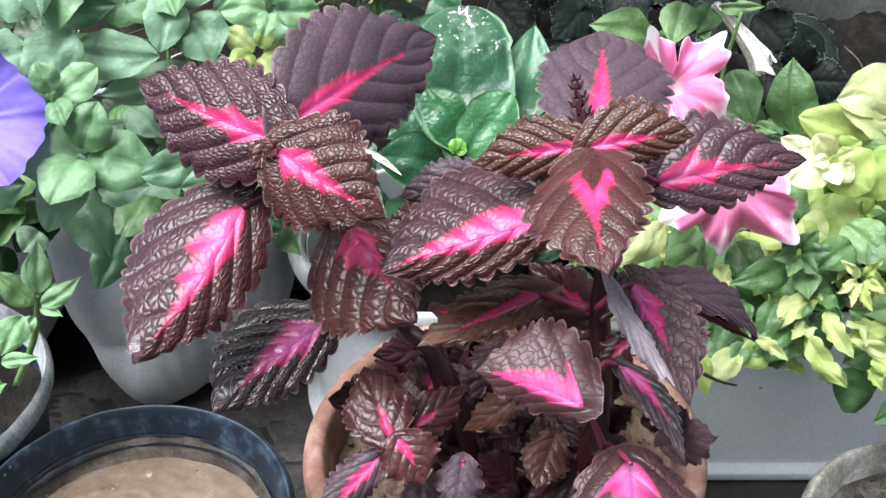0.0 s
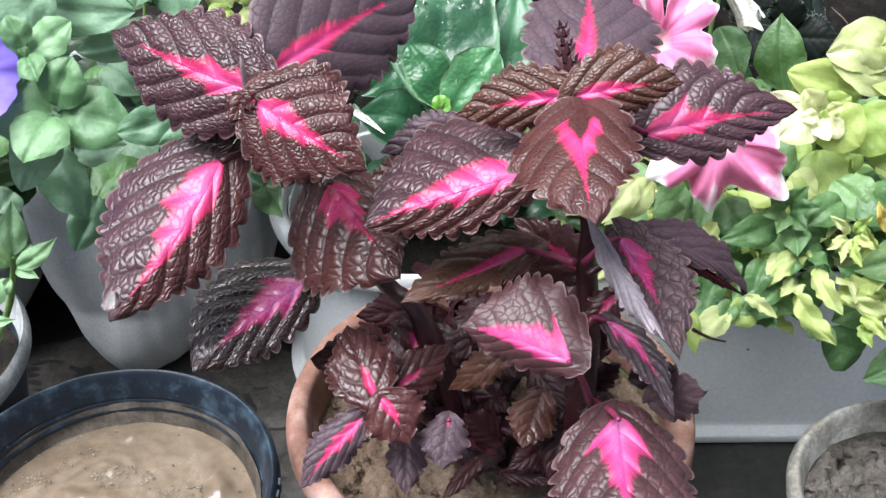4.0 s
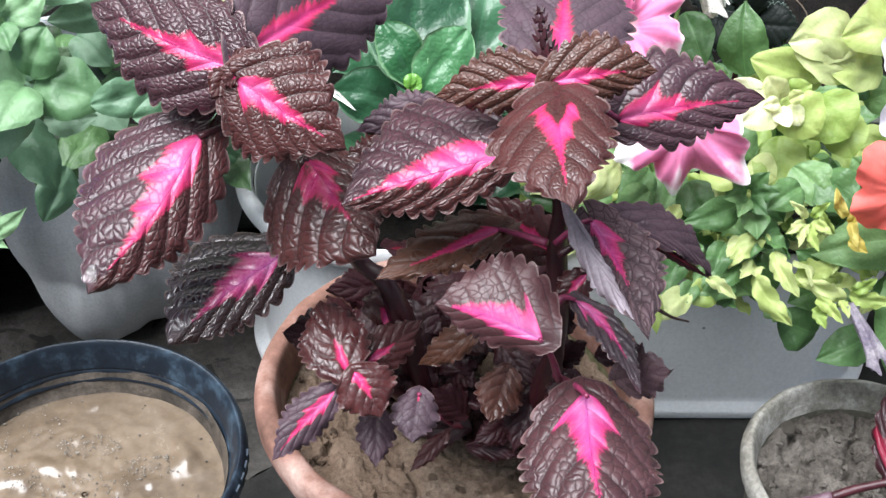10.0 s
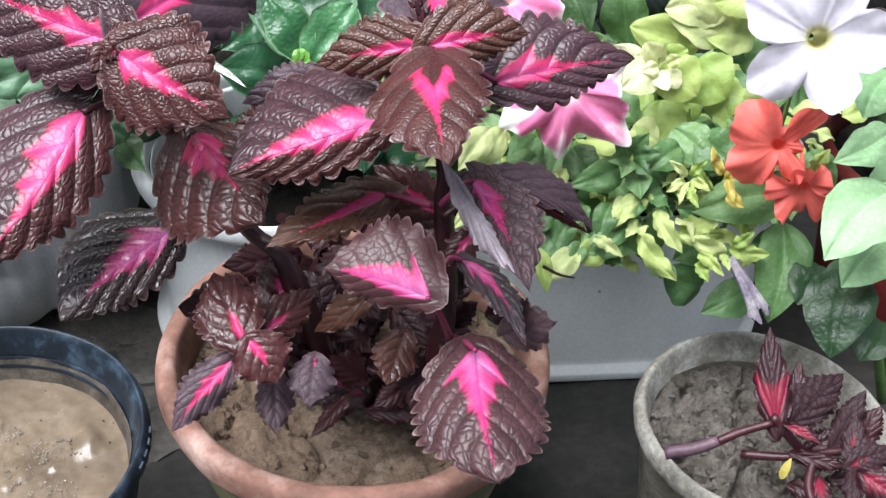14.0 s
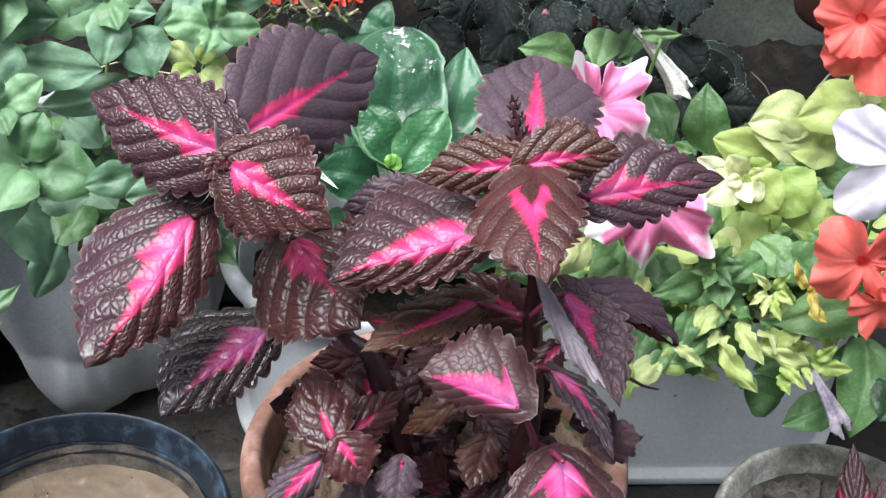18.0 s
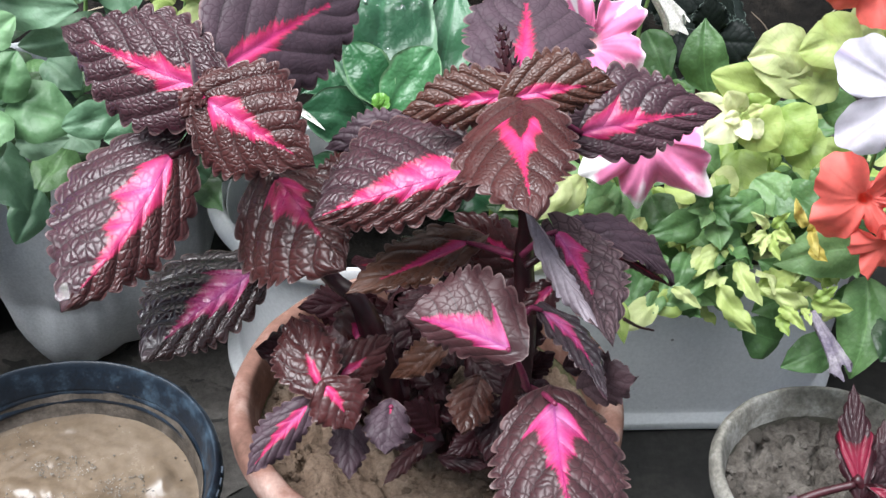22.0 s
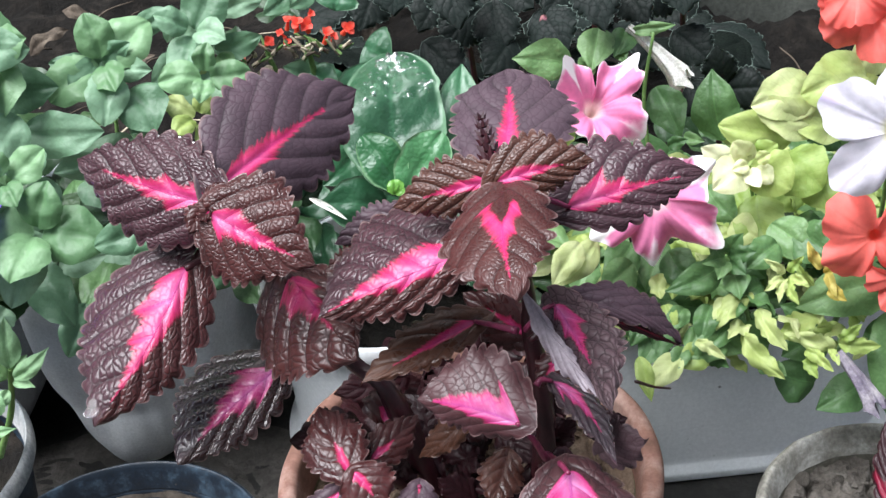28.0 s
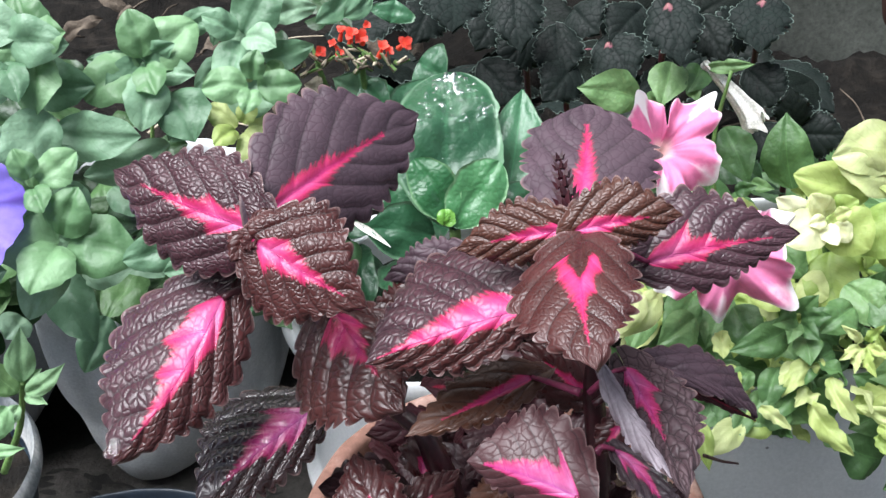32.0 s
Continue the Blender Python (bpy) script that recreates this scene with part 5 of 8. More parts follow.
coleus_leaf(plant, (0.0069, 0.5099, 0.3957), (-0.0388, 0.5008, 0.3937), (0.1344, -0.8006, 0.584), 0.0131, 0.0197, 5, 0.05, (0.3, 0.2), 0.4, relief=0.7, wide=0.42)
# Low leaves in wine too: shade among the stems is put into colour.
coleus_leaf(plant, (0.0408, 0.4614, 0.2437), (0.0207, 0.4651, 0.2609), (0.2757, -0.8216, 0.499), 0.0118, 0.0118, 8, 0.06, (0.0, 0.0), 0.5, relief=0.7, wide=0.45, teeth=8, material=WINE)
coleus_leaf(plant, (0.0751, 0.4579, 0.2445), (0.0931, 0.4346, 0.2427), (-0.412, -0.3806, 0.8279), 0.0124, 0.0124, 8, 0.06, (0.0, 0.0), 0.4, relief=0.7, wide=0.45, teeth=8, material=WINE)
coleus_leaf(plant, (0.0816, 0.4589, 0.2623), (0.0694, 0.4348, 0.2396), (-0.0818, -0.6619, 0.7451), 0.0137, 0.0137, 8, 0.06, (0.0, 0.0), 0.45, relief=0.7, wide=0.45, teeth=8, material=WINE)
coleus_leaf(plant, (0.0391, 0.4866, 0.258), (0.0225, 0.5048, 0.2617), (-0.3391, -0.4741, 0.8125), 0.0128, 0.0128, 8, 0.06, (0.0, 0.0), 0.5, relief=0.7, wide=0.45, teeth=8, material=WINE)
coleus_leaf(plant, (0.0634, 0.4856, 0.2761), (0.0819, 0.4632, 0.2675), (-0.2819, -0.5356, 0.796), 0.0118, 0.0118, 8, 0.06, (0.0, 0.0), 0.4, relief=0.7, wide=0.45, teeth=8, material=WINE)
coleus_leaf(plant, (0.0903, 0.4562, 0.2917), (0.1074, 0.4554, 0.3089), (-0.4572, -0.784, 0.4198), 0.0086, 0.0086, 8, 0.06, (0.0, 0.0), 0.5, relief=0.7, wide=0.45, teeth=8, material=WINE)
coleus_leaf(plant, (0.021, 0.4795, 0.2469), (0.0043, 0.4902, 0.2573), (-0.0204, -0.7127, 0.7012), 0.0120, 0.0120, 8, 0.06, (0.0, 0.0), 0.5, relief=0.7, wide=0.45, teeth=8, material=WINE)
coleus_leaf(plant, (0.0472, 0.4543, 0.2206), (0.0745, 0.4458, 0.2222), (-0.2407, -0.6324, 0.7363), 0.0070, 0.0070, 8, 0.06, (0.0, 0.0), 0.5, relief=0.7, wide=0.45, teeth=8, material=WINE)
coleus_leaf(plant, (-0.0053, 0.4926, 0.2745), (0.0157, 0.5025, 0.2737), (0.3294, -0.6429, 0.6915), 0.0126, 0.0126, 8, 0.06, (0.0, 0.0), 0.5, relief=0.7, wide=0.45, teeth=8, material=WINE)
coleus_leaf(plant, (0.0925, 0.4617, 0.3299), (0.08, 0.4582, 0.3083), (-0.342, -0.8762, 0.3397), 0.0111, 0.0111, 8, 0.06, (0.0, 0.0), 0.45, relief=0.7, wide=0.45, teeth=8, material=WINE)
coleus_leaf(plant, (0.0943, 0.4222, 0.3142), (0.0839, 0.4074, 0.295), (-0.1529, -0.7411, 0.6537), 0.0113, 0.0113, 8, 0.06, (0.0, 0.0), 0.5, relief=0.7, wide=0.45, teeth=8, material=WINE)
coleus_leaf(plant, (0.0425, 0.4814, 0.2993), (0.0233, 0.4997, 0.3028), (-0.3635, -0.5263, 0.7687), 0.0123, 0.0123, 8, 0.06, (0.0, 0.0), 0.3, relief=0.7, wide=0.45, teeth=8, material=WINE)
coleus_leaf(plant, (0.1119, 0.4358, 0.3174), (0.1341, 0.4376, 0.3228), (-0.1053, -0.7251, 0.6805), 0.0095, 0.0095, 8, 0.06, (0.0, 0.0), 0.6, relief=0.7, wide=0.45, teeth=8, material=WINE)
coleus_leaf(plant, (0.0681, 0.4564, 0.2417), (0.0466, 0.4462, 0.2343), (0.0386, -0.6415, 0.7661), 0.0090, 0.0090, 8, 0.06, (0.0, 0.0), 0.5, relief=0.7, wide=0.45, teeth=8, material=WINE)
coleus_leaf(plant, (-0.084, 0.4806, 0.4666), (-0.0942, 0.4682, 0.458), (0.2802, -0.692, 0.6653), 0.0077, 0.0077, 8, 0.06, (0.25, 0.2), 0.4, relief=0.7, wide=0.45, teeth=7)
coleus_leaf(plant, (-0.0819, 0.4736, 0.4674), (-0.0886, 0.468, 0.4656), (0.3928, -0.6808, 0.6182), 0.0041, 0.0041, 8, 0.06, (0.25, 0.2), 0.4, relief=0.7, wide=0.45, teeth=7)
coleus_leaf(plant, (-0.0837, 0.4792, 0.4699), (-0.0726, 0.4884, 0.4759), (0.287, -0.7388, 0.6098), 0.0047, 0.0047, 8, 0.06, (0.25, 0.2), 0.4, relief=0.7, wide=0.45, teeth=7)
tube("stem", [(0.0203, 0.4753, 0.2262), (-0.0033, 0.487, 0.315), (-0.0278, 0.506, 0.333), (-0.0800, 0.5067, 0.4313), (-0.0836, 0.4821, 0.4654)], 0.0068, 0.0034, COLEUS_STEM, plant, square=0.1, knots=0.25)
tube("stem", [(0.0831, 0.4641, 0.2375), (0.0875, 0.4458, 0.3102), (0.0835, 0.4609, 0.3747), (0.0815, 0.462, 0.4069), (0.0674, 0.4546, 0.479)], 0.0066, 0.0036, COLEUS_STEM, plant, square=0.1, knots=0.25)
tube("stem", [(0.0203, 0.4753, 0.2262), (-0.0061, 0.4606, 0.2673), (-0.0233, 0.4338, 0.3034), (-0.0264, 0.4292, 0.3114)], 0.004, 0.0028, COLEUS_STEM, plant, square=0.1)
tube("petiole", [(-0.1045, 0.4814, 0.4272), (-0.0890, 0.4930, 0.4285), (-0.0785, 0.5045, 0.4320)], 0.0019, 0.0023, COLEUS_STEM, plant)
tube("petiole", [(-0.0670, 0.48, 0.3500), (-0.0481, 0.4810, 0.350), (-0.0273, 0.5000, 0.3380)], 0.0019, 0.0023, COLEUS_STEM, plant)
tube("petiole", [(0.0461, 0.4441, 0.4437), (0.0593, 0.4431, 0.4389), (0.0732, 0.4433, 0.4325)], 0.0012, 0.0023, PETIOLE, plant)
tube("petiole", [(0.052, 0.4629, 0.3842), (0.0612, 0.4512, 0.3898), (0.0736, 0.44, 0.393)], 0.0012, 0.0023, PETIOLE, plant)
tube("petiole", [(0.0671, 0.3913, 0.3718), (0.0747, 0.3956, 0.3563), (0.0828, 0.4062, 0.329)], 0.0012, 0.0023, PETIOLE, plant)
tube("petiole", [(0.107, 0.4659, 0.452), (0.092, 0.4621, 0.4619), (0.0705, 0.454, 0.4734)], 0.0012, 0.0023, PETIOLE, plant)
tube("petiole", [(0.0904, 0.3726, 0.3514), (0.0886, 0.3915, 0.3394), (0.0863, 0.4304, 0.3072)], 0.0012, 0.0023, PETIOLE, plant)
tube("petiole", [(0.0934, 0.4338, 0.4132), (0.0869, 0.4365, 0.4073), (0.0781, 0.4397, 0.3932)], 0.0012, 0.0019, PETIOLE, plant)
tube("petiole", [(0.0908, 0.4298, 0.3636), (0.0846, 0.4311, 0.3645), (0.0815, 0.4295, 0.3618)], 0.0012, 0.0021, PETIOLE, plant)
tube("petiole", [(0.1102, 0.4447, 0.4049), (0.0963, 0.4412, 0.3979), (0.0797, 0.4361, 0.3883)], 0.0017, 0.0021, COLEUS_STEM, plant)
tube("petiole", [(-0.0518, 0.5001, 0.4021), (-0.0500, 0.5030, 0.3935), (-0.0500, 0.5060, 0.3780)], 0.0017, 0.0021, COLEUS_STEM, plant)
tube("petiole", [(-0.0747, 0.4972, 0.4706), (-0.0804, 0.4887, 0.4664), (-0.0836, 0.4815, 0.4644)], 0.0012, 0.0021, PETIOLE, plant)
tube("petiole", [(0.0111, 0.423, 0.3), (0.0199, 0.4493, 0.2576), (0.034, 0.4646, 0.231)], 0.0013, 0.0016, PETIOLE, plant)
tube("petiole", [(0.0831, 0.4693, 0.3649), (0.089, 0.4686, 0.3692), (0.093, 0.4698, 0.3797)], 0.0012, 0.0019, PETIOLE, plant)
coleus_leaf(plant, (0.0799, 0.4224, 0.4257), (0.1055, 0.3696, 0.4033), (-0.4931, -0.5317, 0.6886), 0.0034, 0.0085, 4, 0.04, (0.0, 0.0), 0.9, relief=0.4, wide=0.6, teeth=9, material=LEAF_BACK, label='pale folded underside of a leaf')
tube("twig", [(0.1378, 0.4355, 0.352), (0.1506, 0.4469, 0.3362), (0.1617, 0.4522, 0.3285)], 0.0011, 0.0006, COLEUS_STEM, plant)
SPIKE = ((0.0692, 0.4620, 0.4740), (0.0648, 0.4900, 0.4970))


def wet_patch(parent, centre, rad):
    """A shallow puddle of rain water at a leaf's tip."""
    c, n = Vector(centre), Vector((0.0, -0.47, 0.88))
    s = Vector((1, 0, 0))
    u = n.cross(s)
    r = rnd("wet", *[round(v, 3) for v in c])
    ph = r.random() * 6
    verts = []
    for i in range(6):
        t = 1 - i / 6
        for j in range(20):
            a = 2 * math.pi * j / 20
            q = rad * t * (0.8 + 0.16 * math.sin(2 * a + ph) + 0.14 * math.sin(3 * a + ph * 2))
            verts.append(c + s * (q * math.cos(a)) + u * (q * math.sin(a) * 0.85) + n * (0.0006 * (1 - t * t)))
    verts.append(c + n * 0.0006)
    faces = grid_faces(6, 20, True) + [(100 + j, 100 + (j + 1) % 20, 120) for j in range(20)]
    return link_mesh("water_drop", verts, faces, WATER_DROP, parent, "shallow water drop on the leaf tip")


wet_patch(plant, (-0.1446, 0.3972, 0.4050), 0.0062)
wet_patch(plant, (0.0939, 0.3023, 0.3444), 0.0052)


def bud_spike(parent, a, b, rad):
    """A young flower spike: whorls of small dark bracts."""
    a, b = Vector(a), Vector(b)
    d = (b - a)
    verts, faces = [], []
    s = d.cross(Vector((0, 0, 1))).normalized()
    u = s.cross(d.normalized())
    for i in range(9):
        t = i / 8
        for k in range(6):
            an = 2 * math.pi * k / 6 + i * 0.52
            o = s * math.cos(an) + u * math.sin(an)
            c = a + d * t
            rr = rad * (1 - 0.62 * t)
            tip = c + o * rr * 1.5 + d.normalized() * rr * 1.1
            side = o.cross(d.normalized()) * rr * 0.55
            q = len(verts)
            verts += [c + o * rr * 0.3 - side, c + o * rr * 0.3 + side, tip, c + o * rr * 1.05 - d.normalized() * rr * 0.35]
            faces += [(q, q + 2, q + 1), (q, q + 3, q + 2), (q + 1, q + 2, q + 3), (q, q + 1, q + 3)]
    return link_mesh("flower_spike", verts, faces, COLEUS_STEM, parent, "dark budding flower spike", smooth=False)


bud_spike(plant, SPIKE[0], SPIKE[1], 0.0062)

plant = thing("coleus_cutting", (0.322, 0.466, 0.15), "wine-red coleus cutting sprawling in the weathered pot", "coleus plant")
coleus_leaf(plant, (0.2945, 0.4127, 0.2379), (0.2988, 0.4614, 0.2745), (-0.3972, -0.5284, 0.7504), 0.0114, 0.0114, 8, 0.03, (0.4, 1.1), 0.7, relief=0.5, wide=0.4, teeth=7, material=WINE)
coleus_leaf(plant, (0.3029, 0.4148, 0.2359), (0.3153, 0.4441, 0.2615), (-0.3763, -0.5151, 0.7701), 0.0065, 0.0080, 12, 0.04, (0.0, 0.0), 0.3, relief=0.4, wide=0.45, teeth=7, material=WINE)
coleus_leaf(plant, (0.3055, 0.4132, 0.2376), (0.3377, 0.4283, 0.263), (-0.3334, -0.5601, 0.7584), 0.0155, 0.0127, 6, 0.06, (0.0, 0.0), 1.0, relief=1.2, wide=0.48, material=WINE)
coleus_leaf(plant, (0.3305, 0.3998, 0.2298), (0.3503, 0.4191, 0.2576), (-0.436, -0.5637, 0.7016), 0.0085, 0.0085, 6, 0.05, (0.0, 0.0), 0.95, relief=0.3, wide=0.48, teeth=8, material=WINE)
coleus_leaf(plant, (0.2984, 0.4068, 0.2411), (0.3164, 0.3917, 0.2392), (-0.4196, -0.5859, 0.6933), 0.0049, 0.0035, 6, 0.05, (1.0, 0.8), 0.4, relief=0.5, wide=0.45, material=WINE)
coleus_leaf(plant, (0.3311, 0.3764, 0.2363), (0.3387, 0.4044, 0.253), (-0.4154, -0.3801, 0.8264), 0.0076, 0.0097, 8, 0.05, (0.7, 0.34), 0.9, relief=0.5, wide=0.46, teeth=8, material=WINE)
coleus_leaf(plant, (0.3291, 0.3771, 0.2367), (0.3542, 0.3804, 0.2461), (-0.2311, -0.5399, 0.8094), 0.0103, 0.0116, 8, 0.05, (0.45, 0.3), 0.95, relief=0.7, wide=0.46, teeth=8, material=WINE)
coleus_leaf(plant, (0.3061, 0.3988, 0.2234), (0.3336, 0.384, 0.227), (-0.4052, -0.5794, 0.7072), 0.0056, 0.0063, 8, 0.05, (0.0, 0.0), 0.4, relief=0.6, wide=0.46, material=WINE)
coleus_leaf(plant, (0.3297, 0.3722, 0.2373), (0.3226, 0.3527, 0.2262), (-0.3895, -0.3429, 0.8548), 0.0061, 0.0068, 8, 0.05, (0.0, 0.0), 0.98, relief=0.4, wide=0.46, teeth=8, material=WINE)
coleus_leaf(plant, (0.3298, 0.365, 0.2429), (0.3496, 0.3461, 0.2398), (-0.4364, -0.5684, 0.6975), 0.0100, 0.0113, 8, 0.05, (0.85, 0.5), 0.6, relief=0.7, wide=0.46, material=WINE)
coleus_leaf(plant, (0.3149, 0.3819, 0.2205), (0.3128, 0.3602, 0.2174), (-0.4364, -0.085, 0.8957), 0.0062, 0.0062, 8, 0.05, (0.85, 0.6), 0.5, relief=0.6, wide=0.46, material=WINE)
coleus_leaf(plant, (0.3451, 0.3976, 0.2301), (0.3597, 0.4113, 0.25), (-0.4449, -0.55, 0.7068), 0.0092, 0.0092, 8, 0.05, (0.0, 0.0), 0.4, relief=0.6, wide=0.46, material=WINE)
coleus_leaf(plant, (0.3169, 0.4035, 0.2203), (0.3384, 0.4098, 0.2325), (-0.2919, -0.5408, 0.7889), 0.0086, 0.0086, 8, 0.05, (0.0, 0.0), 0.3, relief=0.6, wide=0.46, material=WINE)
coleus_leaf(plant, (0.333, 0.389, 0.2091), (0.3549, 0.3831, 0.2145), (-0.3378, -0.5815, 0.7401), 0.0085, 0.0085, 8, 0.05, (0.0, 0.0), 0.3, relief=0.6, wide=0.46, material=WINE)
coleus_leaf(plant, (0.3071, 0.3932, 0.2008), (0.3198, 0.3785, 0.2015), (-0.5335, -0.4282, 0.7294), 0.0071, 0.0071, 8, 0.05, (0.0, 0.0), 0.3, relief=0.6, wide=0.46, material=WINE)
tube("stem", [(0.2301, 0.4182, 0.2087), (0.2469, 0.4164, 0.2132), (0.2618, 0.4157, 0.2203)], 0.0044, 0.0036, MAUVE_STEM, plant)
tube("stem", [(0.2611, 0.4155, 0.22), (0.2748, 0.4156, 0.2278), (0.2921, 0.413, 0.2377)], 0.0030, 0.0024, COLEUS_STEM, plant)
tube("stem", [(0.2799, 0.4156, 0.2065), (0.3076, 0.4044, 0.2146), (0.3322, 0.3936, 0.2305), (0.3383, 0.3803, 0.2394)], 0.0030, 0.0026, COLEUS_STEM, plant)
tube("stem", [(0.3171, 0.3962, 0.2225), (0.3086, 0.3801, 0.2169), (0.3071, 0.3652, 0.2143)], 0.003, 0.003, COLEUS_STEM, plant)
tube("stem", [(0.2922, 0.4156, 0.241), (0.3057, 0.408, 0.2266), (0.3182, 0.4027, 0.2147)], 0.003, 0.003, COLEUS_STEM, plant)
plant = thing("fallen_leaf", (0.31, 0.44, 0.16), "small yellow fallen leaf on grey soil", "leaf")
plain_leaf(plant, (0.298, 0.3933, 0.207), (0.3032, 0.3979, 0.2216), (-0.5573, -0.7159, 0.4205), 0.0029, 0.0029, YELLOW_LEAF, 10, 0.08, nu=7, half=2)

plant = thing("petunia_plant", (-0.285, 0.905, 0.22), "grey-green petunia with broad soft leaves growing in a grow bag", "petunia plant", "petunias")
# Inner leaves take the shade between outer ones as a darker green.
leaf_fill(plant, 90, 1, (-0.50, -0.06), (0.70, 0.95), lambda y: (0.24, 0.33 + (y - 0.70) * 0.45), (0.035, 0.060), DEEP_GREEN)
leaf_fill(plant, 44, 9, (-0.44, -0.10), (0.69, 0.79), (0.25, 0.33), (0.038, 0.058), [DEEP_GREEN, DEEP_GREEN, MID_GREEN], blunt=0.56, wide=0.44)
plain_leaf(plant, (-0.2692, 0.6875, 0.4816), (-0.2223, 0.6752, 0.4842), (-0.2539, -0.8761, 0.41), 0.0165, 0.0165, GREY_GREEN, 9, 0.11, wave=0.07, blunt=0.56, wide=0.44)
plain_leaf(plant, (-0.2689, 0.711, 0.4449), (-0.2188, 0.6969, 0.445), (-0.2386, -0.846, 0.4768), 0.0175, 0.0175, GREY_GREEN, 9, 0.11, wave=0.07, blunt=0.56, wide=0.44)
plain_leaf(plant, (-0.2409, 0.6665, 0.4414), (-0.2654, 0.6357, 0.4178), (0.4298, -0.7398, 0.5176), 0.0181, 0.0181, GREY_GREEN, 9, 0.11, wave=0.07, blunt=0.56, wide=0.44)
plain_leaf(plant, (-0.2465, 0.6816, 0.4192), (-0.1873, 0.6688, 0.4211), (-0.1992, -0.848, 0.4911), 0.0172, 0.0172, GREY_GREEN, 9, 0.11, wave=0.07, blunt=0.56, wide=0.44)
plain_leaf(plant, (-0.1916, 0.7214, 0.4505), (-0.213, 0.6984, 0.4382), (0.465, -0.7125, 0.5255), 0.0122, 0.0122, GREY_GREEN, 9, 0.11, wave=0.07, blunt=0.56, wide=0.44)
plain_leaf(plant, (-0.1919, 0.7245, 0.4462), (-0.227, 0.7158, 0.4551), (0.3129, -0.8683, 0.3848), 0.0092, 0.0092, GREY_GREEN, 9, 0.11, wave=0.07, blunt=0.56, wide=0.44)
plain_leaf(plant, (-0.1916, 0.7214, 0.4505), (-0.1671, 0.7164, 0.4642), (-0.2786, -0.9486, 0.1504), 0.0084, 0.0084, GREY_GREEN, 9, 0.11, wave=0.07, blunt=0.56, wide=0.44)
plain_leaf(plant, (-0.1892, 0.726, 0.4484), (-0.155, 0.7094, 0.445), (-0.3206, -0.7736, 0.5465), 0.0108, 0.0108, GREY_GREEN, 9, 0.11, wave=0.07, blunt=0.56, wide=0.44)
plain_leaf(plant, (-0.1854, 0.7075, 0.4477), (-0.1878, 0.6753, 0.4218), (0.3055, -0.6115, 0.7299), 0.0151, 0.0151, GREY_GREEN, 9, 0.11, wave=0.07, blunt=0.56, wide=0.44)
plain_leaf(plant, (-0.174, 0.709, 0.4321), (-0.1552, 0.68, 0.4105), (0.0029, -0.5948, 0.8038), 0.0184, 0.0184, GREY_GREEN, 9, 0.11, wave=0.07, blunt=0.56, wide=0.44)
plain_leaf(plant, (-0.1324, 0.7352, 0.4435), (-0.1575, 0.713, 0.4325), (0.4226, -0.739, 0.5247), 0.0101, 0.0101, GREY_GREEN, 9, 0.11, wave=0.07, blunt=0.56, wide=0.44)
plain_leaf(plant, (-0.1236, 0.7656, 0.4615), (-0.1291, 0.7377, 0.4418), (0.2839, -0.5888, 0.7568), 0.0159, 0.0159, GREY_GREEN, 9, 0.11, wave=0.07, blunt=0.56, wide=0.44)
plain_leaf(plant, (-0.119, 0.7313, 0.4376), (-0.1257, 0.7006, 0.4138), (0.2618, -0.6256, 0.7349), 0.0203, 0.0203, GREY_GREEN, 9, 0.11, wave=0.07, blunt=0.56, wide=0.44)
plain_leaf(plant, (-0.1162, 0.7541, 0.4356), (-0.0787, 0.7474, 0.4467), (-0.2566, -0.9132, 0.3166), 0.0104, 0.0104, GREY_GREEN, 9, 0.11, wave=0.07, blunt=0.56, wide=0.44)
plain_leaf(plant, (-0.2353, 0.6597, 0.4224), (-0.2363, 0.6337, 0.4055), (0.3788, -0.5143, 0.7694), 0.0124, 0.0124, GREY_GREEN, 9, 0.11, wave=0.07, blunt=0.56, wide=0.44)
plain_leaf(plant, (-0.1776, 0.6986, 0.399), (-0.2329, 0.6765, 0.3885), (0.2507, -0.85, 0.4632), 0.0132, 0.0132, GREY_GREEN, 9, 0.11, wave=0.07, blunt=0.56, wide=0.44)
plain_leaf(plant, (-0.2544, 0.6299, 0.3788), (-0.216, 0.6198, 0.3849), (-0.2936, -0.8035, 0.5179), 0.0102, 0.0102, GREY_GREEN, 9, 0.11, wave=0.07, blunt=0.56, wide=0.44)
plain_leaf(plant, (-0.2453, 0.6237, 0.3696), (-0.1954, 0.6115, 0.3725), (-0.225, -0.7835, 0.5792), 0.0138, 0.0138, GREY_GREEN, 9, 0.11, wave=0.07, blunt=0.56, wide=0.44)
plain_leaf(plant, (-0.2416, 0.6168, 0.3771), (-0.2515, 0.579, 0.343), (0.3766, -0.6732, 0.6364), 0.0158, 0.0158, GREY_GREEN, 9, 0.11, wave=0.07, blunt=0.56, wide=0.44)
plain_leaf(plant, (-0.2521, 0.6384, 0.338), (-0.224, 0.6019, 0.3053), (0.1677, -0.5825, 0.7953), 0.0160, 0.0160, GREY_GREEN, 9, 0.11, wave=0.07, blunt=0.56, wide=0.44)
plain_leaf(plant, (-0.235, 0.6382, 0.3375), (-0.1972, 0.6292, 0.3452), (-0.2964, -0.7966, 0.5268), 0.0122, 0.0122, GREY_GREEN, 9, 0.11, wave=0.07, blunt=0.56, wide=0.44)
plain_leaf(plant, (-0.2676, 0.6759, 0.4733), (-0.2524, 0.6509, 0.4577), (0.0985, -0.4828, 0.8702), 0.0114, 0.0114, GREY_GREEN, 9, 0.11, wave=0.07, blunt=0.56, wide=0.44)
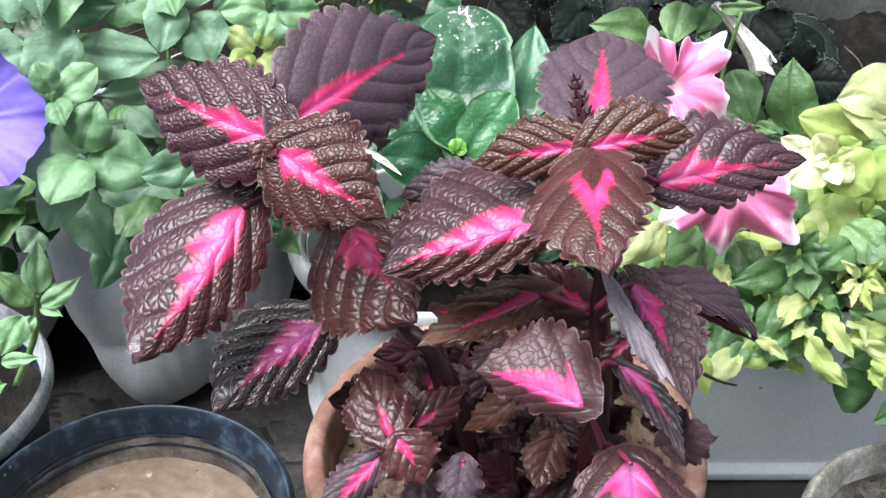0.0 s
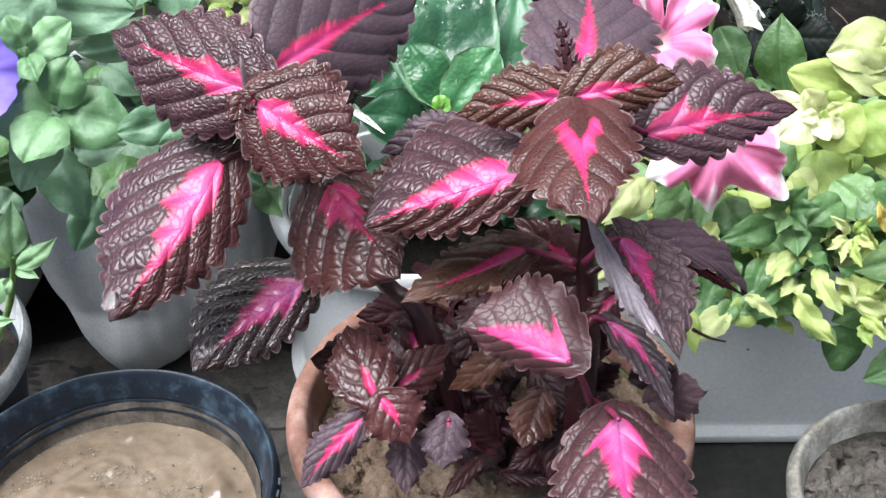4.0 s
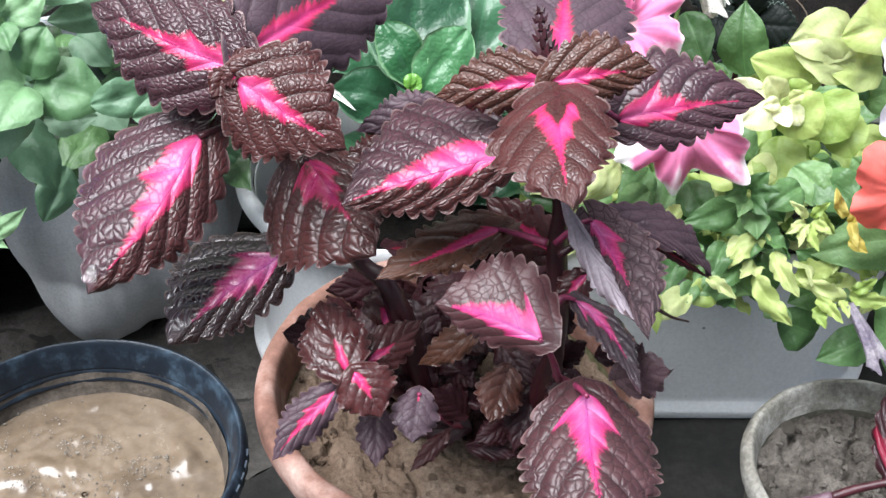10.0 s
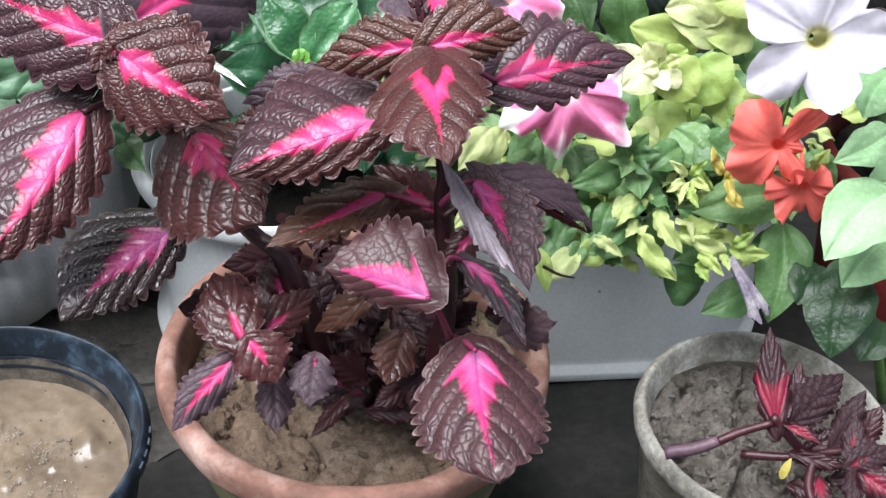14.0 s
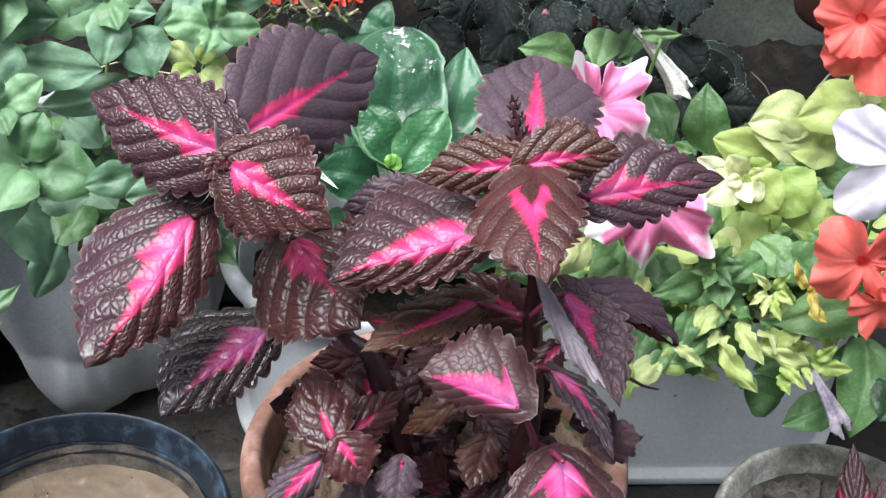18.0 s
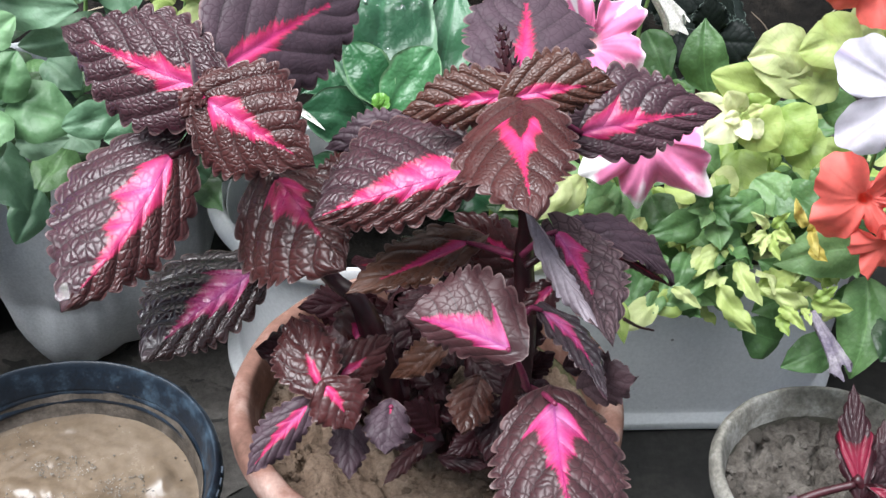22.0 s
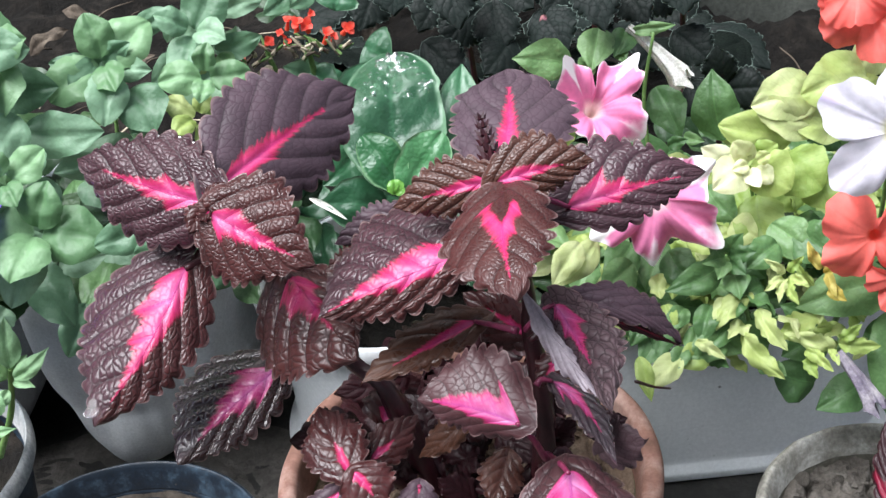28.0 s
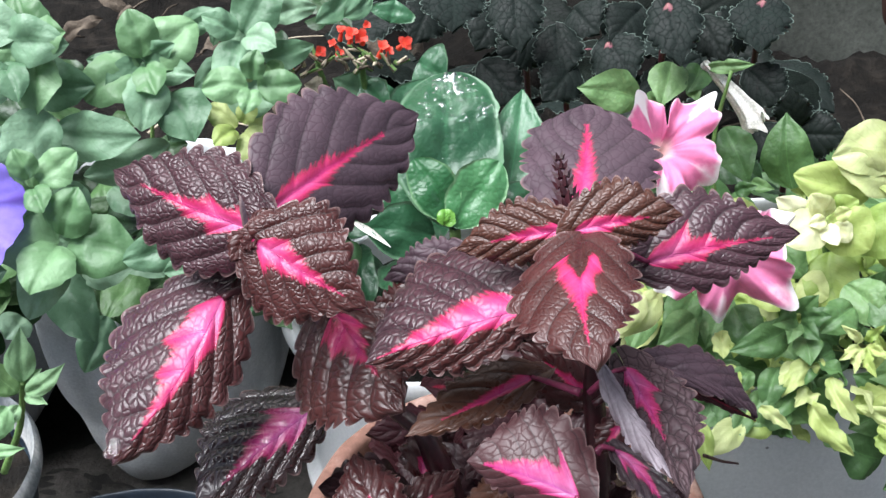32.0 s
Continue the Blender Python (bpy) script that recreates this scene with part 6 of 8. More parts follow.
plain_leaf(plant, (-0.2339, 0.7264, 0.4405), (-0.2151, 0.7109, 0.4389), (-0.426, -0.5904, 0.6856), 0.0054, 0.0054, GREY_GREEN, 9, 0.11, wave=0.07, blunt=0.56, wide=0.44)
plain_leaf(plant, (-0.2634, 0.649, 0.3981), (-0.2693, 0.6449, 0.4134), (0.6137, -0.7893, 0.0202), 0.0110, 0.0110, GREY_GREEN, 9, 0.11, wave=0.07, blunt=0.56, wide=0.44)
plain_leaf(plant, (-0.2439, 0.6385, 0.3825), (-0.259, 0.6356, 0.3997), (0.5158, -0.7952, 0.3188), 0.0103, 0.0103, GREY_GREEN, 9, 0.11, wave=0.07, blunt=0.56, wide=0.44)
plain_leaf(plant, (-0.2603, 0.6138, 0.3819), (-0.2379, 0.6094, 0.3966), (-0.3007, -0.9365, 0.1803), 0.0093, 0.0093, GREY_GREEN, 9, 0.11, wave=0.07, blunt=0.56, wide=0.44)
plain_leaf(plant, (-0.2737, 0.6177, 0.3166), (-0.2806, 0.6, 0.312), (0.5551, -0.4076, 0.725), 0.0113, 0.0113, GREY_GREEN, 9, 0.11, wave=0.07, blunt=0.56, wide=0.44)
plain_leaf(plant, (-0.2282, 0.6615, 0.3894), (-0.2469, 0.639, 0.3779), (0.4557, -0.6768, 0.5782), 0.0127, 0.0127, GREY_GREEN, 9, 0.11, wave=0.07, blunt=0.56, wide=0.44)
plain_leaf(plant, (-0.177, 0.7783, 0.4451), (-0.1457, 0.7757, 0.4623), (-0.182, -0.9658, 0.1846), 0.0098, 0.0098, GREY_GREEN, 9, 0.11, wave=0.07, blunt=0.56, wide=0.44)
plain_leaf(plant, (-0.1117, 0.7844, 0.4533), (-0.0776, 0.7767, 0.463), (-0.2877, -0.9142, 0.2855), 0.0098, 0.0098, GREY_GREEN, 9, 0.11, wave=0.07, blunt=0.56, wide=0.44)
plain_leaf(plant, (-0.1447, 0.757, 0.449), (-0.1492, 0.748, 0.4572), (0.7863, -0.583, -0.2046), 0.0064, 0.0064, GREY_GREEN, 9, 0.11, wave=0.07, blunt=0.56, wide=0.44)
plain_leaf(plant, (-0.1604, 0.7058, 0.4184), (-0.1733, 0.6846, 0.4087), (0.4712, -0.5882, 0.6573), 0.0115, 0.0115, GREY_GREEN, 9, 0.11, wave=0.07, blunt=0.56, wide=0.44)
plain_leaf(plant, (-0.2564, 0.72, 0.4848), (-0.2737, 0.713, 0.496), (0.5019, -0.8269, 0.2537), 0.0134, 0.0134, GREY_GREEN, 9, 0.11, wave=0.07, blunt=0.56, wide=0.44)
plain_leaf(plant, (-0.2455, 0.6553, 0.3538), (-0.2307, 0.6346, 0.3445), (-0.0083, -0.4139, 0.9103), 0.0115, 0.0115, GREY_GREEN, 9, 0.11, wave=0.07, blunt=0.56, wide=0.44)
plain_leaf(plant, (-0.226, 0.7087, 0.361), (-0.1994, 0.6869, 0.3501), (-0.1551, -0.5889, 0.7932), 0.0137, 0.0137, GREY_GREEN, 9, 0.11, wave=0.07, blunt=0.56, wide=0.44)
plain_leaf(plant, (-0.2112, 0.6859, 0.3274), (-0.1888, 0.6624, 0.3138), (-0.0583, -0.5389, 0.8403), 0.0145, 0.0145, GREY_GREEN, 9, 0.11, wave=0.07, blunt=0.56, wide=0.44)
plain_leaf(plant, (-0.2298, 0.6489, 0.2909), (-0.2429, 0.6176, 0.2664), (0.3422, -0.6643, 0.6645), 0.0135, 0.0135, GREY_GREEN, 9, 0.11, wave=0.07, blunt=0.56, wide=0.44)
plain_leaf(plant, (-0.2937, 0.6773, 0.4579), (-0.2564, 0.6699, 0.4679), (-0.2619, -0.9193, 0.2937), 0.0166, 0.0166, GREY_GREEN, 9, 0.11, wave=0.07, blunt=0.56, wide=0.44)
plain_leaf(plant, (-0.2913, 0.655, 0.425), (-0.2611, 0.648, 0.4358), (-0.3116, -0.9059, 0.2869), 0.0166, 0.0166, GREY_GREEN, 9, 0.11, wave=0.07, blunt=0.56, wide=0.44)
plain_leaf(plant, (-0.3011, 0.6064, 0.3537), (-0.2673, 0.6003, 0.3656), (-0.3022, -0.8586, 0.414), 0.0166, 0.0166, GREY_GREEN, 9, 0.11, wave=0.07, blunt=0.56, wide=0.44)
plain_leaf(plant, (-0.2851, 0.7015, 0.4934), (-0.2521, 0.6838, 0.4883), (-0.3057, -0.7409, 0.5981), 0.0166, 0.0166, GREY_GREEN, 9, 0.11, wave=0.07, blunt=0.56, wide=0.44)
plain_leaf(plant, (-0.1222, 0.5878, 0.3835), (-0.1607, 0.5755, 0.378), (0.1889, -0.8267, 0.53), 0.0123, 0.0123, GREY_GREEN, 9, 0.11, wave=0.06, blunt=0.56, wide=0.44)
plain_leaf(plant, (-0.0898, 0.5796, 0.3764), (-0.1225, 0.5746, 0.3821), (0.2173, -0.8254, 0.5211), 0.0109, 0.0109, GREY_GREEN, 9, 0.11, wave=0.06, blunt=0.56, wide=0.44)
plain_leaf(plant, (-0.0986, 0.566, 0.3559), (-0.1152, 0.5645, 0.3688), (0.3796, -0.838, 0.392), 0.0094, 0.0094, GREY_GREEN, 9, 0.11, wave=0.06, blunt=0.56, wide=0.44)
plain_leaf(plant, (-0.1528, 0.5943, 0.3883), (-0.1862, 0.5816, 0.383), (0.23, -0.8234, 0.5188), 0.0123, 0.0123, GREY_GREEN, 9, 0.11, wave=0.06, blunt=0.56, wide=0.44)
plain_leaf(plant, (-0.079, 0.5748, 0.3711), (-0.0701, 0.5748, 0.3898), (-0.1664, -0.9827, 0.0818), 0.0080, 0.0080, GREY_GREEN, 9, 0.11, wave=0.06, blunt=0.56, wide=0.44)
plain_leaf(plant, (-0.1181, 0.7271, 0.4404), (-0.1368, 0.7167, 0.4342), (0.3089, -0.8303, 0.4639), 0.0070, 0.0070, LIME, 8, 0.08)
plain_leaf(plant, (-0.1103, 0.7288, 0.4427), (-0.0985, 0.7158, 0.4324), (-0.1238, -0.6839, 0.719), 0.0093, 0.0093, MID_GREEN, 8, 0.08)
plain_leaf(plant, (-0.124, 0.7117, 0.4088), (-0.1047, 0.7086, 0.4041), (-0.0133, -0.8621, 0.5066), 0.0102, 0.0102, LIME, 8, 0.08, wave=0.06)
plain_leaf(plant, (-0.2488, 0.6307, 0.4066), (-0.2518, 0.6334, 0.4195), (0.406, -0.8706, 0.2781), 0.0033, 0.0033, PALE_GREEN, 14, 0.08, nu=9, half=3)
plain_leaf(plant, (-0.247, 0.6306, 0.4065), (-0.2423, 0.6336, 0.4198), (0.2388, -0.962, 0.1325), 0.0033, 0.0033, PALE_GREEN, 14, 0.08, nu=9, half=3)
plain_leaf(plant, (-0.246, 0.6296, 0.405), (-0.2343, 0.6308, 0.4155), (-0.045, -0.9865, 0.1573), 0.0029, 0.0029, PALE_GREEN, 14, 0.08, nu=9, half=3)
plain_leaf(plant, (-0.2488, 0.6297, 0.4051), (-0.2556, 0.6285, 0.4123), (0.499, -0.7985, 0.3368), 0.0029, 0.0029, PALE_GREEN, 14, 0.08, nu=9, half=3)
for spot, axis, size, seed, mat in (
        ((-0.250, 0.690, 0.474), (-0.1, -0.75, 0.65), 0.036, 1, SHOOT_GREEN),
        ((-0.189, 0.718, 0.449), (0.05, -0.70, 0.70), 0.042, 2, SHOOT_GREEN),
        ((-0.126, 0.738, 0.458), (0.1, -0.70, 0.70), 0.038, 3, GREY_GREEN),
        ((-0.114, 0.690, 0.444), (0.1, -0.75, 0.60), 0.028, 4, SHOOT_GREEN),
        ((-0.128, 0.700, 0.408), (0.0, -0.70, 0.70), 0.026, 7, LIME),
        ((-0.225, 0.597, 0.388), (0.05, -0.70, 0.70), 0.046, 5, SHOOT_GREEN),
        ((-0.240, 0.612, 0.420), (0.0, -0.75, 0.65), 0.027, 6, SHOOT_GREEN)):
    shoot(plant, spot, axis, size, seed, mat)
tube("stem", [(-0.2, 0.7529, 0.4347), (-0.2049, 0.7529, 0.3724), (-0.2237, 0.7383, 0.2978), (-0.2412, 0.7363, 0.2239)], 0.0013, 0.002, STEM_GREEN, plant)
tube("stem", [(-0.2578, 0.6533, 0.351), (-0.2639, 0.6743, 0.2931), (-0.2749, 0.7137, 0.2088)], 0.0013, 0.002, STEM_GREEN, plant)
tube("stem", [(-0.1257, 0.7651, 0.4252), (-0.136, 0.7609, 0.3656), (-0.161, 0.7459, 0.2905)], 0.0013, 0.002, STEM_GREEN, plant)
tube("stem", [(-0.2708, 0.7155, 0.4427), (-0.2893, 0.7252, 0.386), (-0.2982, 0.7226, 0.3111)], 0.0013, 0.002, STEM_GREEN, plant)
tube("stem", [(-0.1293, 0.8035, 0.446), (-0.1282, 0.7847, 0.4185)], 0.0013, 0.002, STEM_GREEN, plant)
PURPLE = (-0.2869, 0.5826, 0.4206)
petunia(plant, PURPLE, (0.35, -0.62, 0.62), (0.2, 0.5, 1), 0.047, PURPLE_PETAL, pattern="veins", ruffle=0.09, cut=0.2, cup=0.2, label="violet-blue petunia with darker veins")

plant = thing("kalanchoe_plant", (0.02, 0.80, 0.16), "kalanchoe with thick glossy wet leaves and small orange-red flowers", "kalanchoe plant")


def orange_flower(parent, c, size):
    """A small four-petalled flower on a short tube."""
    c = Vector(c)
    r = rnd("orange", *[round(v, 3) for v in c])
    n = Vector((r.uniform(-0.5, 0.5), r.uniform(-0.9, -0.1), r.uniform(0.5, 1))).normalized()
    s = n.cross(Vector((0.3, 1, 0.2))).normalized()
    u = s.cross(n)
    R = 0.0074 * size
    verts, faces, pale, throat = [], [], [], []
    for k in range(4):
        a = k * math.pi / 2 + r.random() * 0.5
        d = s * math.cos(a) + u * math.sin(a)
        e = n.cross(d)
        up = r.uniform(0.35, 1.1)
        q = len(verts)
        for i in range(5):
            t = i / 4
            w = R * 0.42 * math.sin(math.pi * (0.12 + 0.86 * t)) ** 0.8
            for j in (-1, 0, 1):
                verts.append(c + d * (R * t * (0.95 - 0.25 * up)) + e * (w * j) + n * (R * (up * t - 0.35 * t * t) + abs(j) * R * 0.12))
                pale.append(0.32 + 0.3 * t)
                throat.append(max(0, 0.6 - t * 2))
        faces += [tuple(q + x for x in f) for f in grid_faces(5, 3)]
    q = len(verts)
    for i in range(4):
        t = i / 3
        for k in range(7):
            a = 2 * math.pi * k / 7
            verts.append(c - n * (R * 1.5 * t) + (s * math.cos(a) + u * math.sin(a)) * R * (0.16 + 0.16 * t))
            pale.append(0.3)
            throat.append(t * 0.7)
    faces += [tuple(q + x for x in f) for f in grid_faces(4, 7, True)]
    return link_mesh("flower", verts, faces, ORANGE_PETAL, parent, "orange-red four-petalled flower", floats={"pale": pale, "throat": throat})


def dry_bud(parent, c):
    c = Vector(c)
    r = rnd("bud", *[round(v, 3) for v in c])
    d = Vector((r.uniform(-1, 1), r.uniform(-1, 0.2), r.uniform(0.2, 1))).normalized()
    for k in range(3):
        e = (d + Vector((r.uniform(-1, 1), r.uniform(-1, 1), r.uniform(-1, 1))) * 0.6).normalized()
        tube("bud", [c - d * 0.006, c, c + e * 0.006, c + e * 0.011], 0.0021, 0.0007, (STEM_GREEN, DRY_LEAF, BROWN_LITTER)[k], parent, n=6)


leaf_fill(plant, 26, 2, (-0.10, 0.12), (0.76, 0.90), (0.19, 0.31), (0.045, 0.070), KALANCHOE, blunt=0.6, wide=0.5)
plain_leaf(plant, (0.0154, 0.662, 0.3466), (0.017, 0.7604, 0.4167), (-0.0003, -0.5799, 0.8147), 0.0388, 0.0388, KALANCHOE, 4, 0.11, wide=0.52, blunt=0.52, thick=0.003, nu=40, half=9)
plain_leaf(plant, (0.0129, 0.6606, 0.3554), (-0.011, 0.6819, 0.3905), (0.0096, -0.8523, 0.523), 0.0162, 0.0162, KALANCHOE_YOUNG, 8, 0.06, thick=0.002, blunt=0.55, wide=0.5)
plain_leaf(plant, (0.0142, 0.6576, 0.3509), (0.0469, 0.6821, 0.3866), (0.0092, -0.8284, 0.5601), 0.0185, 0.0185, KALANCHOE_YOUNG, 8, 0.06, thick=0.002, blunt=0.55, wide=0.5)
plain_leaf(plant, (0.0095, 0.6505, 0.3570), (0.0095, 0.6560, 0.3665), (0.0065, -0.8861, 0.4635), 0.0062, 0.0062, BUD_GREEN, 6, 0.12, thick=0.002, blunt=0.45, wide=0.5, teeth=5)
plain_leaf(plant, (0.0090, 0.6500, 0.3575), (0.0150, 0.6530, 0.3625), (0.1, -0.85, 0.5), 0.0040, 0.0040, BUD_GREEN, 6, 0.12, thick=0.0015, blunt=0.5, wide=0.5)
plain_leaf(plant, (0.0544, 0.703, 0.3496), (0.0677, 0.7575, 0.4029), (-0.0114, -0.6981, 0.7159), 0.0212, 0.0212, KALANCHOE, 6, 0.06, thick=0.003)
plain_leaf(plant, (0.0014, 0.6772, 0.3301), (-0.049, 0.6728, 0.3419), (0.1947, -0.8317, 0.52), 0.0214, 0.0214, KALANCHOE, 6, 0.06, thick=0.003)
plain_leaf(plant, (-0.0176, 0.7215, 0.3599), (-0.0458, 0.6932, 0.3452), (0.3098, -0.6624, 0.6821), 0.0162, 0.0162, KALANCHOE, 6, 0.06, thick=0.003)
plain_leaf(plant, (0.045, 0.677, 0.3381), (0.0786, 0.7049, 0.3522), (0.2483, -0.6569, 0.7119), 0.0184, 0.0184, KALANCHOE, 6, 0.06, thick=0.003)
plain_leaf(plant, (-0.026, 0.7944, 0.3872), (-0.052, 0.7782, 0.3725), (0.2055, -0.8172, 0.5384), 0.0172, 0.0172, KALANCHOE, 6, 0.06, thick=0.003)
plain_leaf(plant, (-0.0087, 0.8293, 0.3939), (0.0129, 0.8125, 0.3866), (-0.36, -0.7181, 0.5956), 0.0212, 0.0212, KALANCHOE, 6, 0.06, thick=0.003)
plain_leaf(plant, (-0.0299, 0.847, 0.42), (-0.0249, 0.8568, 0.4345), (0.0976, -0.8374, 0.5378), 0.0178, 0.0178, KALANCHOE, 6, 0.06, thick=0.003)
plain_leaf(plant, (-0.0265, 0.7755, 0.3683), (-0.0001, 0.8035, 0.3914), (0.2223, -0.7372, 0.6381), 0.0173, 0.0173, KALANCHOE, 6, 0.06, thick=0.003)
plain_leaf(plant, (-0.0423, 0.7787, 0.3908), (-0.0704, 0.777, 0.4065), (0.2482, -0.9035, 0.3494), 0.0143, 0.0143, GREY_GREEN, 6, 0.06, thick=0.003)
plain_leaf(plant, (-0.0501, 0.7789, 0.4002), (-0.0294, 0.7648, 0.3881), (-0.1754, -0.7762, 0.6056), 0.0143, 0.0143, KALANCHOE, 6, 0.06, thick=0.003)
plain_leaf(plant, (-0.0779, 0.7633, 0.4042), (-0.0888, 0.7567, 0.4123), (0.6004, -0.7816, 0.1692), 0.0090, 0.0090, DRY_LEAF, 6, 0.06)
plain_leaf(plant, (-0.0827, 0.81, 0.4373), (-0.0584, 0.8406, 0.4466), (0.5255, -0.5987, 0.6045), 0.0086, 0.0086, GREY_GREEN, 6, 0.06)
plain_leaf(plant, (-0.0615, 0.8121, 0.4402), (-0.0412, 0.8404, 0.4461), (0.5718, -0.5391, 0.6184), 0.0086, 0.0086, GREY_GREEN, 6, 0.06)
tube("stem", [(0.0154, 0.6678, 0.3428), (0.0168, 0.6823, 0.3018), (0.0181, 0.7014, 0.2409)], 0.004, 0.005, STEM_GREEN, plant)
tube("stem", [(-0.0481, 0.7699, 0.4225), (-0.0465, 0.7787, 0.391), (-0.0329, 0.7738, 0.3302)], 0.002, 0.003, STEM_GREEN, plant)
tube("stem", [(-0.0813, 0.7749, 0.4213), (-0.0689, 0.7808, 0.3765), (-0.0333, 0.7664, 0.3193)], 0.002, 0.003, STEM_GREEN, plant)
# White sliver that stands for the glare along a leaf's edge.
plain_leaf(plant, (-0.0561, 0.6775, 0.3453), (-0.0289, 0.6612, 0.3335), (-0.1498, -0.7319, 0.6648), 0.0024, 0.0024, WILTED_WHITE, 14, 0.02, nu=9, half=3)
orange_flower(plant, (-0.0543, 0.7745, 0.4417), 1)
orange_flower(plant, (-0.0472, 0.7753, 0.4394), 1)
orange_flower(plant, (-0.0614, 0.7799, 0.4427), 0.8)
orange_flower(plant, (-0.077, 0.7651, 0.4336), 0.8)
orange_flower(plant, (-0.0328, 0.7706, 0.4322), 0.9)
orange_flower(plant, (-0.0283, 0.7738, 0.428), 0.7)
orange_flower(plant, (-0.0169, 0.7722, 0.4345), 1)
orange_flower(plant, (-0.0643, 0.7743, 0.4273), 0.7)
orange_flower(plant, (-0.0679, 0.7756, 0.4347), 0.6)
orange_flower(plant, (-0.1028, 0.7798, 0.4252), 0.8)
orange_flower(plant, (-0.0957, 0.782, 0.4284), 0.7)
orange_flower(plant, (-0.1006, 0.7779, 0.417), 0.6)
orange_flower(plant, (-0.0444, 0.7893, 0.442), 0.6)
dry_bud(plant, (-0.0478, 0.7745, 0.4293))
dry_bud(plant, (-0.0417, 0.7703, 0.4265))
dry_bud(plant, (-0.0378, 0.7675, 0.4224))
dry_bud(plant, (-0.0449, 0.768, 0.4197))
dry_bud(plant, (-0.0541, 0.7711, 0.4244))
dry_bud(plant, (-0.0605, 0.7705, 0.4218))
dry_bud(plant, (-0.0504, 0.7681, 0.4181))
dry_bud(plant, (-0.0277, 0.7685, 0.4202))
dry_bud(plant, (-0.0216, 0.77, 0.4206))
dry_bud(plant, (-0.0725, 0.7697, 0.4243))
dry_bud(plant, (-0.0808, 0.7724, 0.4247))
dry_bud(plant, (-0.0919, 0.7769, 0.4208))
dry_bud(plant, (-0.0987, 0.7751, 0.4129))
dry_bud(plant, (-0.088, 0.7727, 0.4145))
DROP_FRAME = ((0.0154, 0.662, 0.3466), (0.0169, 0.7512, 0.421))


def droplets(parent, frame_pts, wide, count, seed):
    """Rain drops that sit on the upper half of the big leaf."""
    a, b = Vector(frame_pts[0]), Vector(frame_pts[1])
    d = b - a
    n = Vector((0.02, -0.80, 0.60))
    n = (n - d.normalized() * n.dot(d.normalized())).normalized()
    s = n.cross(d.normalized())
    r = rnd("drops", seed)
    for k in range(count):
        u, v = (r.uniform(0.62, 0.97), r.uniform(-0.75, 0.75)) if k < count * 0.8 else (r.uniform(0.2, 0.95), r.uniform(-0.85, 0.85))
        rad = r.uniform(0.0007, 0.0023) if u > 0.6 else r.uniform(0.0005, 0.0014)
        sh = min(1, (1 - u) * 3.2) ** 0.5
        c = a + d * u + s * (v * wide * sh) + n * (0.0133 * 4 * u * (1 - u) + 0.0020)
        verts = []
        st = r.uniform(0.7, 1.5)
        for i in range(5):
            t = i / 4 * math.pi / 2
            for j in range(10):
                an = 2 * math.pi * j / 10
                verts.append(c + (s * math.cos(an) + d.normalized() * math.sin(an) * st) * rad * math.cos(t) + n * rad * 0.4 * math.sin(t))
        link_mesh("water_drop", verts, grid_faces(5, 10, True), WATER_DROP, parent)


droplets(plant, DROP_FRAME, 0.034, 90, 3)

plant = thing("dark_coleus_plant", (0.15, 1.02, 0.14), "nearly black coleus with pale scalloped leaf edges in the bed", "coleus plant")
leaf_fill(plant, 95, 3, (-0.10, 0.38), (0.97, 1.50), lambda y: (0.17, 0.34 + 0.05 * math.sin(y * 9)), (0.045, 0.085), BLACK_COLEUS, maker=dark_leaf)
coleus_leaf(plant, (0.0195, 0.8529, 0.446), (0.0183, 0.8213, 0.4209), (0.0071, -0.6226, 0.7825), 0.0255, 0.0255, 9, 0.1, (0.16, 0.22), 0.91, relief=0.4, wide=0.42, teeth=10, material=BLACK_COLEUS)
coleus_leaf(plant, (0.0683, 0.8511, 0.4428), (0.0703, 0.8119, 0.4066), (-0.0895, -0.6793, 0.7284), 0.0228, 0.0228, 9, 0.1, (0.16, 0.22), 0.79, relief=0.4, wide=0.42, teeth=10, material=BLACK_COLEUS)
coleus_leaf(plant, (0.1022, 0.8604, 0.4028), (0.1028, 0.8253, 0.3725), (-0.1167, -0.6499, 0.751), 0.0209, 0.0209, 9, 0.1, (0.0, 0.0), 0.6699999999999999, relief=0.4, wide=0.42, teeth=10, material=BLACK_COLEUS)
coleus_leaf(plant, (0.1665, 0.7533, 0.467), (0.1715, 0.7176, 0.4356), (-0.2621, -0.6565, 0.7074), 0.0203, 0.0203, 9, 0.1, (0.16, 0.22), 0.79, relief=0.4, wide=0.42, teeth=10, material=BLACK_COLEUS)
coleus_leaf(plant, (0.1964, 0.7689, 0.445), (0.2085, 0.7419, 0.4265), (-0.4031, -0.6336, 0.6603), 0.0161, 0.0161, 9, 0.1, (0.0, 0.0), 0.55, relief=0.4, wide=0.42, teeth=10, material=BLACK_COLEUS)
coleus_leaf(plant, (0.2591, 0.8438, 0.4301), (0.2522, 0.8095, 0.401), (-0.226, -0.6032, 0.7649), 0.0246, 0.0246, 9, 0.1, (0.16, 0.22), 0.87, relief=0.4, wide=0.42, teeth=10, material=BLACK_COLEUS)
coleus_leaf(plant, (0.1425, 0.8548, 0.3941), (0.1598, 0.8246, 0.3709), (-0.3188, -0.686, 0.6541), 0.0236, 0.0236, 9, 0.1, (0.16, 0.22), 0.79, relief=0.4, wide=0.42, teeth=10, material=BLACK_COLEUS)
